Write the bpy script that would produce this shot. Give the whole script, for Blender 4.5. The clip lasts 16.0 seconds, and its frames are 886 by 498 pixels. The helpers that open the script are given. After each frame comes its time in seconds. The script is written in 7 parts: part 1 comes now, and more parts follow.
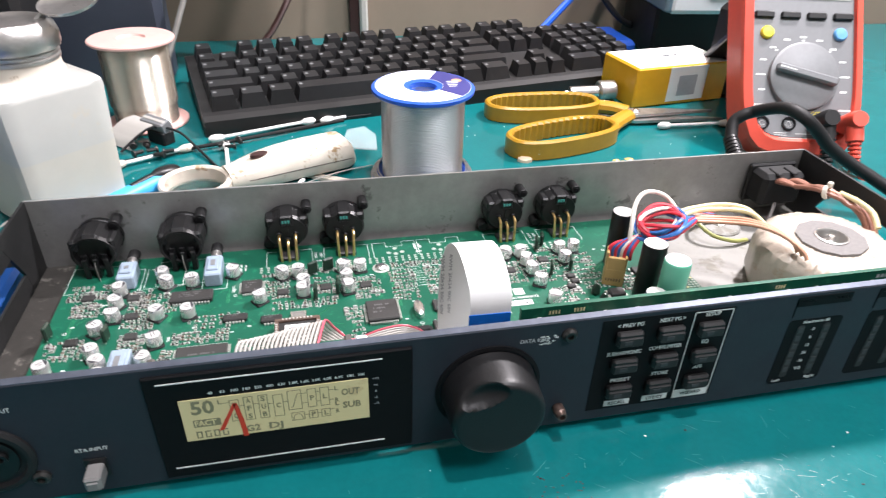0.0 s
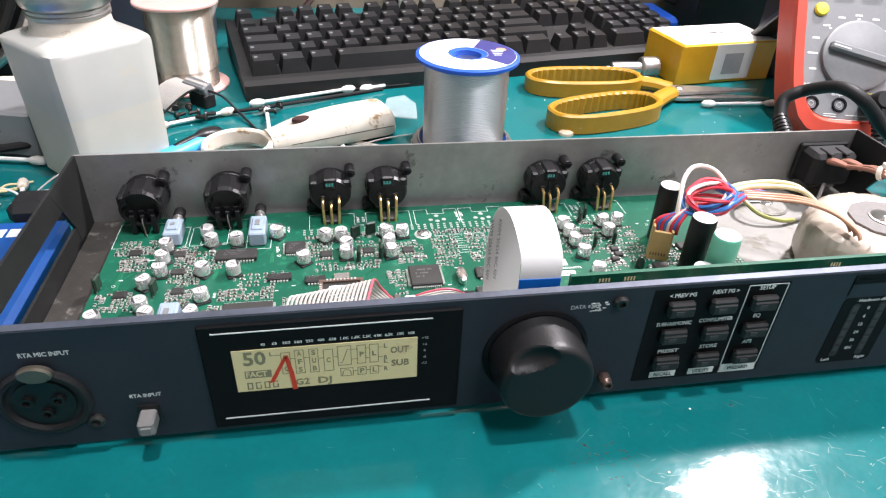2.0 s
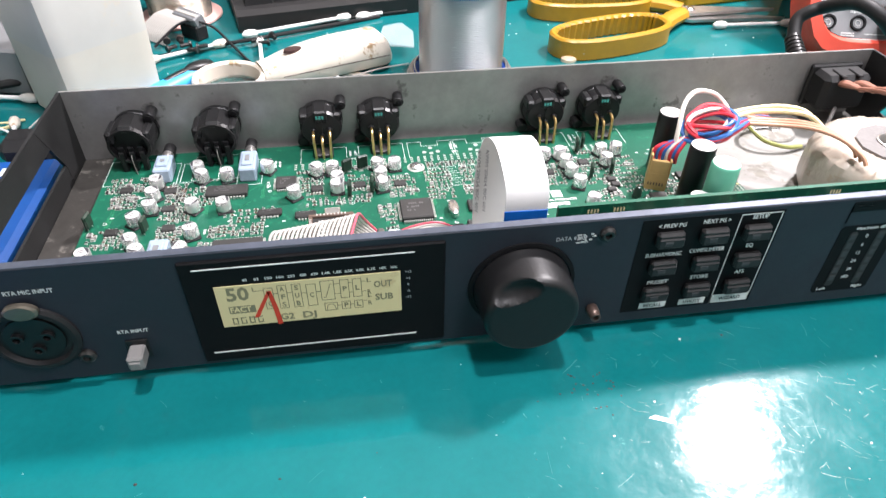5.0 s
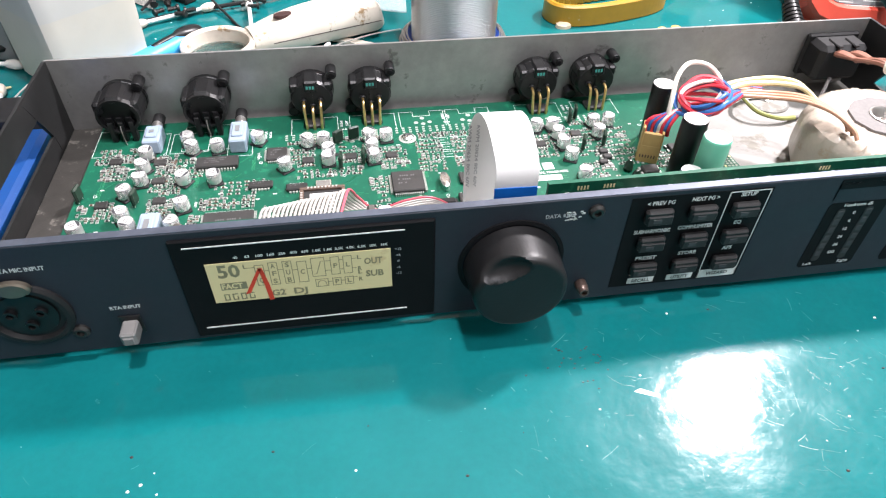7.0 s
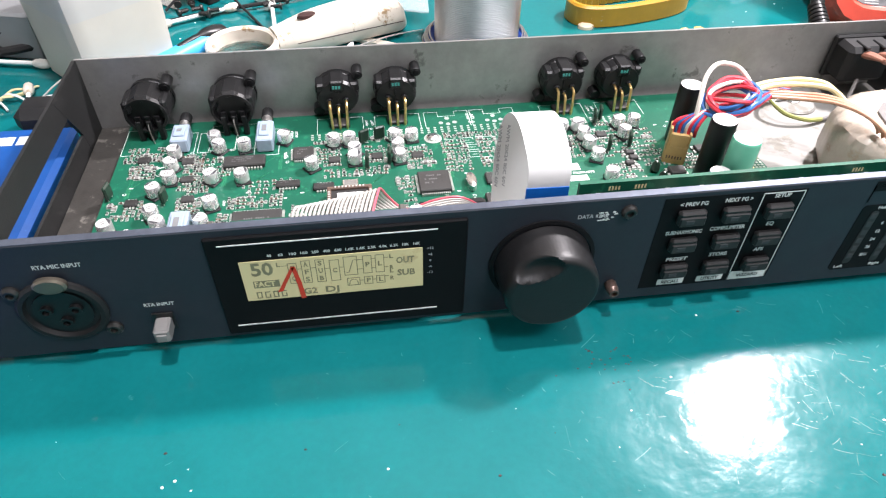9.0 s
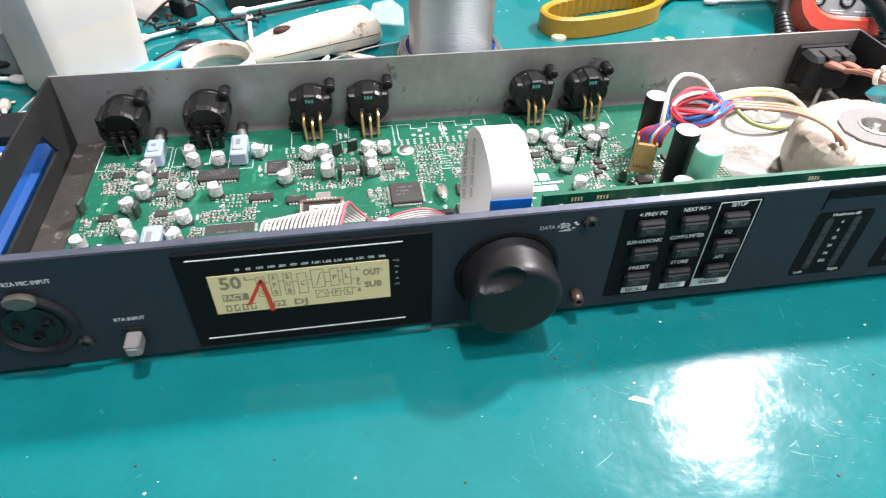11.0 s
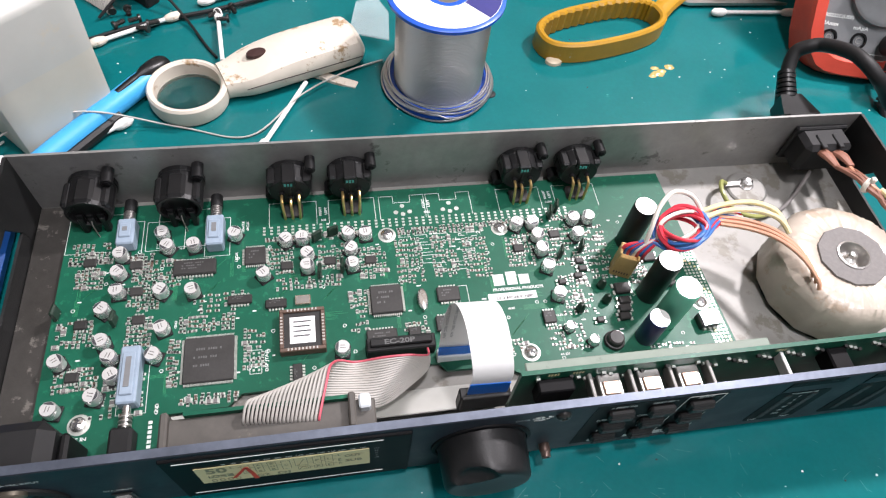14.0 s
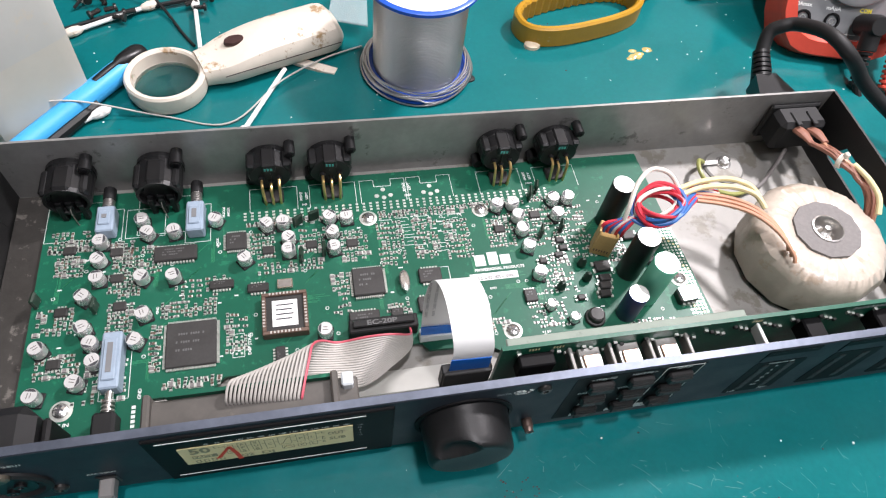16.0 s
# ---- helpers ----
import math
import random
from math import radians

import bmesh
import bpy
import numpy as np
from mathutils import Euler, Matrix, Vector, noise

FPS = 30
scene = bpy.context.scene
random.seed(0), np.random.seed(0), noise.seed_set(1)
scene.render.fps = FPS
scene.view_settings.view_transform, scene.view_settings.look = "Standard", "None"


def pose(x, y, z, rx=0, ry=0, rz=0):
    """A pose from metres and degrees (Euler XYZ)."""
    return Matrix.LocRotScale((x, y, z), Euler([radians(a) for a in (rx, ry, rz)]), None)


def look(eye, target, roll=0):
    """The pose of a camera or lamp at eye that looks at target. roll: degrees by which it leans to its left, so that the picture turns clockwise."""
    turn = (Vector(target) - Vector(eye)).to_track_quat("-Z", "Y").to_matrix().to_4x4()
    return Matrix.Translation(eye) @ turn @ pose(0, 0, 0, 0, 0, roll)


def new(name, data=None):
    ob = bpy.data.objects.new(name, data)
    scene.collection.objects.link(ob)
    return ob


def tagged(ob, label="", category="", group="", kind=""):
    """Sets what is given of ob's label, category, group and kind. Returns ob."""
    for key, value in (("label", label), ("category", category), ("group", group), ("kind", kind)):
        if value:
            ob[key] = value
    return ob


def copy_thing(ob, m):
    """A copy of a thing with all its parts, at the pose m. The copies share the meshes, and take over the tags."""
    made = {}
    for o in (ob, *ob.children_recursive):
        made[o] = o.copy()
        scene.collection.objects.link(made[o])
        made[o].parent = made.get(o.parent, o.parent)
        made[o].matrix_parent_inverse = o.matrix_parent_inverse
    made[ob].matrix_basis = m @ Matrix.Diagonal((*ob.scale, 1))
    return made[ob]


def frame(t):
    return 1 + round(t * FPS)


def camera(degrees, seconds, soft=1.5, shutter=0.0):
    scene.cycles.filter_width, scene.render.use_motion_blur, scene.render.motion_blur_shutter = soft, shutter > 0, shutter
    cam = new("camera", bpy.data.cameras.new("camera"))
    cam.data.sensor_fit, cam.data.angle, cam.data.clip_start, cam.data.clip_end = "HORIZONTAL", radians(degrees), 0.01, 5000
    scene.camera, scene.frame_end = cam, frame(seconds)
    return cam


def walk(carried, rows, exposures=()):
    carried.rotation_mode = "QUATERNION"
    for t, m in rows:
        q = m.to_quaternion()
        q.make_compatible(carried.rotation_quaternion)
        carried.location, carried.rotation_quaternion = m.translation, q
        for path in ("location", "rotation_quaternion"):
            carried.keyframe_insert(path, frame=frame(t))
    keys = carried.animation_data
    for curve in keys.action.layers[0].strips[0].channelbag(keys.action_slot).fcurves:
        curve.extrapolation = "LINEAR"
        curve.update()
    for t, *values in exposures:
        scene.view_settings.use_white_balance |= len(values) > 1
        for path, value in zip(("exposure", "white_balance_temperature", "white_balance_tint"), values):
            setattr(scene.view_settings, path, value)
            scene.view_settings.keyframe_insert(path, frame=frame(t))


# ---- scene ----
cam = camera(68.3, 16.0, soft=1.2, shutter=0.5)
# seconds, eye in metres, yaw, pitch and roll in degrees
PATH = [
    (0, 0.04277, -0.14767, 0.17703, -13.017, -32.490, 1.956),
    (0.5, 0.04611, -0.14590, 0.17754, -9.952, -32.445, -1.008),
    (1, 0.03483, -0.14540, 0.17433, -10.147, -32.516, -0.935),
    (1.5, 0.02766, -0.14803, 0.17342, -10.385, -33.143, 1.551),
    (2, 0.03275, -0.14819, 0.17095, -10.944, -34.238, 2.838),
    (2.5, 0.03557, -0.14865, 0.17181, -10.411, -34.206, 2.370),
    (3, 0.04256, -0.14972, 0.17263, -10.102, -34.753, 1.738),
    (3.5, 0.04395, -0.14793, 0.17032, -9.980, -35.563, 1.768),
    (4, 0.04495, -0.14685, 0.16900, -9.391, -36.024, 1.344),
    (4.5, 0.04288, -0.14502, 0.17228, -9.382, -38.423, 1.497),
    (5, 0.04354, -0.14736, 0.16909, -9.336, -40.085, 1.084),
    (5.2, 0.04651, -0.14655, 0.17002, -9.549, -41.177, 1.089),
    (7.5, 0.04429, -0.14504, 0.17383, -10.044, -43.588, 1.700),
    (8, 0.03965, -0.14479, 0.17347, -9.450, -43.287, 1.549),
    (8.2, 0.03781, -0.14429, 0.17309, -9.272, -43.515, 1.638),
    (10.3, 0.04168, -0.14735, 0.17640, -8.541, -43.035, 0.731),
    (10.5, 0.04239, -0.14858, 0.17815, -9.593, -42.901, 1.350),
    (11, 0.04596, -0.14767, 0.17762, -9.984, -42.888, 1.312),
    (11.5, 0.05830, -0.13655, 0.18269, -10.758, -43.453, 0.566),
    (12, 0.06818, -0.10008, 0.22061, -10.368, -46.350, 0.991),
    (12.5, 0.06097, -0.06954, 0.25489, -13.973, -53.359, 6.370),
    (13, 0.05771, -0.06432, 0.25151, -13.864, -55.056, 6.379),
    (13.5, 0.05460, -0.06297, 0.24954, -15.139, -56.248, 7.755),
    (14, 0.05077, -0.06291, 0.25046, -16.088, -56.478, 9.067),
    (14.5, 0.04926, -0.06509, 0.25201, -17.559, -56.472, 9.975),
    (15, 0.05049, -0.06560, 0.24994, -17.543, -56.639, 9.806),
    (15.5, 0.05262, -0.06788, 0.24779, -17.812, -56.827, 9.462),
    (16, 0.05299, -0.06952, 0.24860, -18.031, -56.655, 9.551),
]
walk(cam, [(t, pose(x, y, z, 90 + pitch, 0, yaw) @ pose(0, 0, 0, 0, 0, roll)) for t, x, y, z, yaw, pitch, roll in PATH], exposures=[(0, 0.20), (4, 0.24), (5.2, 0.44), (11.2, 0.46), (12.4, -0.36), (16, -0.32)])

# ---- light ----
world = bpy.data.worlds.new("room")
world.use_nodes = True
scene.world = world
world.node_tree.nodes["Background"].inputs[0].default_value = (0.9, 0.95, 1.0, 1)
world.node_tree.nodes["Background"].inputs[1].default_value = 0.035


def area_lamp(name, eye, target, sx, sy, watts, color):
    d = bpy.data.lights.new(name, "AREA")
    d.shape, d.size, d.size_y, d.energy, d.color = "RECTANGLE", sx, sy, watts, color
    o = new(name, d)
    o.matrix_basis = look(eye, target)
    return o


area_lamp("bench_lamp", (0.582, 0.36, 0.70), (0.15, 0.0, 0.0), 0.058, 0.072, 13.0, (1.0, 0.94, 0.98))
area_lamp("overhead_lamp", (0.16, -0.02, 1.60), (0.16, -0.02, 0), 0.10, 0.10, 22.5, (1.0, 0.95, 0.99))
# added fill light out of view, brightens the panel and the room
area_lamp("ceiling_lamp", (1.05, -0.95, 2.28), (1.05, -0.95, 0), 1.2, 0.5, 44.0, (0.98, 0.95, 1.02))


# ---- materials ----
def mat(name, color, rough=0.5, metal=0.0, var=0.15, scale=300.0, bump=0.0, bscale=None, spots=None, spot_at=0.62, spot_scale=60.0, coat=0.0, coat_rough=0.12, alpha=1.0, trans=0.0, glow=0.0, rvar=0.15, island=0.0, spec=0.5):
    m = bpy.data.materials.new(name)
    m.use_nodes = True
    nt = m.node_tree
    n, l = nt.nodes, nt.links
    b = n["Principled BSDF"]
    b.inputs["Metallic"].default_value = metal
    b.inputs["Coat Weight"].default_value = coat
    b.inputs["Coat Roughness"].default_value = coat_rough
    b.inputs["Alpha"].default_value = alpha
    b.inputs["Transmission Weight"].default_value = trans
    b.inputs["Specular IOR Level"].default_value = spec
    tc = n.new("ShaderNodeTexCoord")
    noi = n.new("ShaderNodeTexNoise")
    noi.inputs["Scale"].default_value, noi.inputs["Detail"].default_value, noi.inputs["Roughness"].default_value = scale, 6, 0.65
    l.new(tc.outputs["Object"], noi.inputs["Vector"])
    big = n.new("ShaderNodeTexNoise")
    big.inputs["Scale"].default_value, big.inputs["Detail"].default_value = scale * 0.12, 4
    l.new(tc.outputs["Object"], big.inputs["Vector"])
    mixn = n.new("ShaderNodeMath")
    mixn.operation = "ADD"
    l.new(noi.outputs[0], mixn.inputs[0])
    l.new(big.outputs[0], mixn.inputs[1])
    rng = n.new("ShaderNodeMapRange")
    rng.inputs[1].default_value, rng.inputs[2].default_value = 0.6, 1.4
    rng.inputs[3].default_value, rng.inputs[4].default_value = 1 - var, 1 + var
    l.new(mixn.outputs[0], rng.inputs[0])
    val = rng.outputs[0]
    if island:
        info = n.new("ShaderNodeObjectInfo")
        r2 = n.new("ShaderNodeMapRange")
        r2.inputs[3].default_value, r2.inputs[4].default_value = 1 - island, 1 + island
        l.new(info.outputs["Random"], r2.inputs[0])
        mu = n.new("ShaderNodeMath")
        mu.operation = "MULTIPLY"
        l.new(val, mu.inputs[0])
        l.new(r2.outputs[0], mu.inputs[1])
        val = mu.outputs[0]
    sc = n.new("ShaderNodeVectorMath")
    sc.operation = "SCALE"
    sc.inputs[0].default_value = color
    l.new(val, sc.inputs["Scale"])
    out = sc.outputs[0]
    if spots:
        sn = n.new("ShaderNodeTexNoise")
        sn.inputs["Scale"].default_value, sn.inputs["Detail"].default_value, sn.inputs["Roughness"].default_value = spot_scale, 7, 0.7
        l.new(tc.outputs["Object"], sn.inputs["Vector"])
        ramp = n.new("ShaderNodeMapRange")
        ramp.inputs[1].default_value, ramp.inputs[2].default_value = spot_at, spot_at + 0.06
        l.new(sn.outputs[0], ramp.inputs[0])
        mx = n.new("ShaderNodeMix")
        mx.data_type = "RGBA"
        l.new(ramp.outputs[0], mx.inputs["Factor"])
        l.new(out, mx.inputs["A"])
        mx.inputs["B"].default_value = (*spots, 1)
        out = mx.outputs["Result"]
    l.new(out, b.inputs["Base Color"])
    rr = n.new("ShaderNodeMapRange")
    rr.inputs[1].default_value, rr.inputs[2].default_value = 0.3, 0.7
    rr.inputs[3].default_value, rr.inputs[4].default_value = max(0.02, rough * (1 - rvar)), min(1, rough * (1 + rvar))
    l.new(big.outputs[0], rr.inputs[0])
    l.new(rr.outputs[0], b.inputs["Roughness"])
    if bump:
        bn = n.new("ShaderNodeTexNoise")
        bn.inputs["Scale"].default_value, bn.inputs["Detail"].default_value = bscale or scale * 2, 4
        l.new(tc.outputs["Object"], bn.inputs["Vector"])
        bp = n.new("ShaderNodeBump")
        bp.inputs["Strength"].default_value, bp.inputs["Distance"].default_value = bump, 0.0006
        l.new(bn.outputs[0], bp.inputs["Height"])
        l.new(bp.outputs[0], b.inputs["Normal"])
        l.new(bp.outputs[0], b.inputs["Coat Normal"])
    if glow:
        b.inputs["Emission Color"].default_value = (*color, 1)
        b.inputs["Emission Strength"].default_value = glow
    return m


M_TABLE = mat("teal_bench_paint", (0.003, 0.118, 0.125), 0.10, var=0.12, scale=420, bump=0.18, bscale=210, spots=(0.05, 0.24, 0.235), spot_at=0.66, spot_scale=150, rvar=0.72, spec=0.36, coat=0.14, coat_rough=0.34)
M_WALL = mat("beige_wall_paint", (0.215, 0.168, 0.125), 0.75, var=0.1, scale=20, bump=0.1, bscale=200)
M_ROOM = mat("off_white_paint", (0.7, 0.7, 0.68), 0.8, var=0.05, scale=5)
M_FLOOR = mat("grey_floor", (0.25, 0.25, 0.25), 0.6, var=0.1, scale=8)
M_STEEL = mat("dull_grey_steel", (0.215, 0.21, 0.195), 0.5, 0.25, var=0.18, scale=90, bump=0.05, bscale=900, spots=(0.15, 0.14, 0.118), spot_at=0.54, spot_scale=45)
M_BLACKPAINT = mat("black_case_paint", (0.010, 0.0103, 0.0106), 0.5, var=0.25, scale=400, bump=0.15, bscale=1500, spots=(0.07, 0.07, 0.068), spot_at=0.7, spot_scale=260)
M_PANEL = mat("blue_black_anodised_panel", (0.019, 0.023, 0.032), 0.52, 0.05, var=0.14, scale=500, bump=0.08, bscale=2500, spec=0.32)
M_REAR = mat("dark_grey_rear_paint", (0.29, 0.287, 0.28), 0.32, 0.5, var=0.24, scale=120, bump=0.08, bscale=1200, spots=(0.15, 0.148, 0.143), spot_at=0.60, spot_scale=60)
M_DKSCREW = mat("blackened_screw", (0.05, 0.048, 0.046), 0.35, 0.7, var=0.3)
M_PANELEDGE = mat("bluish_panel_edge", (0.10, 0.115, 0.15), 0.4, 0.6, var=0.3, scale=300)
M_GLOSSBLACK = mat("black_acrylic_window", (0.006, 0.0058, 0.0065), 0.55, var=0.2, scale=100, spec=0.1)
M_LCD = mat("yellow_green_lcd", (0.50, 0.43, 0.235), 0.35, var=0.12, scale=60, glow=0.17, spots=(0.44, 0.34, 0.18), spot_at=0.6, spot_scale=70)
M_LCDINK = mat("dark_lcd_segment", (0.21, 0.19, 0.11), 0.4)
M_RED = mat("red_marker_ink", (0.55, 0.04, 0.015), 0.5)
M_WHITEINK = mat("white_silkscreen_ink", (0.62, 0.64, 0.62), 0.6, var=0.2, scale=900)
M_GREYINK = mat("grey_silkscreen_ink", (0.36, 0.37, 0.38), 0.6, var=0.2, scale=900)
M_KNOB = mat("black_knob_plastic", (0.008, 0.008, 0.0085), 0.42, var=0.15, scale=300, bump=0.08, bscale=1200, spec=0.3)
M_BLACKPL = mat("black_plastic", (0.008, 0.008, 0.0085), 0.36, var=0.2, scale=400, bump=0.06, bscale=1500, spec=0.35)
M_MATTBLACK = mat("matt_black_plastic", (0.011, 0.011, 0.0115), 0.55, var=0.2, scale=400, spec=0.3)
M_PCB = mat("green_solder_mask", (0.005, 0.082, 0.047), 0.42, var=0.14, scale=220, bump=0.06, bscale=1200, spots=(0.012, 0.135, 0.072), spot_at=0.58, spot_scale=240, spec=0.3)
M_COPPER = mat("tinned_pad", (0.52, 0.54, 0.50), 0.38, 0.55, var=0.2, scale=900)
M_ALU = mat("aluminium_can", (0.78, 0.78, 0.77), 0.28, 0.76, var=0.08, scale=500, island=0.12)
M_CAPTOP = mat("bright_capacitor_top", (0.66, 0.66, 0.65), 0.34, 0.45, var=0.10, scale=700)
M_SHEET = mat("greyish_insulating_film", (0.46, 0.46, 0.43), 0.4, var=0.12, scale=90)
M_DARKINK = mat("dark_grey_ink", (0.045, 0.045, 0.05), 0.5)
M_IC = mat("grey_black_epoxy", (0.030, 0.029, 0.028), 0.5, var=0.2, scale=800, bump=0.05, island=0.2, spec=0.35)
M_BROWNIC = mat("brown_socket_plastic", (0.10, 0.062, 0.045), 0.5, var=0.2, scale=600)
M_TAN = mat("tan_nylon_connector", (0.55, 0.36, 0.14), 0.45, var=0.1)
M_BLUESW = mat("pale_blue_switch_plastic", (0.26, 0.325, 0.40), 0.4, var=0.14, scale=500)
M_GOLD = mat("gold_pin", (0.75, 0.52, 0.22), 0.3, 0.95, var=0.1)
M_CHROME = mat("bright_steel", (0.68, 0.67, 0.65), 0.25, 0.95, var=0.12, scale=600)
M_CREAM = mat("cream_toroid_tape", (0.46, 0.40, 0.335), 0.34, var=0.16, scale=120, bump=0.3, bscale=420, spots=(0.42, 0.33, 0.255), spot_at=0.57, spot_scale=70, coat=0.3)
M_GREYFOAM = mat("grey_washer", (0.16, 0.15, 0.145), 0.75, var=0.25, scale=700)
M_WHITE = mat("white_film", (0.78, 0.78, 0.77), 0.42, var=0.04, scale=150)
M_PAPER = mat("white_paper_label", (0.75, 0.75, 0.73), 0.6, var=0.05, scale=200)
M_BLUETAPE = mat("blue_stiffener", (0.006, 0.13, 0.52), 0.35)
M_GREYRIB = mat("grey_ribbon_wire", (0.42, 0.40, 0.37), 0.5, var=0.1, scale=300)
M_REDRIB = mat("red_ribbon_edge", (0.58, 0.10, 0.14), 0.5)
M_GREENCAP = mat("mint_green_sleeve", (0.17, 0.56, 0.39), 0.4, var=0.06)
M_BLUECAP = mat("navy_sleeve", (0.012, 0.02, 0.09), 0.3)
M_DKGREEN = mat("dark_green_epoxy", (0.012, 0.028, 0.018), 0.3, var=0.3)
M_WRED = mat("red_wire", (0.62, 0.035, 0.06), 0.4)
M_WBLUE = mat("blue_wire", (0.035, 0.14, 0.42), 0.4)
M_WWHITE = mat("white_wire", (0.75, 0.70, 0.62), 0.4)
M_WPINK = mat("salmon_sleeve", (0.52, 0.27, 0.17), 0.5, var=0.2, scale=200)
M_WYEL = mat("pale_yellow_wire", (0.70, 0.60, 0.33), 0.4)
M_WYG = mat("yellow_green_wire", (0.27, 0.28, 0.09), 0.4)
M_WBROWN = mat("dull_brown_sleeve", (0.25, 0.11, 0.075), 0.45, var=0.2, scale=200)
M_HDPE = mat("translucent_white_polythene", (0.47, 0.47, 0.44), 0.45, var=0.08, scale=40, bump=0.06, bscale=120, spots=(0.52, 0.48, 0.40), spot_at=0.6, spot_scale=45)
M_HDPEWET = mat("polythene_with_liquid_behind", (0.50, 0.48, 0.42), 0.42, var=0.08, scale=40, bump=0.05, bscale=120)
M_DENTED = mat("dented_steel_cap", (0.50, 0.48, 0.46), 0.33, 0.9, var=0.25, scale=140, bump=0.8, bscale=130, spots=(0.22, 0.20, 0.18), spot_at=0.62, spot_scale=90)
M_SOLDER = mat("solder_wire", (0.60, 0.60, 0.61), 0.31, 1.0, var=0.04, scale=60)
M_COPPERW = mat("pale_copper_wire", (0.66, 0.61, 0.53), 0.22, 0.9, var=0.1, scale=100)
M_PINK = mat("faded_pink_plastic", (0.62, 0.38, 0.34), 0.5, var=0.12, scale=90)
M_BLUEPL = mat("royal_blue_plastic", (0.015, 0.09, 0.50), 0.35, var=0.08)
M_NAVYLBL = mat("navy_label", (0.03, 0.03, 0.16), 0.5)
M_KEYS = mat("worn_black_keycap", (0.013, 0.013, 0.0138), 0.45, var=0.2, scale=300, bump=0.05, island=0.25, spec=0.35)
M_KBODY = mat("black_keyboard_shell", (0.008, 0.0075, 0.0075), 0.5, var=0.2, scale=200)
M_YTAPE = mat("yellow_packing_tape", (0.62, 0.33, 0.015), 0.35, var=0.12, scale=90, bump=0.4, bscale=120)
M_YHANDLE = mat("mustard_scissor_plastic", (0.37, 0.195, 0.012), 0.34, var=0.15, scale=150, spots=(0.42, 0.36, 0.27), spot_at=0.66, spot_scale=110)
M_REDPL = mat("coral_red_rubber", (0.70, 0.075, 0.045), 0.5, var=0.1, scale=150)
M_METER = mat("dark_grey_meter_face", (0.15, 0.155, 0.16), 0.42, var=0.1, scale=300)
M_DIAL = mat("grey_meter_dial", (0.17, 0.175, 0.18), 0.4, var=0.1, scale=300)
M_YBTN = mat("yellow_button", (0.62, 0.55, 0.03), 0.4)
M_LBTN = mat("light_blue_button", (0.10, 0.30, 0.58), 0.4)
M_IVORY = mat("grimy_ivory_plastic", (0.64, 0.575, 0.49), 0.45, var=0.1, scale=120, spots=(0.32, 0.21, 0.11), spot_at=0.585, spot_scale=65)
M_GLASS = mat("lens_glass", (0.75, 0.85, 0.83), 0.05, trans=1.0, var=0.02)
M_SKYBLUE = mat("sky_blue_handle", (0.05, 0.34, 0.66), 0.4, var=0.08)
M_COTTON = mat("cotton_bud", (0.78, 0.76, 0.72), 0.9, var=0.08, scale=900, bump=0.5, bscale=2500)
M_BUDSTICK = mat("white_bud_stick", (0.72, 0.72, 0.70), 0.45)
M_BLUEPOUCH = mat("blue_plastic_cover", (0.009, 0.062, 0.24), 0.35, var=0.2, scale=60, spots=(0.04, 0.15, 0.38), spot_at=0.66, spot_scale=160)
M_BLUEGREY = mat("dark_blue_grey_plastic", (0.035, 0.042, 0.06), 0.45, var=0.15, scale=60)
M_DEVICE = mat("white_instrument_plastic", (0.62, 0.66, 0.68), 0.45, var=0.05)
M_TEALDARK = mat("grey_blue_device_side", (0.10, 0.16, 0.20), 0.5)
M_RESIN = mat("dried_amber_resin", (0.42, 0.33, 0.12), 0.25, var=0.3, scale=300)
M_WAX = mat("dried_cream_blob", (0.60, 0.50, 0.36), 0.5)
M_DARKBROWN = mat("dark_red_brown_plastic", (0.035, 0.012, 0.010), 0.5, var=0.2)
M_CHIPINK = mat("faint_grey_chip_print", (0.10, 0.10, 0.10), 0.6)
M_GREYBTN = mat("grey_square_button_plastic", (0.17, 0.165, 0.16), 0.45, var=0.1)
M_METERSLOT = mat("dim_meter_lens", (0.045, 0.047, 0.05), 0.5, var=0.15, spec=0.2)
M_CLOUDY = mat("cloudy_grey_box_plastic", (0.22, 0.225, 0.23), 0.35, var=0.15, scale=60)
M_SWTOP = mat("coppery_switch_top", (0.42, 0.29, 0.22), 0.35, 0.6, var=0.2)
M_CARRIER = mat("dusty_dark_carrier", (0.075, 0.068, 0.060), 0.6, var=0.3, scale=200, spots=(0.13, 0.115, 0.095), spot_at=0.6, spot_scale=110)
M_SIDESTRIP = mat("dark_speckled_steel", (0.045, 0.042, 0.038), 0.42, 0.3, var=0.3, scale=150, bump=0.1, bscale=900, spots=(0.15, 0.14, 0.125), spot_at=0.57, spot_scale=130)
M_BTN = mat("satin_black_button", (0.016, 0.0155, 0.0155), 0.5, var=0.1, spec=0.35)

# ---- mesh helpers ----
ORIGIN = {}


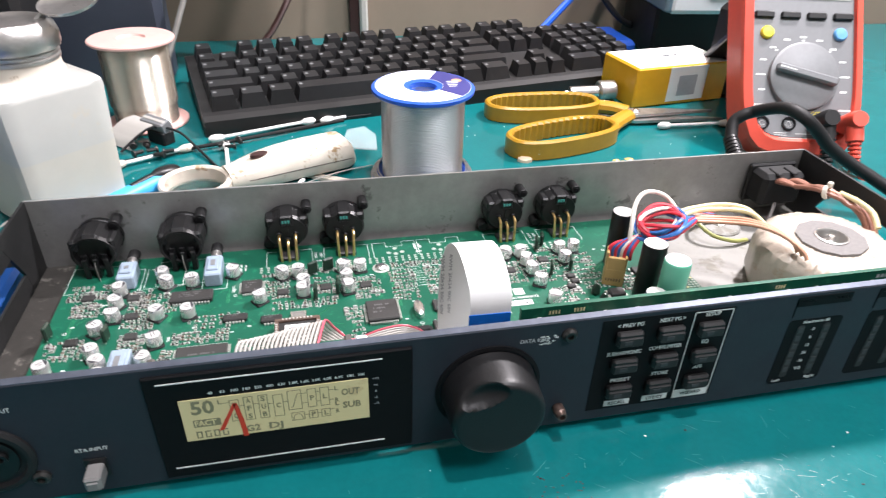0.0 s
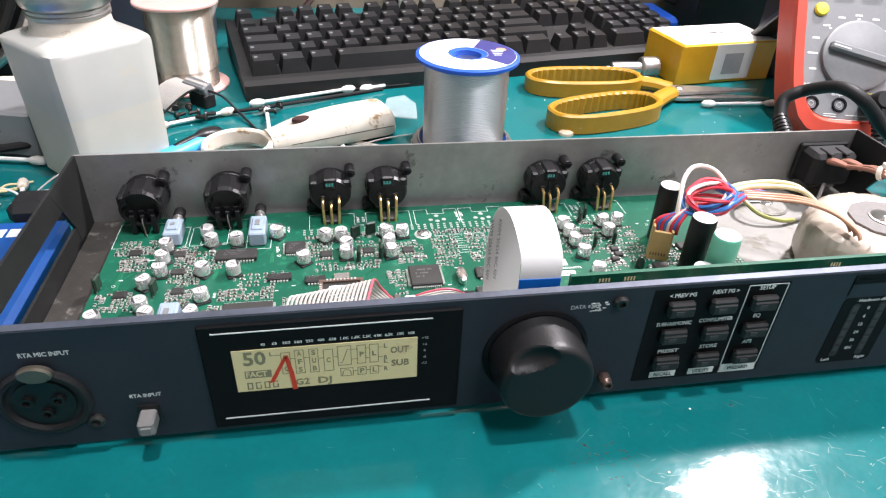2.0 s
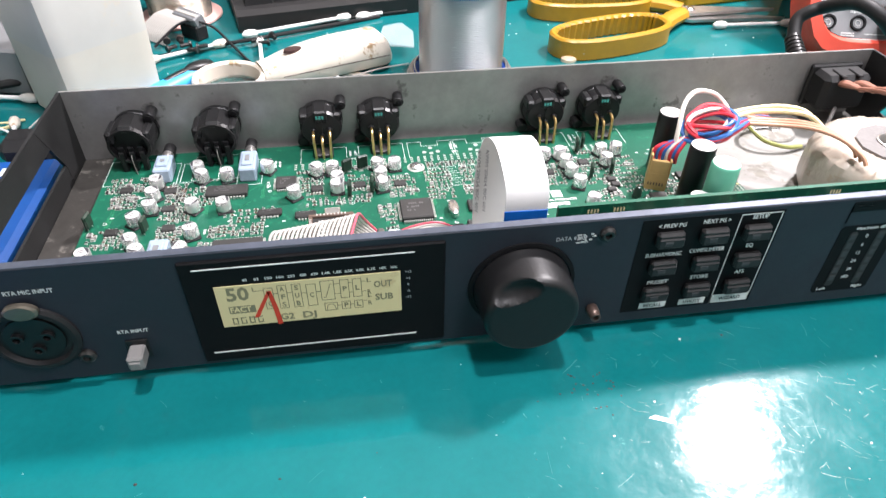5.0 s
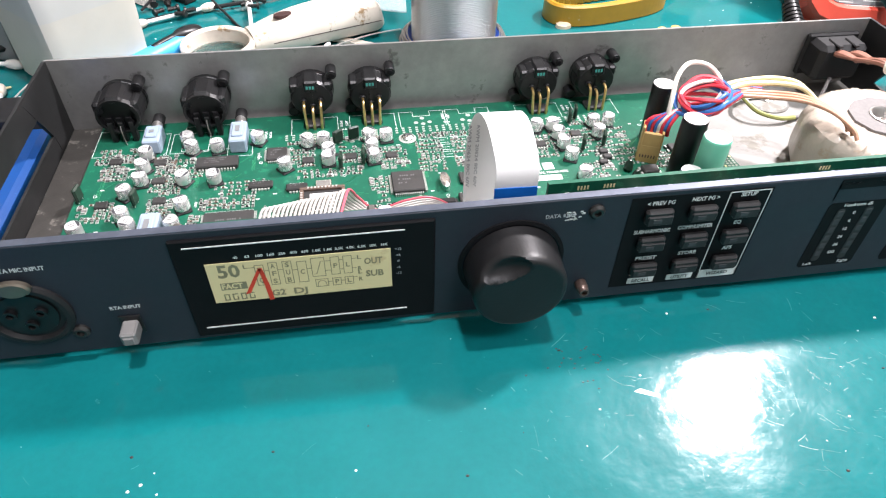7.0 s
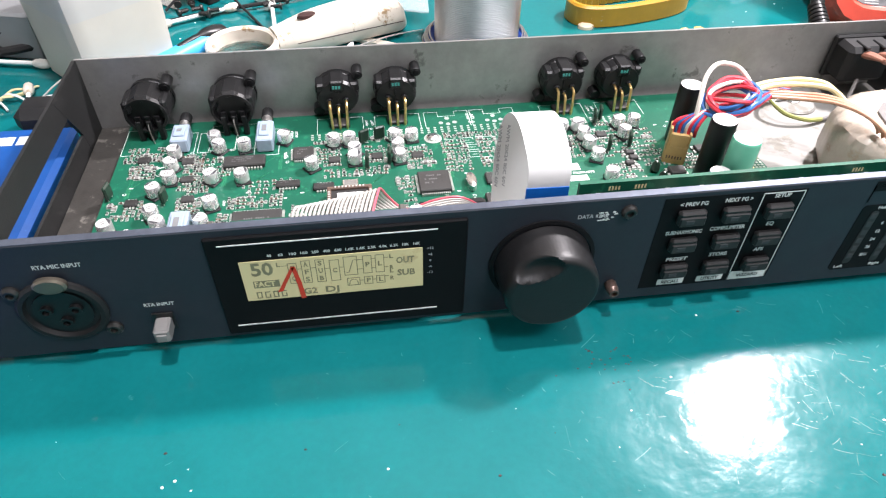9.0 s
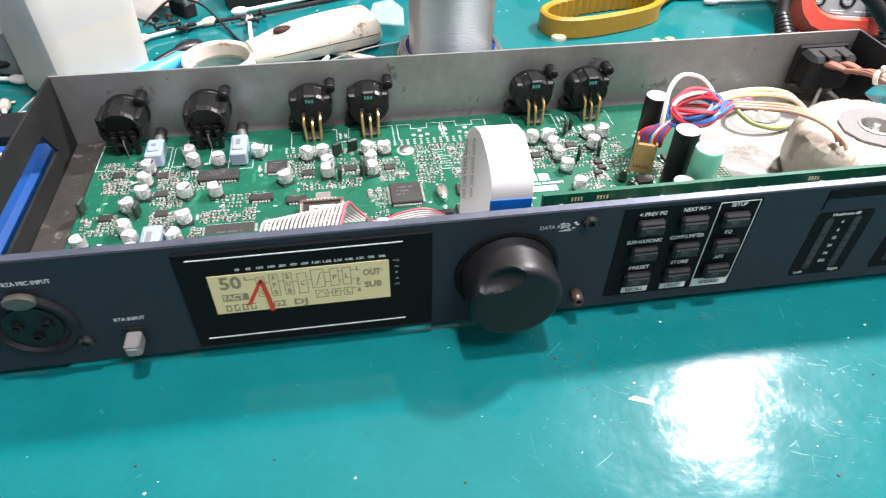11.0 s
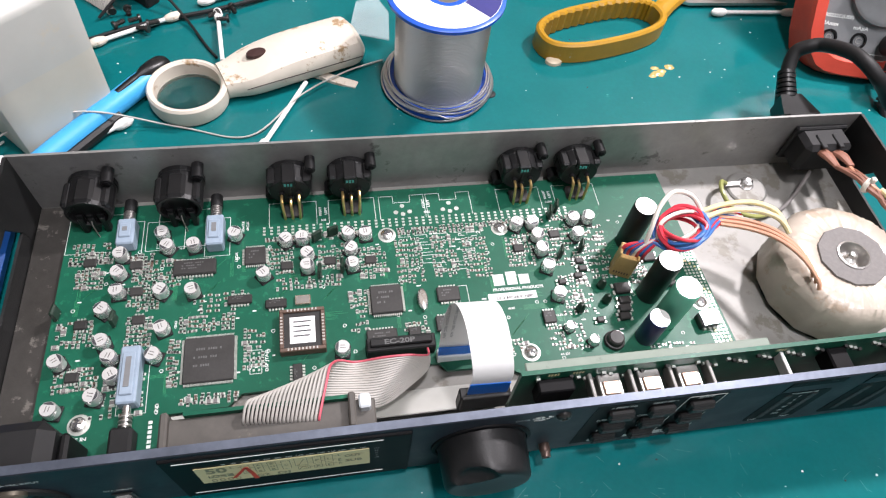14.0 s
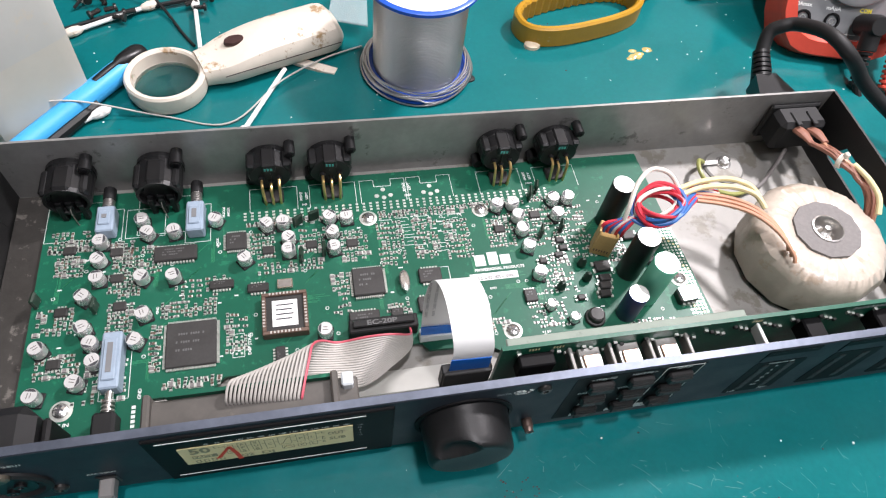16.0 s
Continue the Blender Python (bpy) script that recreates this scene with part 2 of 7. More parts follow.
class Build:
    """Collects shapes, each with its material, into one mesh."""

    def __init__(self):
        self.bm, self.mats = bmesh.new(), []

    def add(self, verts, faces, m, smooth=False):
        if m not in self.mats:
            self.mats.append(m)
        i = self.mats.index(m)
        vs = [self.bm.verts.new(v) for v in verts]
        for f in faces:
            try:
                g = self.bm.faces.new([vs[k] for k in f])
            except ValueError:
                continue
            g.material_index, g.smooth = i, smooth
        return vs

    def box(self, x0, x1, y0, y1, z0, z1, m, c=0.0, t=None):
        """A box whose edges are cut by c; t: a transform."""
        c = min(c, 0.45 * (x1 - x0), 0.45 * (y1 - y0), 0.45 * (z1 - z0))
        if c <= 0:
            v = [(x, y, z) for z in (z0, z1) for y in (y0, y1) for x in (x0, x1)]
            f = [(0, 2, 3, 1), (4, 5, 7, 6), (0, 1, 5, 4), (2, 6, 7, 3), (0, 4, 6, 2), (1, 3, 7, 5)]
        else:
            v, f = [], []
            for z, dz in ((z0, 1), (z1, -1)):
                for y, dy in ((y0, 1), (y1, -1)):
                    for x, dx in ((x0, 1), (x1, -1)):
                        v += [(x, y + dy * c, z + dz * c), (x + dx * c, y, z + dz * c), (x + dx * c, y + dy * c, z)]
            k = lambda ix, iy, iz, a: 3 * (ix + 2 * iy + 4 * iz) + a
            f += [(k(0, 0, 0, 0), k(0, 0, 1, 0), k(0, 1, 1, 0), k(0, 1, 0, 0)), (k(1, 0, 0, 0), k(1, 1, 0, 0), k(1, 1, 1, 0), k(1, 0, 1, 0))]
            f += [(k(0, 0, 0, 1), k(1, 0, 0, 1), k(1, 0, 1, 1), k(0, 0, 1, 1)), (k(0, 1, 0, 1), k(0, 1, 1, 1), k(1, 1, 1, 1), k(1, 1, 0, 1))]
            f += [(k(0, 0, 0, 2), k(0, 1, 0, 2), k(1, 1, 0, 2), k(1, 0, 0, 2)), (k(0, 0, 1, 2), k(1, 0, 1, 2), k(1, 1, 1, 2), k(0, 1, 1, 2))]
            for i in (0, 1):
                for j in (0, 1):
                    f += [(k(0, i, j, 1), k(1, i, j, 1), k(1, i, j, 2), k(0, i, j, 2)), (k(i, 0, j, 0), k(i, 1, j, 0), k(i, 1, j, 2), k(i, 0, j, 2)), (k(i, j, 0, 0), k(i, j, 1, 0), k(i, j, 1, 1), k(i, j, 0, 1))]
            f += [(3 * q, 3 * q + 1, 3 * q + 2) for q in range(8)]
        if t is not None:
            v = [t @ Vector(p) for p in v]
        self.add(v, f, m)

    def spin(self, profile, m, centre=(0, 0, 0), seg=24, t=None, squash=1.0, power=None, smooth=True, caps=True, hole=False):
        """Turns (radius, height) pairs round z. power: rounded-square outline."""
        v, f = [], []
        for r, z in profile:
            for k in range(seg):
                a = 2 * math.pi * k / seg
                ca, sa = math.cos(a), math.sin(a)
                q = r if power is None else r / (abs(ca) ** power + abs(sa) ** power) ** (1 / power)
                p = Vector((q * ca, q * sa * squash, z))
                v.append((t @ p if t is not None else p) + Vector(centre))
        n = len(profile)
        for i in range(n - 1):
            for k in range(seg):
                a, b = i * seg + k, i * seg + (k + 1) % seg
                f.append((a, b, b + seg, a + seg))
        if hole:
            f += [((n - 1) * seg + k, (n - 1) * seg + (k + 1) % seg, (k + 1) % seg, k) for k in range(seg)]
            caps = False
        if caps and profile[0][0] > 1e-6:
            f.append(tuple(range(seg - 1, -1, -1)))
        if caps and profile[-1][0] > 1e-6:
            f.append(tuple(range((n - 1) * seg, n * seg)))
        self.add(v, f, m, smooth)

    def cyl(self, c, r, h, m, axis="z", seg=16, edge=0.0):
        e = edge or min(r, h) * 0.12
        t = {"z": Matrix(), "y": pose(0, 0, 0, -90, 0, 0), "x": pose(0, 0, 0, 0, 90, 0)}[axis]
        self.spin([(r - e, 0), (r, e), (r, h - e), (r - e, h)], m, c, seg, t)

    def sweep(self, pts, r, m, seg=8, close=False, flat=1.0):
        """A round or flattened cord along points."""
        pts = [Vector(p) for p in pts]
        v, f = [], []
        n = len(pts)
        side = None
        for i, p in enumerate(pts):
            d = (pts[(i + 1) % n if close else min(i + 1, n - 1)] - pts[(i - 1) % n if close else max(i - 1, 0)]).normalized()
            if side is None:
                side = d.cross(Vector((0, 0, 1)))
                if side.length < 1e-3:
                    side = d.cross(Vector((1, 0, 0)))
            side = (side - d * side.dot(d)).normalized()
            up = side.cross(d)
            rr = r[i] if isinstance(r, (list, tuple)) else r
            for k in range(seg):
                a = 2 * math.pi * k / seg
                v.append(p + side * (rr * math.cos(a)) + up * (rr * flat * math.sin(a)))
        for i in range(n if close else n - 1):
            for k in range(seg):
                a, b = i * seg + k, i * seg + (k + 1) % seg
                c, d2 = ((i + 1) % n) * seg + (k + 1) % seg, ((i + 1) % n) * seg + k
                f.append((a, b, c, d2))
        if not close:
            f += [tuple(range(seg - 1, -1, -1)), tuple(range((n - 1) * seg, n * seg))]
        self.add(v, f, m, True)

    def plate(self, outline, z0, z1, m, holes=None, t=None):
        """A flat slab from an outline in x and y."""
        n = len(outline)
        v = [Vector((x, y, z)) for z in (z0, z1) for x, y in outline]
        if t is not None:
            v = [t @ p for p in v]
        f = [tuple(range(n - 1, -1, -1)), tuple(range(n, 2 * n))] + [(k, (k + 1) % n, n + (k + 1) % n, n + k) for k in range(n)]
        self.add(v, f, m)

    def text(self, words, size, t, m, width=None, deep=0.00005):
        cu = bpy.data.curves.new("words", "FONT")
        cu.body, cu.size, cu.align_x, cu.align_y, cu.resolution_u, cu.offset = words, size, "CENTER", "CENTER", 2, size * 0.03
        ob = bpy.data.objects.new("words", cu)
        me = bpy.data.meshes.new_from_object(ob)
        pts = [Vector(p.co) for p in me.vertices]
        if pts and width:
            span = max(p.x for p in pts) - min(p.x for p in pts)
            for p in pts:
                p.x *= width / span
        self.add([t @ (p + Vector((0, 0, deep))) for p in pts], [tuple(p.vertices) for p in me.polygons], m)
        bpy.data.objects.remove(ob)
        bpy.data.meshes.remove(me)
        bpy.data.curves.remove(cu)

    def mesh(self, name):
        me = bpy.data.meshes.new(name)
        self.bm.normal_update()
        bmesh.ops.recalc_face_normals(self.bm, faces=self.bm.faces[:]) if len(self.bm.faces) < 4000 else None
        for e in self.bm.edges:
            if len(e.link_faces) == 2 and e.link_faces[0].normal.dot(e.link_faces[1].normal) < 0.84:
                e.smooth = False
        self.bm.to_mesh(me)
        self.bm.free()
        for m in self.mats:
            me.materials.append(m)
        return me

    def shift(self, by):
        for v in self.bm.verts:
            v.co -= by


def curve_points(keys, per=8, close=False):
    """Smooth points through keys."""
    keys = [Vector(k) for k in keys]
    n, out = len(keys), []
    for i in range(n if close else n - 1):
        p0, p1 = keys[(i - 1) % n if close else max(i - 1, 0)], keys[i]
        p2, p3 = keys[(i + 1) % n], keys[(i + 2) % n if close else min(i + 2, n - 1)]
        for k in range(per):
            s = k / per
            out.append(0.5 * ((2 * p1) + (p2 - p0) * s + (2 * p0 - 5 * p1 + 4 * p2 - p3) * s * s + (3 * p1 - p0 - 3 * p2 + p3) * s ** 3))
    return out if close else out + [keys[-1]]


def thing(name, label, category, m, group=""):
    """An empty at the thing's base; its parts are built in its own space."""
    o = new(name)
    o.empty_display_size = 0.01
    o.matrix_basis = m
    ORIGIN[o] = Vector()
    return tagged(o, label, category, group)


def part(name, b, parent, label=""):
    """Links a Build as one mesh under a thing or under a part; its shapes are in the thing's space."""
    lo = Vector([min(v.co[k] for v in b.bm.verts) for k in range(3)])
    hi = Vector([max(v.co[k] for v in b.bm.verts) for k in range(3)])
    mid = (lo + hi) / 2
    b.shift(mid)
    o = new(name, b.mesh(name))
    o.parent = parent
    o.location = mid - ORIGIN[parent]
    ORIGIN[o] = mid
    return tagged(o, label)


def again(name, me, parent, at, rz=0.0, label=""):
    """One more object on the same mesh, at a place in the thing's space."""
    o = new(name, me)
    o.parent = parent
    o.location = Vector(at) - ORIGIN[parent]
    o.rotation_euler = (0, 0, radians(rz))
    ORIGIN[o] = Vector(at)
    return tagged(o, label)


def single(name, b, label, category, kind="", group="", m=None):
    """A thing that is one mesh, with its origin at its base."""
    lo = Vector([min(v.co[k] for v in b.bm.verts) for k in range(3)])
    hi = Vector([max(v.co[k] for v in b.bm.verts) for k in range(3)])
    at = Vector(((lo.x + hi.x) / 2, (lo.y + hi.y) / 2, lo.z))
    b.shift(at)
    o = new(name, b.mesh(name))
    o.matrix_basis = (m if m is not None else Matrix()) @ Matrix.Translation(at)
    return tagged(o, label, category, group, kind)
# ---- the room and the bench ----
b = Build()
b.box(-1.3, 1.5, -1.0, 0.53, -0.04, 0.0, M_TABLE, 0.002)
single("bench_top", b, "glossy teal-green painted workbench top, scratched and spotted", "workbench", "structure")
b = Build()
b.box(-1.6, 1.9, 0.53, 0.63, -0.8, 2.4, M_WALL)
single("wall_north", b, "beige painted wall behind the workbench", "wall", "structure")
# unseen shell added round the bench to bounce light back
for nm, q in (("wall_south", (-1.6, 1.9, -2.6, -2.5, -0.8, 2.4)), ("wall_west", (-1.7, -1.6, -2.6, 0.63, -0.8, 2.4)), ("wall_east", (1.9, 2.0, -2.6, 0.63, -0.8, 2.4)), ("floor", (-1.7, 2.0, -2.6, 0.63, -0.9, -0.8)), ("ceiling", (-1.7, 2.0, -2.6, 0.63, 2.4, 2.5))):
    b = Build()
    b.box(*q, M_FLOOR if nm == "floor" else M_ROOM)
    single(nm, b, "unseen plain grey floor, added to close the room" if nm == "floor" else "unseen off-white room surface, added to bounce light", nm.split("_")[0], "structure")

# ---- the opened rack unit ----
PZ0, PZ1 = 0.0030, 0.0495
CX0, CX1, CY1, CZ1 = -0.0795, 0.3075, 0.1322, 0.0375
FLOOR = 0.0030
PCBZ = 0.0062
unit = thing("audio_processor", "opened black rack audio processor with its lid off", "audio processor", pose(0.11, 0.06, 0))
ORIGIN[unit] = Vector((0.11, 0.06, 0))

b = Build()
b.box(CX0, CX1, 0.004, CY1, FLOOR - 0.0015, FLOOR, M_STEEL)
part("case_floor", b, unit, "stained bare grey steel case floor")
# strip that makes the left margin of the case floor darker
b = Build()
b.box(CX0 + 0.0008, -0.0650, 0.006, CY1 - 0.0005, FLOOR, FLOOR + 0.0008, M_SIDESTRIP, 0.0002)
part("side_flange", b, unit, "dark speckled steel strip beside the board")
b = Build()
b.box(CX0, CX1, CY1, CY1 + 0.0012, FLOOR - 0.0015, CZ1, M_REAR)
part("rear_wall", b, unit, "dark grey steel rear wall")
for sx in (CX0, CX1):
    b = Build()
    b.box(sx - 0.0006, sx + 0.0006, 0.004, CY1, FLOOR, FLOOR + 0.010, M_BLACKPAINT)
    b.box(sx - 0.0006, sx + 0.0006, 0.004, CY1, CZ1 - 0.012, CZ1, M_BLACKPAINT)
    b.plate([(CY1, FLOOR), (CY1, CZ1), (CY1 - 0.034, CZ1 - 0.001), (CY1 - 0.020, FLOOR + 0.01), (CY1 - 0.018, FLOOR)], -0.0007, 0.0007, M_BLACKPAINT, t=Matrix.Translation((sx, 0, 0)) @ Matrix(((0, 0, 1, 0), (1, 0, 0, 0), (0, 1, 0, 0), (0, 0, 0, 1))))
    b.box(sx - 0.0007, sx + 0.0007, 0.004, 0.02, FLOOR, CZ1, M_BLACKPAINT)
    part("side_wall", b, unit, "black painted side wall with a long opening")
for fx, fy in ((-0.06, 0.02), (0.285, 0.02), (-0.06, 0.112), (0.285, 0.112)):
    b = Build()
    b.cyl((fx, fy, 0), 0.006, FLOOR - 0.0015, M_MATTBLACK)
    part("rubber_foot", b, unit)

# front panel
b = Build()
b.box(-0.122, 0.352, 0.0, 0.0028, PZ0, PZ1, M_PANEL, 0.0004)
panel = part("front_panel", b, unit, "blue-black aluminium front panel with white lettering")
# top edge in a lighter, bluer tone than the panel
b = Build()
b.box(-0.1218, 0.3518, 0.0003, 0.0030, PZ1 - 0.0002, PZ1 + 0.0001, M_PANELEDGE)
part("panel_edge", b, panel, "lighter bluish metal top edge")
FRONT = Matrix(((1, 0, 0, 0), (0, 0, -1, 0), (0, 1, 0, 0), (0, 0, 0, 1)))


def on_panel(x, z, y=-0.0001):
    return Matrix.Translation((x, y, z)) @ FRONT


def lettering(words, x, z, size, width=None, m=M_WHITEINK, y=-0.0001):
    b = Build()
    b.text(words, size, on_panel(x, z, y), m, width)
    return part("lettering", b, panel, "white printed words")


# display window
b = Build()
b.box(-0.0085, 0.0685, -0.0010, 0.0004, 0.0052, 0.0468, M_GLOSSBLACK, 0.0004)
window = part("display_window", b, panel, "glossy black display window")
b = Build()
b.box(0.0, 0.0547, -0.0013, -0.0008, 0.0206, 0.0372, M_LCD)
part("display", b, window, "yellow-green liquid crystal display")
b = Build()
LY = -0.00135
for x0, x1, z0, z1 in ((-0.0048, 0.0592, 0.04395, 0.0443), (-0.0052, 0.0592, 0.0092, 0.0096)):
    b.box(x0, x1, -0.0012, -0.0009, z0, z1, M_WHITEINK)
for k, wd in enumerate(("40", "63", "100", "160", "250", "400", "630", "1.0K", "1.6K", "2.5K", "4.0K", "6.3K", "10K", "16K")):
    b.text(wd, 0.0014, on_panel(0.0092 + k * 0.00335, 0.0390, -0.0011), M_WHITEINK, 0.0007 * len(wd) - 0.0002 * wd.count("."))
for k, wd in enumerate(("+12", "+6", "0", "-6", "-12")):
    b.text(wd, 0.0013, on_panel(0.0570, 0.0366 - 0.0026 * k, -0.0011), M_GREYINK)
part("window_printing", b, window, "white lines and small figures")
b = Build()
LZ = 0.0014


def lcd_text(words, size, x, z, width=None, m=M_LCDINK):
    b.text(words, size, on_panel(x, z + LZ, LY), m, width)


def lcd_fill(x0, x1, z0, z1, m=M_LCDINK):
    b.box(x0, x1, LY, LY + 0.0001, z0 + LZ, z1 + LZ, m)


def lcd_box(x0, x1, z0, z1, letters=""):
    """An outlined block with its letters one below another."""
    w = 0.00024
    for q in ((x0, x1, z0, z0 + w), (x0, x1, z1 - w, z1), (x0, x0 + w, z0, z1), (x1 - w, x1, z0, z1)):
        lcd_fill(*q)
    for k, ch in enumerate(letters):
        lcd_text(ch, 0.0027, (x0 + x1) / 2, z1 - (z1 - z0) * (k + 0.5) / len(letters), 0.0013)


lcd_text("50", 0.0072, 0.0062, 0.0322, 0.0066)
lcd_text("OUT", 0.0036, 0.0492, 0.0314, 0.0056)
lcd_text("SUB", 0.0036, 0.0494, 0.0260, 0.0056)
lcd_text("DJ", 0.0036, 0.0262, 0.0214, 0.0042)
lcd_text("G2", 0.0036, 0.0194, 0.0214, 0.0042)
for k in range(4):
    x = 0.0030 + 0.0025 * k
    for q in ((x, x + 0.0004, 0.0200, 0.0228), (x, x + 0.0017, 0.0224, 0.0228), (x + 0.0013, x + 0.0017, 0.0200, 0.0228 - 0.0012 * (k % 2)), (x, x + 0.0017, 0.0200, 0.0204)):
        lcd_fill(*q)
lcd_fill(0.0028, 0.0106, 0.0246, 0.0276)
lcd_text("FACT", 0.0030, 0.0062, 0.0261, 0.0062, M_LCD)
lcd_box(0.0138, 0.0166, 0.0252, 0.0340, "EQ")
lcd_box(0.0178, 0.0206, 0.0250, 0.0346, "AFS")
lcd_box(0.0220, 0.0248, 0.0250, 0.0346, "SUB")
lcd_box(0.0262, 0.0292, 0.0250, 0.0340, "C")
lcd_box(0.0304, 0.0346, 0.0268, 0.0348)
lcd_box(0.0362, 0.0390, 0.0270, 0.0346, "P")
lcd_box(0.0400, 0.0428, 0.0270, 0.0346, "L")
lcd_box(0.0310, 0.0350, 0.0222, 0.0256)
lcd_box(0.0362, 0.0390, 0.0222, 0.0256, "P")
lcd_box(0.0400, 0.0428, 0.0222, 0.0256, "L")
for ch, x, z in (("L", 0.0112, 0.0338), ("L", 0.0449, 0.0335), ("R", 0.0449, 0.0287), ("L", 0.0449, 0.0272), ("R", 0.0449, 0.0240)):
    lcd_text(ch, 0.0024, x, z, 0.0012)
for x0, x1, z in ((0.0120, 0.0138, 0.0330), (0.0166, 0.0178, 0.0312), (0.0206, 0.0220, 0.0312), (0.0248, 0.0262, 0.0305), (0.0292, 0.0304, 0.0305), (0.0346, 0.0362, 0.0330), (0.0346, 0.0362, 0.0290), (0.0390, 0.0400, 0.0330), (0.0390, 0.0400, 0.0290), (0.0350, 0.0362, 0.0240), (0.0390, 0.0400, 0.0240), (0.0428, 0.0440, 0.0330), (0.0428, 0.0440, 0.0290), (0.0428, 0.0440, 0.0250)):
    lcd_fill(x0, x1, z, z + 0.00024)
for pts in ([(0.0310, 0.0280), (0.0318, 0.0280), (0.0334, 0.0332), (0.0342, 0.0332)], [(0.0316, 0.0226), (0.0319, 0.0242), (0.0325, 0.0248), (0.0335, 0.0248), (0.0341, 0.0242), (0.0344, 0.0226)]):
    b.sweep([(x, LY + 0.00005, z + LZ) for x, z in pts], 0.00014, M_LCDINK, 5)
tagged(part("display_printing", b, window, "dark display characters and block diagram"), kind="stuff")
b = Build()
for pts in ([(0.0096, 0.0236), (0.0148, 0.0340), (0.0158, 0.0338), (0.0112, 0.0240)], [(0.0148, 0.0340), (0.0160, 0.0340), (0.0172, 0.0270), (0.0178, 0.0202), (0.0163, 0.0200), (0.0158, 0.0268)]):
    b.plate(pts, 0, 0.0001, M_RED, t=Matrix.Translation((0, LY - 0.0001, 0)) @ FRONT)
part("red_mark", b, window, "red hand-drawn figure one")

# big knob
KX, KZ = 0.0934, 0.0256
b = Build()
Tk = Matrix.Translation((KX, 0, KZ)) @ FRONT
prof = [(0.0157, 0.0008), (0.0155, 0.003), (0.0153, 0.0070), (0.0151, 0.0110), (0.0150, 0.0125), (0.0148, 0.0137), (0.0144, 0.0145), (0.0138, 0.0150)] + [(0.0132 - 0.0006 * k, 0.0152) for k in range(22)] + [(0.0, 0.0152)]
seg = 96
vs, fs = [], []
for r, h in prof:
    for k in range(seg):
        a = 2 * math.pi * k / seg
        dent = 0.0
        dx, dz = r * math.cos(a) + 0.0062, r * math.sin(a) - 0.0108
        if h > 0.0085:
            d2 = ((dx * 0.97 + dz * 0.24) / 0.0082) ** 2 + ((dz * 0.97 - dx * 0.24) / 0.0040) ** 2
            dent = 0.0036 * max(0.0, 1 - d2) ** 0.65
        vs.append(Tk @ Vector((r * math.cos(a), r * math.sin(a), h - dent)))
for i in range(len(prof) - 1):
    for k in range(seg):
        fs.append((i * seg + k, i * seg + (k + 1) % seg, (i + 1) * seg + (k + 1) % seg, (i + 1) * seg + k))
b.add(vs, fs, M_KNOB, True)
part("knob", b, panel, "large black plastic knob with a finger dimple")
b = Build()
b.spin([(0.0175, 0.0), (0.0175, 0.0006), (0.0162, 0.0009), (0.0162, 0.0)], M_GLOSSBLACK, (KX, 0, KZ), 48, FRONT, hole=True)
part("knob_collar", b, panel)


def fastener(x, z, r, m=M_MATTBLACK, y=0.0):
    b = Build()
    b.spin([(r, 0), (r, 0.0008), (r * 0.7, 0.0016), (r * 0.45, 0.0016), (r * 0.4, 0.0006), (0, 0.0006)], m, (x, y, z), 16, FRONT)
    return b


b = fastener(0.1190, 0.0440, 0.0026, M_DKSCREW)
part("hex_screw", b, panel, "scratched recessed hex screw")
b = Build()
b.spin([(0.0021, 0), (0.0021, 0.003), (0.0018, 0.0034), (0.0017, 0.0050), (0.0011, 0.0050), (0.0010, 0.0030), (0, 0.003)], mat("dark_bronze_screw", (0.13, 0.09, 0.075), 0.35, 0.6), (0.1192, 0, 0.0115), 14, FRONT)
part("hex_screw", b, panel, "dark bronze hex screw standing proud")
b = Build()
b.text("DATA", 0.0021, on_panel(0.1052, 0.0432), M_GREYINK, 0.0050)
for k in range(4):
    b.box(0.1085 + k * 0.0011, 0.1085 + k * 0.0011 + 0.0007, -0.0001, 0.0001, 0.0426, 0.0437 - 0.0003 * (k % 2), M_GREYINK)
random.seed(77)
for k in range(26):
    x, z = 0.1092 + 0.0055 * random.random(), 0.0408 + 0.0032 * random.random()
    b.box(x, x + random.uniform(0.0003, 0.0011), -0.0001, 0.0001, z, z + random.uniform(0.0002, 0.0006), M_WHITEINK)
part("worn_lettering", b, panel, "scratched unreadable white lettering")

# push buttons
b = Build()
b.box(0.1300, 0.1775, -0.00015, 0.0001, 0.0078, 0.0476, M_GLOSSBLACK)
part("button_field", b, panel, "glossy black printed field")
b = Build()
for q in ((0.1626, 0.1768, 0.0467, 0.0470), (0.1626, 0.1629, 0.0084, 0.0470), (0.1765, 0.1768, 0.0084, 0.0470), (0.1626, 0.1768, 0.0082, 0.0120)):
    b.box(q[0], q[1], -0.00025, 0.0001, q[2], q[3], M_WHITEINK)
for x in (0.1412, 0.1556):
    b.box(x - 0.0048, x + 0.0048, -0.00025, 0.0001, 0.0088, 0.0114, M_WHITEINK)
part("field_frame", b, panel, "white printed frame")
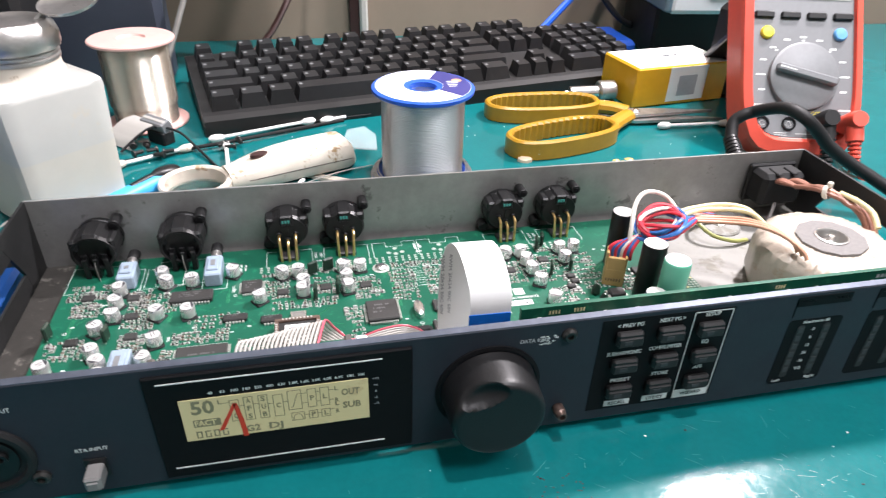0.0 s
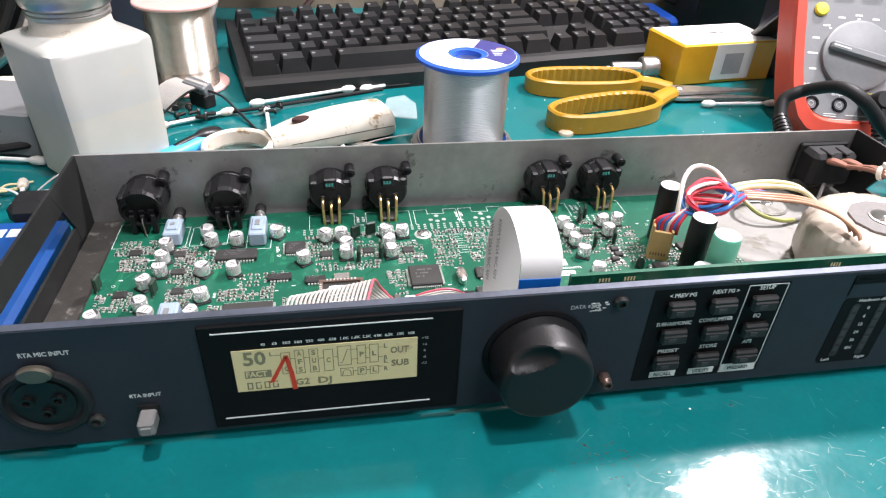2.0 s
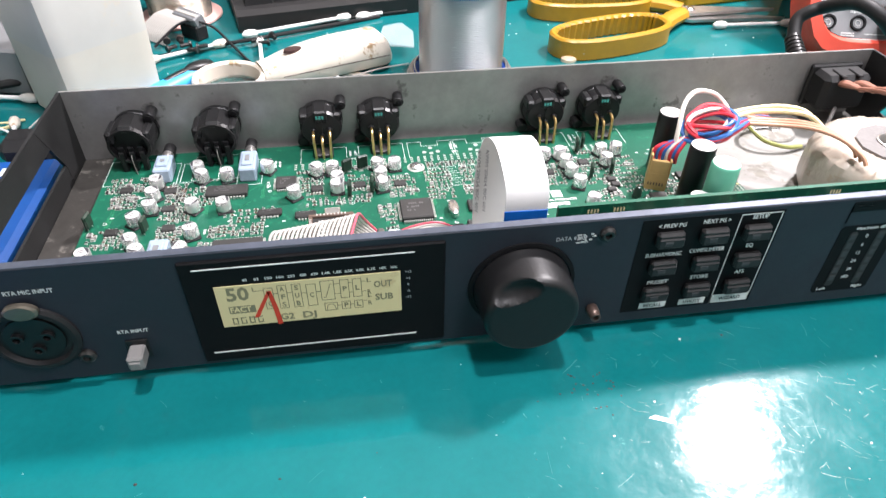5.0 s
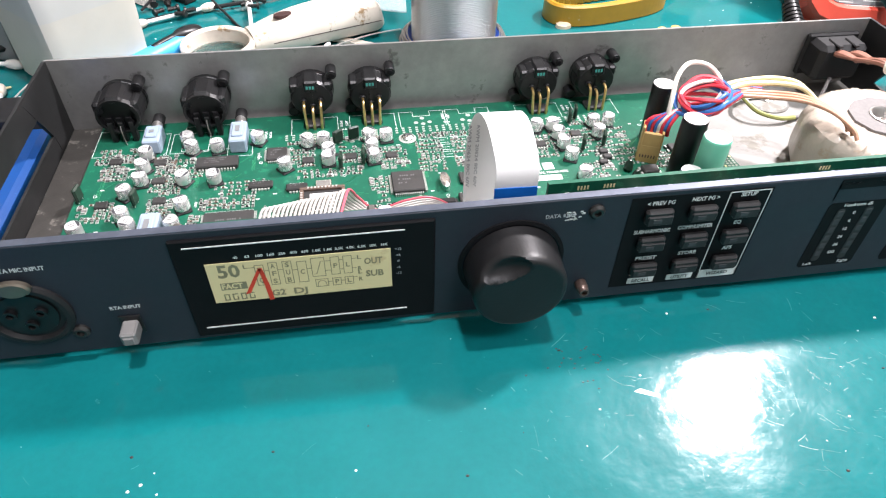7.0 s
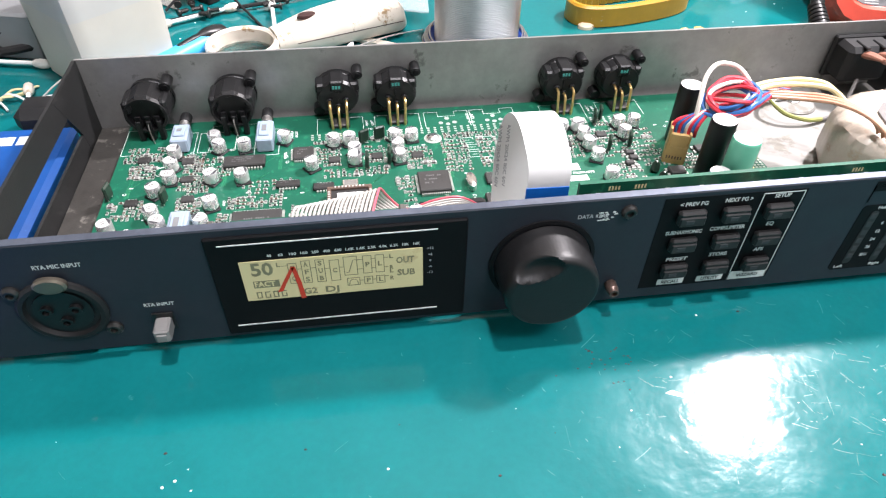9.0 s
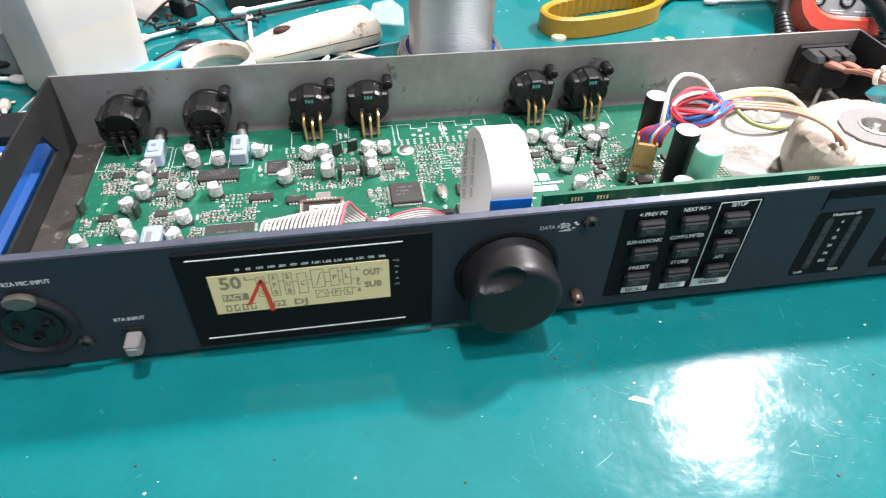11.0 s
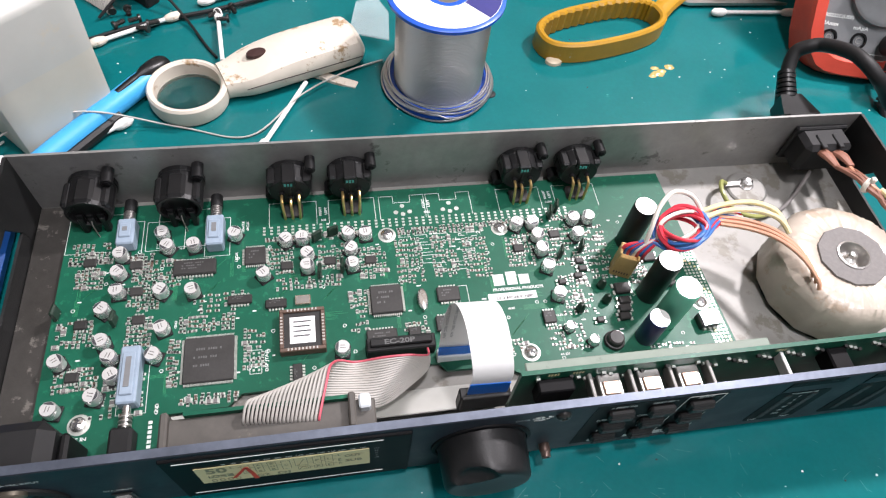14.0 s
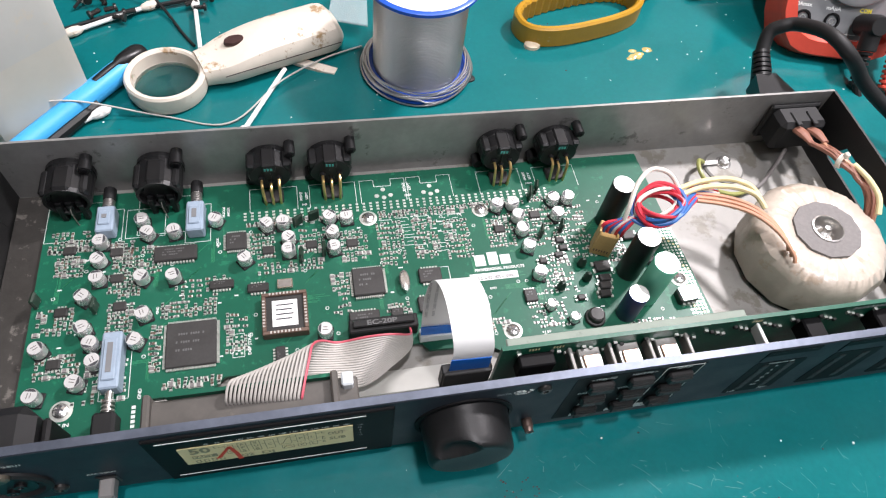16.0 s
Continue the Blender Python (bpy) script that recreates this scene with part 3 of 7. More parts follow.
for words, x, z, w in (("< PREV PG", 0.1400, 0.0449, 0.0092), ("NEXT PG >", 0.1548, 0.0453, 0.0092), ("SETUP", 0.1694, 0.0456, 0.0056), ("SUBHARMONIC", 0.1398, 0.0331, 0.0124), ("COMP/LIMITER", 0.1546, 0.0335, 0.0122), ("EQ", 0.1694, 0.0338, 0.0026), ("PRESET", 0.1406, 0.0209, 0.0074), ("STORE", 0.1552, 0.0216, 0.0064), ("AFS", 0.1696, 0.0222, 0.0036)):
    lettering(words, x, z, 0.0022, w, y=-0.00018)
for words, x, w in (("RECALL", 0.1412, 0.0066), ("UTILITY", 0.1556, 0.0064), ("WIZARD", 0.1697, 0.0082)):
    lettering(words, x, 0.0100, 0.0021, w, m=M_DARKINK, y=-0.00028)
b = Build()
b.box(-0.0046, 0.0046, -0.0026, 0.0, -0.0026, 0.0030, M_BTN, 0.0008)
b.box(-0.0043, 0.0043, -0.0031, -0.0022, -0.0024, 0.0014, M_BTN, 0.0005)
b.box(-0.0024, 0.0004, -0.00325, -0.0029, -0.0012, 0.0004, M_METERSLOT, 0.0001)
button_mesh = b.mesh("push_button")
for row, zz in enumerate((0.0402, 0.0286, 0.0166)):
    for col, xx in enumerate((0.1398, 0.1546, 0.1691)):
        again("push_button", button_mesh, panel, (xx + 0.0002 * row, 0, zz), label="black push button with a small window")

# level meters
for mx, head in ((0.2120, "Inputs"), (0.2445, "Outputs"), (0.2775, "Outputs"), (0.3105, "Outputs")):
    b = Build()
    b.plate([(mx + dx, z) for dx, z in ((-0.0098, 0.0080), (0.0098, 0.0080), (0.0108, 0.0092), (0.0108, 0.0368), (0.0098, 0.0380), (-0.0098, 0.0380), (-0.0108, 0.0368), (-0.0108, 0.0092))], -0.0001, 0.00015, M_GLOSSBLACK, t=FRONT)
    for q in ((mx - 0.0090, mx - 0.0040, 0.0462, 0.0465), (mx + 0.0040, mx + 0.0090, 0.0462, 0.0465)):
        b.box(q[0], q[1], -0.0002, 0.0001, q[2], q[3], M_GREYINK)
    b.box(mx - 0.0108, mx - 0.0104, -0.0002, 0.0001, 0.0395, 0.0465, M_GLOSSBLACK)
    b.box(mx - 0.0108, mx + 0.0108, -0.0002, 0.0001, 0.0440, 0.0480, M_GLOSSBLACK)
    for sx in (-0.0052, 0.0052):
        b.plate([(mx + sx + dx, z) for dx, z in ((-0.0008, 0.0110), (0.0008, 0.0110), (0.0015, 0.0118), (0.0015, 0.0345), (0.0008, 0.0353), (-0.0008, 0.0353), (-0.0015, 0.0345), (-0.0015, 0.0118))], 0.0001, 0.0003, M_BTN, t=FRONT)
        for k in range(6):
            z = 0.0332 - k * 0.0037
            b.box(mx + sx - 0.0011, mx + sx + 0.0011, -0.00042, -0.0002, z - 0.0012, z + 0.0012, M_METERSLOT, 0.0001)
    part("level_meter", b, panel, "dark two-column level meter")
    if head == "Inputs":
        lettering("Inputs", mx, 0.0463, 0.002, 0.0062)
        lettering("Headroom dB", mx, 0.0368, 0.0018, 0.0105, y=-0.0002)
        for k, wd in enumerate(("0", "6", "12", "24", "36", "SIG")):
            lettering(wd, mx, 0.0332 - k * 0.0037, 0.0019, y=-0.0002)
        lettering("Left", mx - 0.0072, 0.0096, 0.0018, 0.0034, y=-0.0002)
        lettering("Right", mx + 0.0068, 0.0096, 0.0018, 0.0042, y=-0.0002)

# microphone input
XX, XZ = -0.0540, 0.0228
b = Build()
b.spin([(0.0128, 0), (0.0128, 0.0009), (0.0118, 0.0016), (0.0106, 0.0016), (0.0100, 0.0002), (0.0, 0.0002)], M_MATTBLACK, (XX, 0, XZ), 40, FRONT)
b.spin([(0.0086, 0.0002), (0.0084, 0.0008), (0, 0.0008)], M_BLACKPL, (XX, 0, XZ), 32, FRONT)
sock = part("microphone_socket", b, panel, "black three-pole microphone socket")
for dx, dz in ((-0.0042, 0.0012), (0.0042, 0.0012), (0.0, -0.0040)):
    b = Build()
    b.spin([(0.0019, 0), (0.0019, 0.0014), (0.0011, 0.0014), (0.0009, 0.0003), (0, 0.0003)], M_BLACKPL, (XX + dx, -0.0006, XZ + dz), 14, FRONT)
    part("contact_hole", b, panel)
b = Build()
b.spin([(0.0048, 0), (0.0048, 0.0012), (0.0040, 0.0018), (0, 0.0019)], mat("brass_grey_latch", (0.16, 0.14, 0.11), 0.4, 0.7), (XX + 0.0010, -0.001, XZ + 0.0122), 24, FRONT, squash=0.62)
part("latch_tab", b, panel, "worn metal latch tab")
for dx, dz in ((-0.0112, 0.0090), (0.0118, -0.0096)):
    part("mounting_screw", fastener(XX + dx, XZ + dz, 0.0026, M_DKSCREW), panel)
lettering("RTA MIC INPUT", XX + 0.0045, 0.0408, 0.0022, 0.0132)
lettering("RTA INPUT", -0.0268, 0.0216, 0.0020, 0.0090)
b = Build()
b.box(-0.0302, -0.0236, -0.0006, 0.0, 0.0098, 0.0180, M_BLACKPL, 0.0003)
b.box(-0.0294, -0.0246, -0.0066, 0.0, 0.0108, 0.0160, M_GREYBTN, 0.0006)
b.box(-0.0288, -0.0252, -0.0070, -0.0060, 0.0113, 0.0148, M_GREYBTN, 0.0005)
part("input_button", b, panel, "small grey square push button")

# front circuit board and display module behind the panel
b = Build()
b.box(0.108, 0.298, 0.0150, 0.0166, 0.010, PZ1 - 0.0058, M_PCB)
for k in range(44):
    b.box(0.112 + k * 0.0042, 0.1128 + k * 0.0042 + 0.0006 * (k % 3), 0.0166, 0.0176, PZ1 - 0.0165 - 0.0008 * (k % 3), PZ1 - 0.0148, M_IC if k % 4 else M_COPPER)
fb = part("front_circuit_board", b, unit, "upright green circuit board behind the panel")
b = Build()
for k in range(60):
    x = 0.114 + k * 0.0030
    z = 0.0385 - 0.0016 * ((k * 5) % 4)
    b.box(x, x + 0.0014, 0.0141, 0.0150, z, z + 0.0012, (M_COPPER, M_IC, M_COPPER)[k % 3])
    b.box(x + 0.0003, x + 0.0011, 0.0139, 0.0150, z + 0.0001, z + 0.0011, M_IC)
for k in range(15):
    b.box(0.2480 + 0.0019 * k, 0.2493 + 0.0019 * k, 0.01495, 0.0150, 0.0404, 0.0420, M_GREYINK)
for x in (0.118, 0.127, 0.205):
    for k in range(4):
        b.box(x + 0.0011 * k, x + 0.0006 + 0.0011 * k, 0.01495, 0.0150, 0.0404, 0.0420, M_WYEL)
tagged(part("board_parts", b, fb, "tiny parts and print on the upright board"), kind="stuff")
# pale green-grey strip laid level behind the upright board
b = Build()
b.box(0.1115, 0.2060, 0.0170, 0.0218, 0.0372, 0.0384, mat("pale_green_strip", (0.21, 0.25, 0.21), 0.7, var=0.16, scale=90, spots=(0.15, 0.18, 0.15), spot_at=0.6, spot_scale=120), 0.0004)
part("spacer_strip", b, fb, "pale strip behind the upright board")
for x in (0.1408, 0.1558, 0.1708):
    b = Build()
    b.box(x - 0.0042, x + 0.0042, 0.0050, 0.0150, 0.030, 0.0372, M_DENTED, 0.0004)
    b.box(x - 0.0030, x + 0.0030, 0.0070, 0.0120, 0.0370, 0.0380, M_SWTOP, 0.0003)
    part("tact_switch", b, fb, "small metal-shielded tactile switch")
for x in (0.1333, 0.1483, 0.1633, 0.1783, 0.2080):
    b = Build()
    b.box(x - 0.0007, x + 0.0007, 0.003, 0.0150, 0.034, 0.0395, M_WHITE if x > 0.18 else M_STEEL, 0.0003)
    part("light_guide", b, fb)
for x in (0.231, 0.262):
    b = Build()
    b.box(x - 0.004, x + 0.004, 0.004, 0.015, 0.03, 0.0385, M_GLOSSBLACK, 0.0006)
    part("light_pipe_block", b, fb)
b = Build()
b.box(-0.012, 0.058, 0.0055, 0.0165, 0.008, 0.0355, M_CARRIER, 0.0006)
lcd_back = part("display_module", b, unit, "dark display carrier behind the panel")
b = Build()
b.box(-0.004, 0.050, 0.0165, 0.0178, 0.008, 0.0375, M_PCB)
part("board_edge", b, lcd_back, "green board edge")
for x0, x1, y0, y1, z0, z1, m in ((-0.0110, -0.0085, 0.006, 0.018, 0.030, 0.0385, M_CARRIER), (0.0490, 0.0515, 0.006, 0.018, 0.032, 0.0395, M_CARRIER), (0.0525, 0.0565, 0.012, 0.017, 0.030, 0.0395, M_DEVICE)):
    b = Build()
    b.box(x0, x1, y0, y1, z0, z1, m, 0.0006)
    part("mounting_clip", b, lcd_back)

# main circuit board
board = [(-0.0645, 0.1278), (0.2095, 0.1278), (0.2110, 0.0925), (0.2150, 0.0285), (0.2000, 0.0290), (0.1975, 0.0325), (0.118, 0.0305), (0.112, 0.0345), (0.0885, 0.0350), (0.0860, 0.0385), (0.0414, 0.0385), (0.0380, 0.0350), (0.0090, 0.0345), (0.0040, 0.0300), (-0.0175, 0.0295), (-0.0175, 0.0060), (-0.0645, 0.0060)]
b = Build()
b.plate(board, PCBZ - 0.0016, PCBZ, M_PCB)
pcb = part("circuit_board", b, unit, "green main circuit board crowded with parts")
b = Build()
b.box(-0.0165, 0.1100, 0.0, 0.0160, 0, 0.0005, M_SHEET, t=pose(0, 0.0290, 0.0046, 180 - 38, 0, 0))
part("insulating_sheet", b, unit, "white insulating film on the case floor")
Z = PCBZ


def flat(x, y, rz=0.0, z=Z + 0.00006):
    return Matrix.Translation((x, y, z)) @ pose(0, 0, 0, 0, 0, rz)


# electrolytic cans
b = Build()
b.box(-0.0031, 0.0031, -0.0031, 0.0031, 0, 0.0009, M_MATTBLACK, 0.0006)
b.spin([(0.0026, 0.0009), (0.0030, 0.0013), (0.0030, 0.0052), (0.0027, 0.0057)], M_ALU, seg=20, caps=False)
b.spin([(0.0027, 0.0057), (0, 0.0057)], M_CAPTOP, seg=20, caps=False)
b.plate([(0.0026 * math.cos(a), 0.0026 * math.sin(a)) for a in [math.pi * (-0.3 + 0.6 * k / 7) for k in range(8)]], 0.0057, 0.00575, M_DARKINK)
for k in range(2):
    b.box(-0.0013 + 0.0003 * k, 0.0009, 0.0005 - 0.0011 * k, 0.0008 - 0.0011 * k, 0.0057, 0.00576, M_GREYFOAM)
can_mesh = b.mesh("electrolytic_capacitor")
CANS_A = ((-0.0404, 0.1000), (-0.0404, 0.0911), (-0.0400, 0.0822), (-0.0446, 0.0742), (-0.0246, 0.1094), (-0.0220, 0.1024), (-0.0113, 0.1023), (-0.0230, 0.0809), (-0.0107, 0.0799), (0.0056, 0.1066), (-0.0214, 0.0638), (-0.0237, 0.0525), (-0.0432, 0.0602), (-0.0396, 0.0532), (-0.0378, 0.0456), (-0.0436, 0.0379), (-0.0582, 0.0531), (-0.0575, 0.0343), (0.0176, 0.0851), (0.0482, 0.0474))
CANS_B = ((0.0271, 0.1015), (0.0341, 0.1018), (0.0361, 0.0933), (0.0358, 0.0872), (0.0542, 0.1026), (0.0617, 0.1019), (0.0548, 0.0944), (0.0549, 0.0864), (0.1307, 0.1011), (0.1383, 0.1011), (0.1391, 0.0940), (0.1395, 0.0867), (0.1404, 0.0775), (0.1581, 0.1019), (0.1654, 0.1019), (0.1579, 0.0931), (0.1419, 0.0631))
for k, (x, y) in enumerate(CANS_A + CANS_B):
    again("electrolytic_capacitor", can_mesh, pcb, (x, y, Z), (k * 47) % 360, "small aluminium can capacitor")
for x, y in ((0.1429, 0.0476), (0.1513, 0.0403), (0.1616, 0.0409)):
    o = again("electrolytic_capacitor", can_mesh, pcb, (x, y, Z), 20, "tiny aluminium can capacitor")
    o.scale = (0.72, 0.72, 0.8)


def chip(name, x, y, w, d, h, rz=0, legs="ud", pitch=0.00127, m=M_IC, label="black chip with silver legs", marks=True):
    """A chip with legs on the named sides (u, d, l, r)."""
    b = Build()
    b.box(-w / 2, w / 2, -d / 2, d / 2, 0.0002, h, m, min(0.0004, h * 0.25))
    for side in legs:
        span = w if side in "ud" else d
        n = max(2, int(span / pitch) - (1 if span / pitch > 6 else 0))
        for k in range(n):
            s = (k - (n - 1) / 2) * pitch
            lw = pitch * 0.28
            if side in "ud":
                y0 = d / 2 if side == "u" else -d / 2 - 0.001
                b.box(s - lw, s + lw, y0, y0 + 0.001, 0, h * 0.45, M_COPPER)
            else:
                x0 = w / 2 if side == "r" else -w / 2 - 0.001
                b.box(x0, x0 + 0.001, s - lw, s + lw, 0, h * 0.45, M_COPPER)
    if marks:
        rows = 3 if min(w, d) > 0.006 else 2
        for k in range(rows):
            n = max(3, int(w * 0.6 / 0.0009) - 2 * k)
            for j in range(n):
                if (j * 7 + k * 3) % 5:
                    x0, y0 = -w * 0.3 + j * 0.0009, d * (0.20 - 0.18 * k)
                    b.box(x0, x0 + 0.0006, y0, y0 + min(0.0009, d * 0.08), h, h + 0.00003, M_CHIPINK)
    me = b.mesh(name)
    return again(name, me, pcb, (x, y, Z), rz, label)


chip("processor_chip", -0.0034, 0.0497, 0.0190, 0.0190, 0.0016, 0, "udlr", 0.0005, label="large square black processor chip")
chip("logic_chip", 0.0677, 0.0688, 0.0132, 0.0132, 0.0024, 0, "udlr", 0.0008, label="square black chip")
chip("converter_chip", 0.0139, 0.0959, 0.0088, 0.0088, 0.0017, 0, "udlr", 0.0008, label="small square black chip")
chip("wide_chip", -0.0107, 0.0922, 0.0172, 0.0072, 0.0024)
for x, y, w, d, rz in ((0.0943, 0.0690, 0.0098, 0.0070, 0), (0.0644, 0.0517, 0.0125, 0.0072, 0), (0.0911, 0.0554, 0.0080, 0.0070, 0), (0.0779, 0.0530, 0.0052, 0.0040, 0), (0.0079, 0.0750, 0.0098, 0.0040, 0), (0.0224, 0.0716, 0.0086, 0.0040, 0), (0.0302, 0.0404, 0.0070, 0.0038, 90), (0.1357, 0.0537, 0.0055, 0.0060, 0)):
    chip("surface_mount_chip", x, y, w, d, 0.0017, rz)
for x, y in ((-0.0531, 0.0986), (-0.0346, 0.0958), (-0.0333, 0.0829), (-0.0529, 0.0696), (-0.0313, 0.0697), (-0.0530, 0.0475), (0.0629, 0.0893), (0.0271, 0.0897), (0.1298, 0.0893), (0.1480, 0.0955), (0.0455, 0.0905)):
    chip("small_chip", x, y, 0.0050, 0.0040, 0.0016, 0, "ud", 0.00127, label="small eight-legged chip", marks=False)
# socketed memory
b = Build()
for q in ((-0.0090, 0.0090, 0.0078, 0.0094), (-0.0090, 0.0090, -0.0094, -0.0078), (-0.0090, -0.0074, -0.0078, 0.0078), (0.0074, 0.0090, -0.0078, 0.0078)):
    b.box(q[0], q[1], q[2], q[3], 0, 0.0045, M_BROWNIC, 0.0003)
b.box(-0.0074, 0.0074, -0.0078, 0.0078, 0, 0.0034, M_IC)
for k in range(9):
    s = -0.0056 + 0.0014 * k
    for y in (-0.0086, 0.0086):
        b.box(s - 0.0003, s + 0.0003, y - 0.0005, y + 0.0005, 0.0040, 0.0047, M_GREYRIB)
    for x in (-0.0082, 0.0082):
        b.box(x - 0.0005, x + 0.0005, s - 0.0003, s + 0.0003, 0.0040, 0.0047, M_GREYRIB)
b.box(-0.0050, 0.0050, -0.0058, 0.0058, 0.0034, 0.0036, M_PAPER)
for k in range(4):
    b.box(-0.0036, 0.0034 - 0.0006 * (k % 2), 0.0034 - 0.0021 * k, 0.0040 - 0.0021 * k, 0.0036, 0.00366, M_DARKINK)
again("memory_socket", b.mesh("memory_socket"), pcb, (0.0329, 0.0573, Z), 0, "brown chip socket with a white paper label")
# crystal and oscillator
b = Build()
b.spin([(0.0019, 0), (0.0022, 0.0004), (0.0022, 0.0028), (0.0017, 0.0034), (0, 0.0034)], M_CHROME, seg=20, squash=2.3)
again("crystal", b.mesh("crystal"), pcb, (0.0829, 0.0669, Z), 0, "oval metal crystal can")
b = Build()
b.box(-0.0032, 0.0032, -0.0022, 0.0022, 0, 0.0015, M_COPPERW, 0.0002)
b.box(-0.0026, 0.0026, -0.0016, 0.0016, 0.0015, 0.0016, M_DENTED)
again("oscillator", b.mesh("oscillator"), pcb, (0.0333, 0.0723, Z), 0, "small brassy oscillator")
# board screws
b = Build()
b.spin([(0.0040, 0.0), (0.0040, 0.0002), (0.0034, 0.0003)], M_COPPER, seg=20)
b.spin([(0.0029, 0.0003), (0.0028, 0.0010), (0.0018, 0.0018), (0.0, 0.0020)], M_CHROME, seg=18)
b.box(-0.0014, 0.0014, -0.0003, 0.0003, 0.0016, 0.00205, M_DARKINK)
b.box(-0.0003, 0.0003, -0.0014, 0.0014, 0.0016, 0.00206, M_DARKINK)
screw_mesh = b.mesh("board_screw")
for k, (x, y) in enumerate(((0.0714, 0.1022), (0.1234, 0.1015), (0.1244, 0.0389), (-0.0482, 0.0290), (0.2054, 0.0542))):
    again("board_screw", screw_mesh, pcb, (x, y, Z), 25 * k, "crosshead steel board screw")


# tall capacitors
def tall_cap(x, y, r, h, m, label):
    b = Build()
    b.spin([(r * 0.96, 0), (r, 0.0006), (r, h - 0.0010), (r * 0.97, h - 0.0003), (r * 0.93, h)], m, seg=28)
    b.spin([(r * 0.93, h + 0.00002), (r * 0.90, h - 0.0002), (0, h - 0.0002)], M_CAPTOP, seg=28)
    for a in (0, 60, 120):
        b.box(-r * 0.6, r * 0.6, -0.00015, 0.00015, h - 0.0004, h - 0.00015, M_GREYFOAM, t=pose(0, 0, 0, 0, 0, a))
    b.box(-0.0012, 0.0012, -r - 0.00005, -r * 0.9, h * 0.1, h * 0.9, M_GREYINK, t=pose(0, 0, 0, 0, 0, 70))
    again("tall_capacitor", b.mesh("tall_capacitor"), pcb, (x, y, Z), 0, label)


tall_cap(0.1812, 0.0885, 0.0050, 0.0280, M_BLACKPL, "tall black-sleeved capacitor")
tall_cap(0.1828, 0.0607, 0.0052, 0.0280, M_BLACKPL, "tall black-sleeved capacitor")
tall_cap(0.1862, 0.0480, 0.0055, 0.0275, M_GREENCAP, "tall mint-green capacitor")
tall_cap(0.1750, 0.0405, 0.0044, 0.0178, M_BLUECAP, "short navy-sleeved capacitor")
b = Build()
b.spin([(0.0042, 0), (0.0045, 0.0006), (0.0042, 0.0016), (0.0036, 0.0018), (0.0034, 0.0040), (0.0028, 0.0046), (0, 0.0047)], M_IC, seg=24)
again("inductor", b.mesh("inductor"), pcb, (0.1608, 0.0400, Z), 0, "round black inductor")
chip("power_regulator", 0.2040, 0.0444, 0.0062, 0.0085, 0.0040, 92, "l", 0.0022, M_IC, "black regulator with a metal tab", False)
b = Build()
b.box(-0.0040, 0.0046, -0.0034, 0.0034, 0.0041, 0.0046, M_CHROME, 0.0002)
again("regulator_tab", b.mesh("regulator_tab"), pcb, (0.2045, 0.0446, Z), 5, "bright metal tab")
for x, y, w, d, h in ((0.1713, 0.0640, 0.0070, 0.0050, 0.0026), (0.1708, 0.0582, 0.0052, 0.0034, 0.0022), (0.1698, 0.0545, 0.0052, 0.0034, 0.0022), (0.1686, 0.0505, 0.0050, 0.0034, 0.0022), (0.1915, 0.0665, 0.0100, 0.0075, 0.0030), (0.1890, 0.0790, 0.0060, 0.0045, 0.0020), (0.1560, 0.0800, 0.0040, 0.0028, 0.002), (0.1565, 0.0760, 0.0040, 0.0028, 0.002), (0.1535, 0.0725, 0.0040, 0.0026, 0.002), (0.1575, 0.0500, 0.0034, 0.0026, 0.002), (0.1455, 0.0700, 0.0036, 0.0026, 0.002)):
    chip("power_part", x, y, w, d, h, 0, "lr", d * 0.7, label="black rectangular power part", marks=False)
b = Build()
b.spin([(0.0010, 0), (0.0020, 0.0012), (0.0017, 0.0040), (0.0008, 0.0056), (0, 0.0058)], M_DKGREEN, seg=14)
bead = b.mesh("tantalum_bead")
for x, y in ((0.1625, 0.0665), (0.1628, 0.0590), (0.1500, 0.0560)):
    again("tantalum_bead", bead, pcb, (x, y, Z), 0, "black bead capacitor")
# film capacitors standing on edge
b = Build()
b.box(-0.0026, 0.0026, -0.0008, 0.0008, 0.0008, 0.0072, M_DKGREEN, 0.0006)
b.box(-0.0018, -0.0014, -0.0002, 0.0002, 0, 0.001, M_COPPER)
b.box(0.0014, 0.0018, -0.0002, 0.0002, 0, 0.001, M_COPPER)
film_mesh = b.mesh("film_capacitor")
for x, y, r in ((-0.0619, 0.0745, 80), (-0.0399, 0.0695, 80), (0.0410, 0.0840, 85), (0.0506, 0.0858, 85), (0.0405, 0.1020, 30), (0.0475, 0.1040, 20), (0.1480, 0.1060, 75), (0.1517, 0.1090, 75), (0.1479, 0.0840, 70), (0.1580, 0.0860, 70)):
    again("film_capacitor", film_mesh, pcb, (x, y, Z), r, "dark green film capacitor on edge")


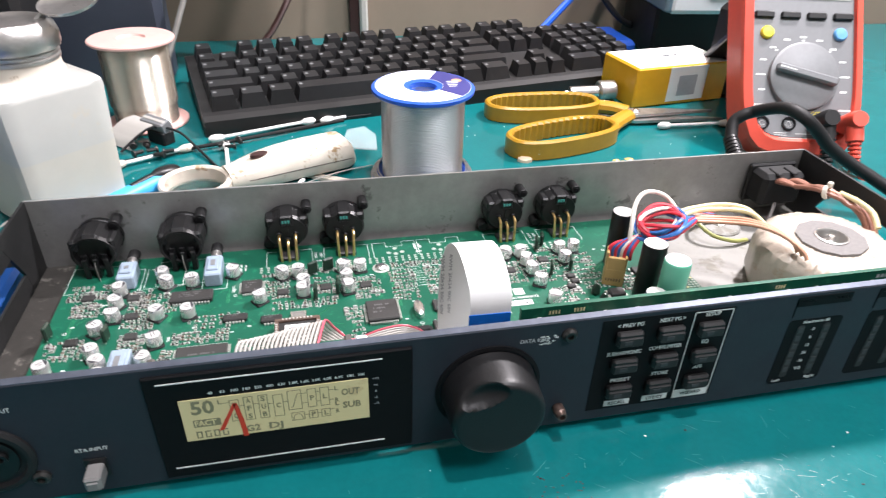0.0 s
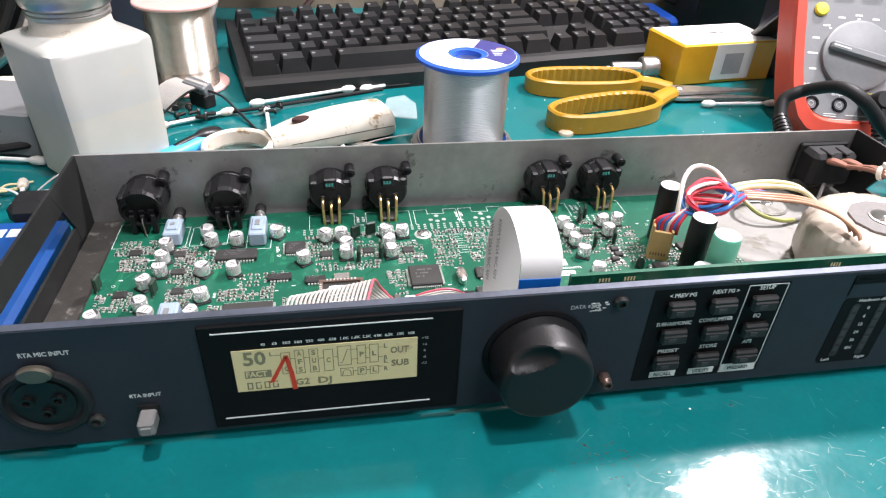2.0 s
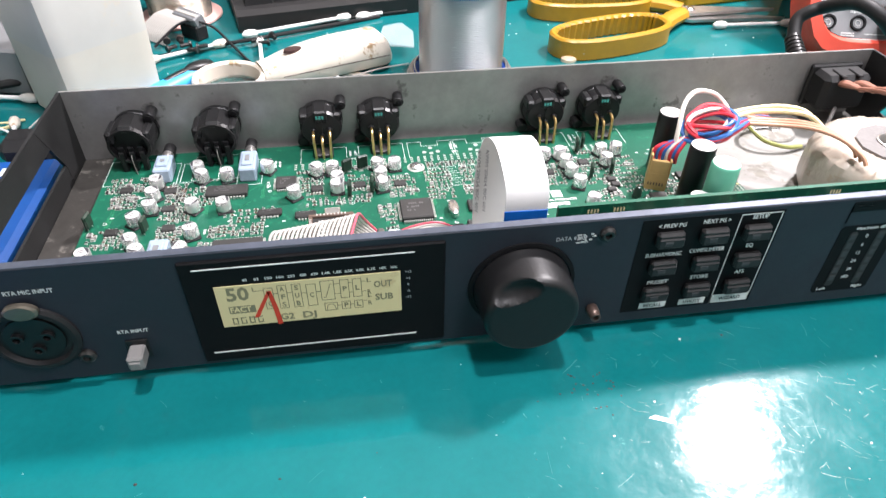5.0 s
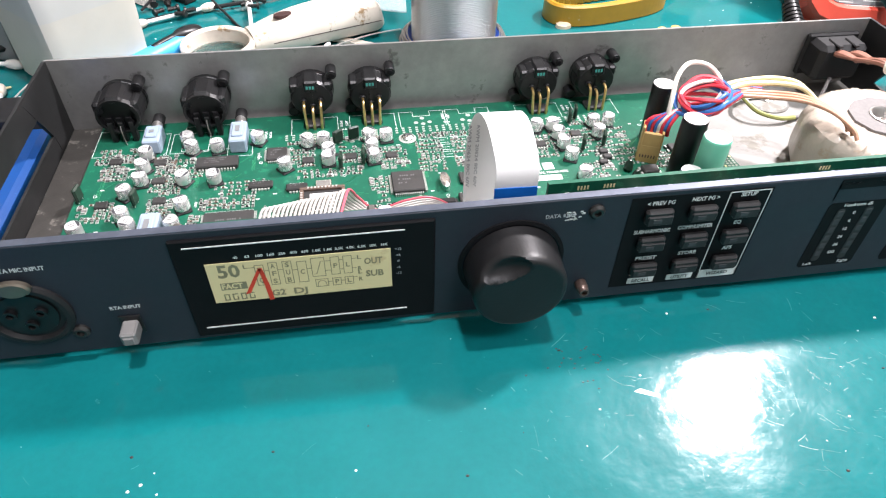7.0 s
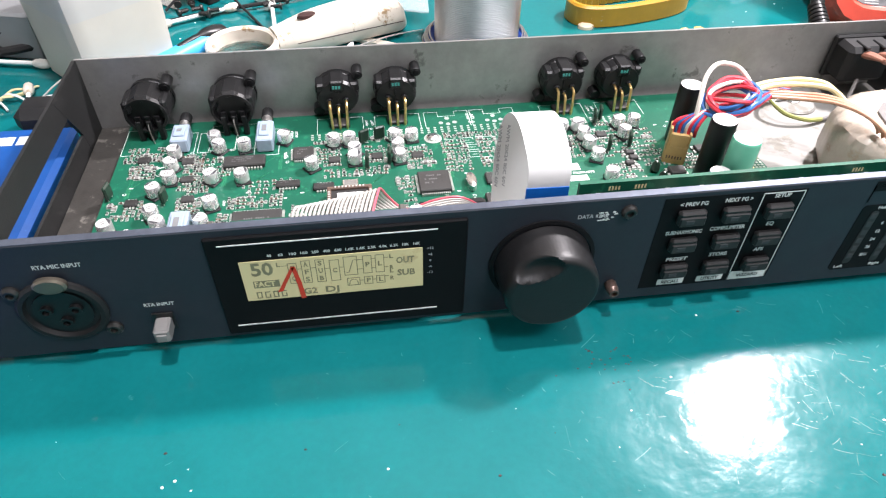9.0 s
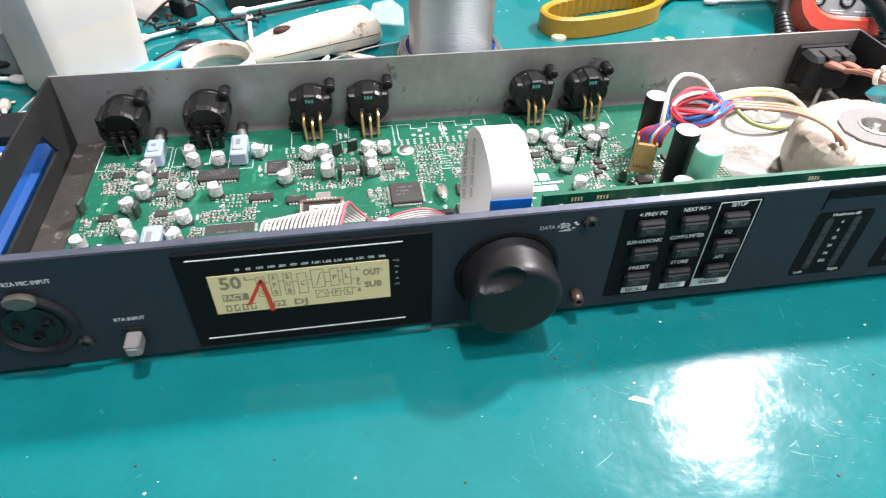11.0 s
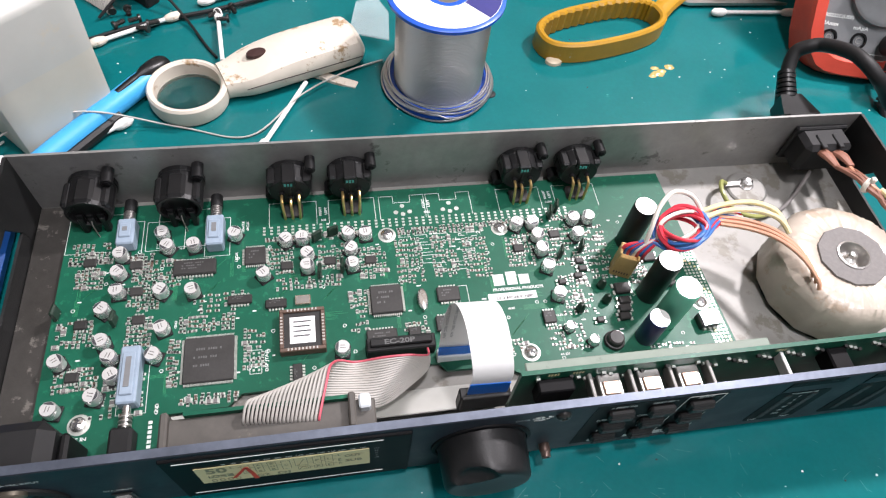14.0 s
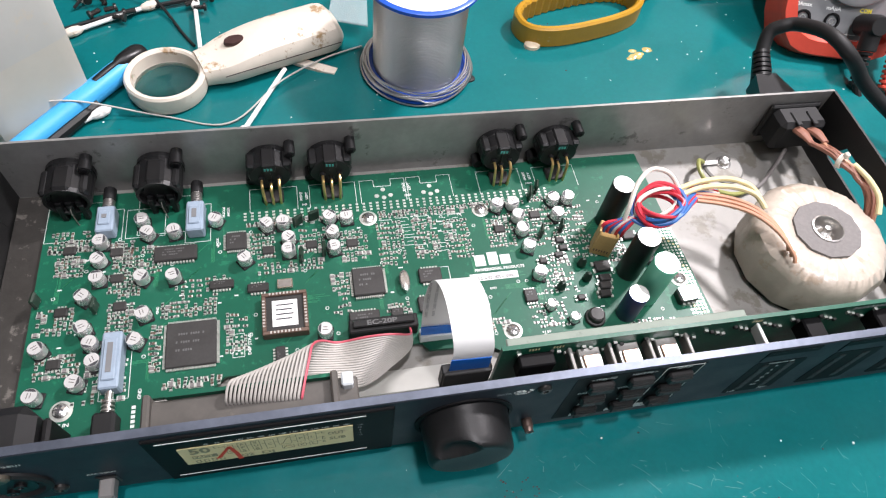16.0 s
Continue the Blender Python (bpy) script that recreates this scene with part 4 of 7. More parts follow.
# latching switches
def slide_switch(x, y0, y1, to, label):
    """Pale blue switch between y0 and y1 with a shaft towards to."""
    b = Build()
    b.box(x - 0.0036, x + 0.0036, y0, y1, Z, Z + 0.0066, M_BLUESW, 0.0006)
    b.box(x - 0.0024, x + 0.0024, y0 + 0.003, y1 - 0.003, Z + 0.0064, Z + 0.0074, M_BLUESW, 0.0004)
    b.box(x - 0.0010, x + 0.0010, y0 + 0.006, y1 - 0.005, Z + 0.0073, Z + 0.0076, M_DIAL)
    sw = part("latching_switch", b, unit, label)
    b = Build()
    a, c = (y1, to) if to > y1 else (to, y0)
    b.cyl((x, a, Z + 0.0036), 0.0016, c - a, M_CHROME, "y", 12)
    for k in range(5):
        yy = a + (c - a) * (0.15 + 0.12 * k)
        b.cyl((x, yy, Z + 0.0036), 0.0024, 0.0007, M_DENTED, "y", 14)
    part("spring_shaft", b, sw, "steel spring and shaft")
    b = Build()
    if to > y1:
        b.cyl((x, to - 0.0030, Z + 0.0036), 0.0026, 0.0075, M_MATTBLACK, "y", 16, 0.0008)
    else:
        b.box(x - 0.0040, x + 0.0040, to - 0.006, to + 0.004, Z + 0.0004, Z + 0.0078, M_MATTBLACK, 0.0010)
    part("button_cap", b, sw, "black button cap")


slide_switch(-0.0388, 0.1035, 0.1165, 0.1235, "pale blue latching switch with melted top")
slide_switch(-0.0025, 0.1000, 0.1155, 0.1235, "pale blue latching switch")
slide_switch(-0.0310, 0.0330, 0.0560, 0.0200, "long pale blue latching switch")
# socket bodies on the rear wall
def narrow(b, x, by=0.88):
    """Draws a socket in round its foot on the board."""
    for v in b.bm.verts:
        v.co.x, v.co.z = x + by * (v.co.x - x), Z + 0.92 * by * (v.co.z - Z)
    return b


def big_socket(x):
    b = Build()
    zc = 0.0205
    b.spin([(0.0104, 0), (0.0104, 0.0020), (0.0100, 0.0024), (0.0100, 0.0150), (0.0094, 0.0168), (0.0082, 0.0168), (0.0078, 0.0140), (0, 0.0140)], M_BLACKPL, (x, CY1 - 0.0006, zc), 22, FRONT, smooth=False)
    b.box(x - 0.0040, x + 0.0040, CY1 - 0.0172, CY1 - 0.004, zc + 0.0070, zc + 0.0106, M_BLACKPL, 0.0014)
    b.box(x - 0.0098, x - 0.0060, CY1 - 0.0168, CY1 - 0.004, zc + 0.0005, zc + 0.0075, M_BLACKPL, 0.0012)
    b.box(x + 0.0060, x + 0.0098, CY1 - 0.0168, CY1 - 0.004, zc + 0.0005, zc + 0.0075, M_BLACKPL, 0.0012)
    o = part("microphone_socket", narrow(b, x, 0.95), unit, "bulky black plastic socket on the rear wall")
    for dx in (-0.0046, 0.0, 0.0046):
        b = Build()
        b.box(x + dx - 0.0012, x + dx + 0.0012, CY1 - 0.0176, CY1 - 0.0140, Z, zc - 0.0030, M_BLACKPL, 0.0004)
        if dx == 0:
            b.sweep(curve_points([(x, CY1 - 0.0170, zc - 0.004), (x, CY1 - 0.0186, zc - 0.007), (x + 0.001, CY1 - 0.0200, Z)], 4), 0.00025, M_STEEL, 6)
        part("contact", narrow(b, x, 0.95), o)
    for a in range(3):
        b = Build()
        b.box(x - 0.0056 + 0.0042 * a, x - 0.0028 + 0.0042 * a, CY1 - 0.0172, CY1 - 0.0160, zc - 0.0070, zc - 0.0004, M_GLOSSBLACK, 0.0004)
        part("contact_slot", narrow(b, x, 0.95), o)
    b = Build()
    b.cyl((x + 0.0088, CY1 - 0.0080, zc + 0.0094), 0.0027, 0.0080, M_BLACKPL, "y", 16)
    b.cyl((x + 0.0088, CY1 - 0.0084, zc + 0.0094), 0.0015, 0.0020, M_GLOSSBLACK, "y", 12)
    part("screw_boss", narrow(b, x, 0.95), o)
    b = Build()
    b.cyl((x - 0.0094, CY1 - 0.0050, zc - 0.0100), 0.0027, 0.0050, M_BLACKPL, "y", 16)
    part("screw_boss", narrow(b, x, 0.95), o)


def small_socket(x):
    b = Build()
    zc = 0.0210
    b.spin([(0.0114, 0), (0.0114, 0.0026), (0.0110, 0.0032), (0.0108, 0.0090), (0.0098, 0.0106), (0.0, 0.0110)], M_BLACKPL, (x, CY1 - 0.0006, zc), 26, FRONT, smooth=False)
    b.box(x - 0.0034, x + 0.0034, CY1 - 0.0128, CY1 - 0.002, zc + 0.0048, zc + 0.0116, M_BLACKPL, 0.0008)
    b.box(x - 0.0108, x - 0.0062, CY1 - 0.0108, CY1 - 0.002, zc + 0.0030, zc + 0.0088, M_BLACKPL, 0.0010)
    b.box(x + 0.0062, x + 0.0108, CY1 - 0.0108, CY1 - 0.002, zc + 0.0030, zc + 0.0088, M_BLACKPL, 0.0010)
    b.box(x - 0.0006, x + 0.0006, CY1 - 0.0122, CY1 - 0.0090, zc - 0.0040, zc + 0.0050, M_BLACKPL)
    b.box(x - 0.0052, x + 0.0052, CY1 - 0.0170, CY1 - 0.0100, Z, Z + 0.0022, M_IC, 0.0005)
    o = part("line_socket", narrow(b, x), unit, "round black plastic socket with three gold pins")
    b = Build()
    for k in range(3):
        b.box(x - 0.0022 + 0.0015 * k, x - 0.0012 + 0.0015 * k, CY1 - 0.0130, CY1 - 0.0127, zc + 0.0072, zc + 0.0090, mat("teal_mark", (0.05, 0.30, 0.26), 0.5) if k == 0 and "teal_mark" not in bpy.data.materials else bpy.data.materials["teal_mark"])
    part("printed_mark", narrow(b, x), o)
    for dx, dz in ((-0.0042, -0.0005), (0.0, -0.0038), (0.0042, -0.0005)):
        b = Build()
        b.cyl((x + dx, CY1 - 0.0128, zc + dz), 0.0015, 0.0030, M_BLACKPL, "y", 12)
        b.sweep(curve_points([(x + dx, CY1 - 0.0120, zc + dz), (x + dx, CY1 - 0.0150, zc + dz - 0.0005), (x + dx, CY1 - 0.0163, zc + dz - 0.0030), (x + dx * 0.9, CY1 - 0.0172, Z)], 5), 0.00075, M_GOLD, 8)
        part("gold_pin", narrow(b, x), o)
    b = Build()
    b.cyl((x + 0.0108, CY1 - 0.0075, zc + 0.0112), 0.0027, 0.0075, M_BLACKPL, "y", 16)
    b.cyl((x + 0.0108, CY1 - 0.0079, zc + 0.0112), 0.0015, 0.0020, M_GLOSSBLACK, "y", 12)
    part("screw_boss", narrow(b, x), o)
    b = Build()
    b.cyl((x - 0.0104, CY1 - 0.0060, zc - 0.0114), 0.0029, 0.0060, M_BLACKPL, "y", 16)
    part("screw_boss", narrow(b, x), o)


for x in (-0.0520, -0.0158):
    big_socket(x)
for x in (0.0303, 0.0568, 0.1361, 0.1641):
    small_socket(x)
# microphone socket body behind the panel, at the board's corner
b = Build()
b.box(-0.0672, -0.0458, 0.0030, 0.0235, 0.010, 0.0330, M_MATTBLACK, 0.0042)
b.box(-0.0450, -0.0420, 0.0030, 0.0190, 0.010, 0.0280, M_BLACKPL, 0.0010)
part("socket_body", b, unit, "black moulded back of the microphone socket")

# power inlet
b = Build()
b.box(0.2765, 0.3015, CY1 - 0.0145, CY1 - 0.0004, 0.0120, 0.0305, M_MATTBLACK, 0.0024)
b.box(0.2752, 0.3028, CY1 - 0.0030, CY1 - 0.0002, 0.0105, 0.0318, M_MATTBLACK, 0.0008)
for x in (0.2832, 0.2920):
    b.box(x, x + 0.0028, CY1 - 0.0150, CY1 - 0.0060, 0.0300, 0.0312, M_MATTBLACK, 0.0004)
inlet = part("power_inlet", b, unit, "black moulded mains inlet")
for k, x in enumerate((0.2850, 0.2925)):
    b = Build()
    b.sweep(curve_points([(x, CY1 - 0.0135, 0.0270 - 0.001 * k), (x + 0.0005, CY1 - 0.0190, 0.0285), (x + 0.0002, CY1 - 0.0262, 0.0300)], 6), [0.0026, 0.0029, 0.0030, 0.0030, 0.0030, 0.0029, 0.0027, 0.0025, 0.0022, 0.0020, 0.0018, 0.0017, 0.0016], M_WBROWN, 10, flat=0.6)
    part("insulated_terminal", b, inlet, "brown shrink-sleeved terminal")
for k, (x0, x1, m) in enumerate(((0.2850, 0.2985, M_WBROWN), (0.2856, 0.3005, M_WBROWN), (0.2926, 0.3025, M_WPINK), (0.2930, 0.2975, M_WBROWN))):
    b = Build()
    b.sweep(curve_points([(x0, CY1 - 0.0255, 0.0298 - 0.0006 * k), (0.2880 + 0.0008 * k, CY1 - 0.0350, 0.0330 + 0.0009 * (k % 2)), (0.2895 + 0.0009 * k, CY1 - 0.0420, 0.0338 + 0.0008 * (k // 2)), (x1 - 0.003, CY1 - 0.0500, 0.0320), (x1, CY1 - 0.0590, 0.0270 + 0.001 * k), (x1 - 0.0005, CY1 - 0.0690, 0.0160)], 6), 0.0012, m, 8)
    part("mains_wire", b, inlet)
b = Build()
b.sweep(curve_points([(0.2950, CY1 - 0.0440, 0.0345), (0.2975, CY1 - 0.0530, 0.0345), (0.2985, CY1 - 0.0620, 0.0330), (0.2970, CY1 - 0.0690, 0.0290)], 6), 0.0013, M_WYEL, 10)
part("sleeve", b, inlet, "cream insulating sleeve")
b = Build()
b.spin([(0.0034, -0.0011), (0.0037, 0), (0.0034, 0.0011), (0.0028, 0.0011), (0.0028, -0.0011)], M_WWHITE, (0.2902, CY1 - 0.0410, 0.0340), 16, pose(0, 0, 0, 75, 0, 25), hole=True)
b.box(0.2890, 0.2912, CY1 - 0.0425, CY1 - 0.0400, 0.0368, 0.0396, M_WWHITE, 0.0005)
part("cable_tie", b, inlet, "cream cable tie")

# earth lug
b = Build()
b.spin([(0.0105, 0), (0.0105, 0.0005), (0.0095, 0.0012), (0.0030, 0.0014)], M_STEEL, (0.2560, 0.1165, FLOOR), 28)
b.spin([(0.0040, 0.001), (0.0040, 0.0018), (0.0034, 0.0020)], M_CHROME, (0.2560, 0.1185, FLOOR), 18)
b.spin([(0.0030, 0.002), (0.0030, 0.0042), (0.0016, 0.0050), (0, 0.0050)], M_CHROME, (0.2560, 0.1185, FLOOR), 6, smooth=False)
b.box(0.2435, 0.2545, 0.1173, 0.1201, FLOOR + 0.0018, FLOOR + 0.0026, M_CHROME, 0.0003)
lug = part("earth_lug", b, unit, "bright earth lug and nut on the case floor")
b = Build()
b.sweep(curve_points([(0.2445, 0.1187, FLOOR + 0.0030), (0.2390, 0.1165, 0.0105), (0.2362, 0.1085, 0.0115), (0.2405, 0.1005, 0.0085), (0.2510, 0.0975, 0.0060), (0.2600, 0.0990, 0.0048)], 8), 0.0011, M_WYG, 8)
part("earth_wire", b, lug, "yellow-green earth wire")
b = Build()
b.sweep(curve_points([(0.2590, 0.0988, 0.0048), (0.2680, 0.1015, 0.0050), (0.2770, 0.1080, 0.0080), (0.2850, 0.1160, 0.0150)], 8), 0.0009, M_GREYFOAM, 8)
part("earth_lead", b, lug, "dull grey-brown lead towards the inlet")

# toroidal transformer
TX, TY, TR, TH = 0.2668, 0.0575, 0.0303, 0.0272
b = Build()
seg, prof = 168, [(TR - 0.004, 0.0), (TR - 0.0006, 0.0025), (TR, 0.006), (TR, TH - 0.008), (TR - 0.0012, TH - 0.0042), (TR - 0.0048, TH - 0.0010), (TR - 0.010, TH), (0.0145, TH - 0.0004), (0.0110, TH - 0.0016), (0.0078, TH - 0.0055), (0.0074, 0.010)]
vs, fs = [], []
for i, (r, h) in enumerate(prof):
    for k in range(seg):
        a = 2 * math.pi * k / seg
        w = 0.0004 * noise.noise((math.cos(a) * 6, math.sin(a) * 6, i * 0.35)) + (0.00045 if i > 4 else 0.0001) * noise.noise((math.cos(a + 0.05 * i) * 22, math.sin(a + 0.05 * i) * 22, i * 0.35))
        flatside = 1 + (1 / math.cos(((a * 13 / (2 * math.pi)) % 1 - 0.5) * 2 * math.pi / 13) * 0.985 - 1) * (1, 1, 1, 1, 0.9, 0.6, 0.25, 0, 0, 0, 0)[i]
        vs.append((TX + (r * flatside + w) * math.cos(a), TY + (r * flatside + w) * math.sin(a), FLOOR + h + w))
for i in range(len(prof) - 1):
    for k in range(seg):
        fs.append((i * seg + k, i * seg + (k + 1) % seg, (i + 1) * seg + (k + 1) % seg, (i + 1) * seg + k))
b.add(vs, fs, M_CREAM, True)
tor = part("transformer", b, unit, "cream tape-wrapped toroidal transformer")
b = Build()
b.spin([(0.0158, TH - 0.0008), (0.0156, TH + 0.0007), (0.0070, TH + 0.0007), (0.0070, TH - 0.003)], M_GREYFOAM, (TX, TY, FLOOR), 11, pose(0, 0, 0, 0, 0, 20), squash=0.94, smooth=False, hole=True)
part("washer", b, tor, "grey fibre washer")
b = Build()
b.spin([(0.0071, TH - 0.004), (0.0071, TH + 0.0012), (0.0064, TH + 0.0014), (0.0057, TH + 0.0006), (0.0048, TH - 0.0050), (0.0, TH - 0.0050)], M_DENTED, (TX, TY, FLOOR), 28)
b.spin([(0.0030, TH - 0.005), (0.0030, TH - 0.0015), (0.0016, TH - 0.0005), (0.0014, TH + 0.0016), (0, TH + 0.0018)], M_CHROME, (TX, TY, FLOOR), 10)
part("centre_bolt", b, tor, "dished steel washer and bolt")
b = Build()
b.spin([(TR - 0.002, 0), (TR - 0.002, 0.0008)], M_MATTBLACK, (TX, TY, FLOOR), 40)
part("rubber_pad", b, tor, "black rubber pad")

# wiring loom from the board connector to the transformer
b = Build()
TC = pose(0.1735, 0.0735, Z, 0, 0, -24)
b.box(-0.0046, 0.0046, -0.0032, 0.0032, 0, 0.0090, M_TAN, 0.0004, TC)
b.box(-0.0046, 0.0046, 0.0020, 0.0032, 0.0085, 0.0175, M_TAN, 0.0004, TC)
b.box(-0.0046, -0.0036, -0.0032, 0.0022, 0.0085, 0.0175, M_TAN, 0.0003, TC)
b.box(0.0036, 0.0046, -0.0032, 0.0022, 0.0085, 0.0155, M_TAN, 0.0003, TC)
b.box(-0.0038, 0.0038, -0.0032, -0.0024, 0.0085, 0.0150, M_TAN, 0.0003, TC)
b.box(-0.0035, 0.0035, -0.0022, 0.0018, 0.0080, 0.0142, M_TAN, 0.0004, TC)
for k in range(6):
    b.box(-0.0035 + 0.0012 * k, -0.0030 + 0.0012 * k, -0.00335, -0.0030, 0.0028, 0.0042, M_BROWNIC, 0, TC)
loom = part("loom_connector", b, unit, "tan nylon wire connector on the board")
LOOP = Vector((0.1925, 0.0755, 0.0345))
for k, (m, r1, r2, ph) in enumerate(((M_WRED, 0.0098, 0.0075, 0.2), (M_WBLUE, 0.0108, 0.0080, 0.9), (M_WRED, 0.0090, 0.0066, 1.5), (M_WBLUE, 0.0084, 0.0085, 2.2), (M_WWHITE, 0.0102, 0.0060, 0.6), (M_WRED, 0.0076, 0.0078, 2.9), (M_WBLUE, 0.0094, 0.0088, 1.2), (M_WRED, 0.0104, 0.0086, 0.5))):
    random.seed(40 + k)
    keys = [(0.1704 + 0.0012 * k, 0.0750 - 0.0005 * k, Z + 0.0130), (0.1708 + 0.0012 * k, 0.0748 - 0.0005 * k, Z + 0.0195), (0.1790 + 0.001 * k, 0.0738, 0.0285 + 0.0006 * k)]
    for j in range(9):
        a = -2.4 + ph * 0.25 + j * 0.95
        keys.append((LOOP.x + r1 * math.cos(a) + 0.0008 * random.uniform(-1, 1), LOOP.y + r2 * math.sin(a) + 0.0008 * random.uniform(-1, 1), LOOP.z + 0.0035 * math.sin(a + ph) + 0.0015 * random.uniform(-1, 1)))
    keys += [(0.2140, 0.0790 + 0.001 * k, 0.0320), (0.2240, 0.0765 + 0.001 * k, 0.0318)]
    b = Build()
    b.sweep(curve_points(keys, 6), 0.00088, m, 7)
    part("loom_wire", b, loom)
b = Build()
b.sweep(curve_points([(0.1772, 0.0722, Z + 0.010), (0.1778, 0.0730, 0.0250), (0.1790, 0.0760, 0.0340), (0.1830, 0.0830, 0.0410), (0.1900, 0.0880, 0.0436), (0.1980, 0.0860, 0.0425), (0.2020, 0.0795, 0.0375), (0.1985, 0.0740, 0.0340), (0.1900, 0.0715, 0.0300)], 8), 0.0010, M_WWHITE, 8)
part("loom_wire", b, loom, "white wire in a high arc")
for k, (y0, y1, m) in enumerate(((0.0850, 0.0850, M_WYEL), (0.0815, 0.0805, M_WYEL))):
    b = Build()
    b.sweep(curve_points([(0.2030, y0 - 0.002, 0.0340), (0.2150, y0 + 0.001, 0.0345 + 0.0005 * k), (0.2290, y1 + 0.001, 0.0350), (0.2380, y1 - 0.004, 0.0350), (0.2420, y1 - 0.010, 0.0320)], 7), 0.0012, m, 8)
    part("loom_wire", b, loom, "pale yellow wire")
for k in range(3):
    b = Build()
    b.sweep(curve_points([(0.2120, 0.0775 + 0.0020 * k, 0.0325), (0.2240, 0.0735 + 0.0024 * k, 0.0330), (0.2330, 0.0660 + 0.0026 * k, 0.0350), (0.2390, 0.0560 + 0.0028 * k, 0.0355), (0.2425, 0.0465 + 0.0030 * k, 0.0335), (0.2435, 0.0430 + 0.0031 * k, 0.0305)], 7), 0.00088, M_WPINK, 8)
    part("sleeved_lead", b, loom, "salmon sleeved transformer lead")

# flat white cable in an arch
def strip(keys, half, thick, m, b, across=None, per=8, u0=-1.0, u1=1.0):
    """A flat band along keys (place, across direction)."""
    ps = curve_points([k[0] for k in keys], per)
    cs = curve_points([k[1] for k in keys], per)
    v, f = [], []
    n = len(ps)
    for i, p in enumerate(ps):
        d = (ps[min(i + 1, n - 1)] - ps[max(i - 1, 0)]).normalized()
        c = cs[i].normalized()
        nn = d.cross(c).normalized() * thick / 2
        v += [p + c * half * u0 - nn, p + c * half * u1 - nn, p + c * half * u1 + nn, p + c * half * u0 + nn]
    for i in range(n - 1):
        for k in range(4):
            f.append((4 * i + k, 4 * i + (k + 1) % 4, 4 * i + 4 + (k + 1) % 4, 4 * i + 4 + k))
    f += [(3, 2, 1, 0), (4 * n - 4, 4 * n - 3, 4 * n - 2, 4 * n - 1)]
    b.add(v, f, m, True)
    return ps, cs


b = Build()
AX = (1, -0.03, 0)
ARCH = [((0.0965, 0.0138, 0.0260), AX), ((0.0965, 0.0136, 0.0388), AX), ((0.0967, 0.0140, 0.0507), AX), ((0.0962, 0.0191, 0.0571), AX), ((0.0955, 0.0276, 0.0608), AX), ((0.0945, 0.0351, 0.0594), AX), ((0.0935, 0.0401, 0.0526), AX), ((0.0925, 0.0421, 0.0388), AX), ((0.0922, 0.0411, 0.0240), AX), ((0.0925, 0.0406, 0.0100), AX)]
strip(ARCH, 0.0069, 0.0003, M_WHITE, b)
ffc = part("flat_flex_cable", b, unit, "white flat cable bent in an arch")
for q in ([((0.0965, 0.0133, 0.0300), AX), ((0.0965, 0.0131, 0.0400), AX), ((0.0965, 0.0132, 0.0450), AX)], [((0.0925, 0.0394, 0.0090), AX), ((0.0922, 0.0397, 0.0140), AX), ((0.0921, 0.0400, 0.0170), AX)]):
    b = Build()
    strip(q, 0.0070, 0.0004, M_BLUETAPE, b)
    part("stiffener", b, ffc, "bright blue stiffener")
b = Build()
for wd, dx in (("AWM 20624 80C 60V", -0.0062), ("AWM 20624 80C 60V", -0.0034)):
    b.text(wd, 0.0016, Matrix.Translation((0.0926 + dx, 0.0410, 0.0385)) @ Matrix(((0, 1, 0, 0), (0.0, 0, -1, 0), (-1, 0, 0, 0), (0, 0, 0, 1))), M_GREYINK, 0.027, deep=0.0006)
part("cable_lettering", b, ffc, "small grey printed words")
b = Build()
b.box(0.0870, 0.1050, 0.0120, 0.0160, 0.0240, 0.0365, M_MATTBLACK, 0.0005)
b.box(0.0875, 0.1045, 0.0112, 0.0125, 0.0260, 0.0372, M_IC, 0.0003)
part("flat_cable_socket", b, ffc, "black flat cable socket")
b = Build()
b.box(0.0850, 0.1060, 0.0385, 0.0425, Z, Z + 0.0050, M_DEVICE, 0.0004)
part("flat_cable_socket", b, ffc, "white flat cable socket on the board")
b = Build()
b.box(0.1140, 0.1270, 0.0095, 0.0145, 0.0300, 0.0400, M_GLOSSBLACK, 0.0005)
part("encoder_body", b, unit, "small black part behind the panel")

# grey ribbon cable
b = Build()
b.box(0.0575, 0.0850, 0.0430, 0.0490, Z, Z + 0.0072, M_MATTBLACK, 0.0005)
b.box(0.0590, 0.0835, 0.0445, 0.0475, Z + 0.0070, Z + 0.0090, M_MATTBLACK, 0.0004)
b.text("EC-20P", 0.0030, Matrix.Translation((0.0705, 0.0458, Z + 0.00905)), M_CHIPINK, 0.0120)
rib = part("ribbon_socket", b, unit, "black ribbon cable header")
RIB_NEAR = [(0.0152, 0.0122, 0.0340), (0.0152, 0.0125, 0.0385), (0.0168, 0.0172, 0.0412), (0.0200, 0.0190, 0.0385), (0.0280, 0.0180, 0.0300), (0.0450, 0.0195, 0.0210), (0.0600, 0.0195, 0.0175), (0.0720, 0.0270, 0.0150), (0.0805, 0.0345, 0.0130), (0.0815, 0.0425, 0.0110)]
RIB_MARKED = [(0.0392, 0.0112, 0.0340), (0.0394, 0.0118, 0.0365), (0.0425, 0.0230, 0.0390), (0.0440, 0.0290, 0.0372), (0.0470, 0.0340, 0.0290), (0.0530, 0.0360, 0.0215), (0.0630, 0.0350, 0.0255), (0.0720, 0.0345, 0.0265), (0.0800, 0.0365, 0.0200), (0.0815, 0.0430, 0.0120)]
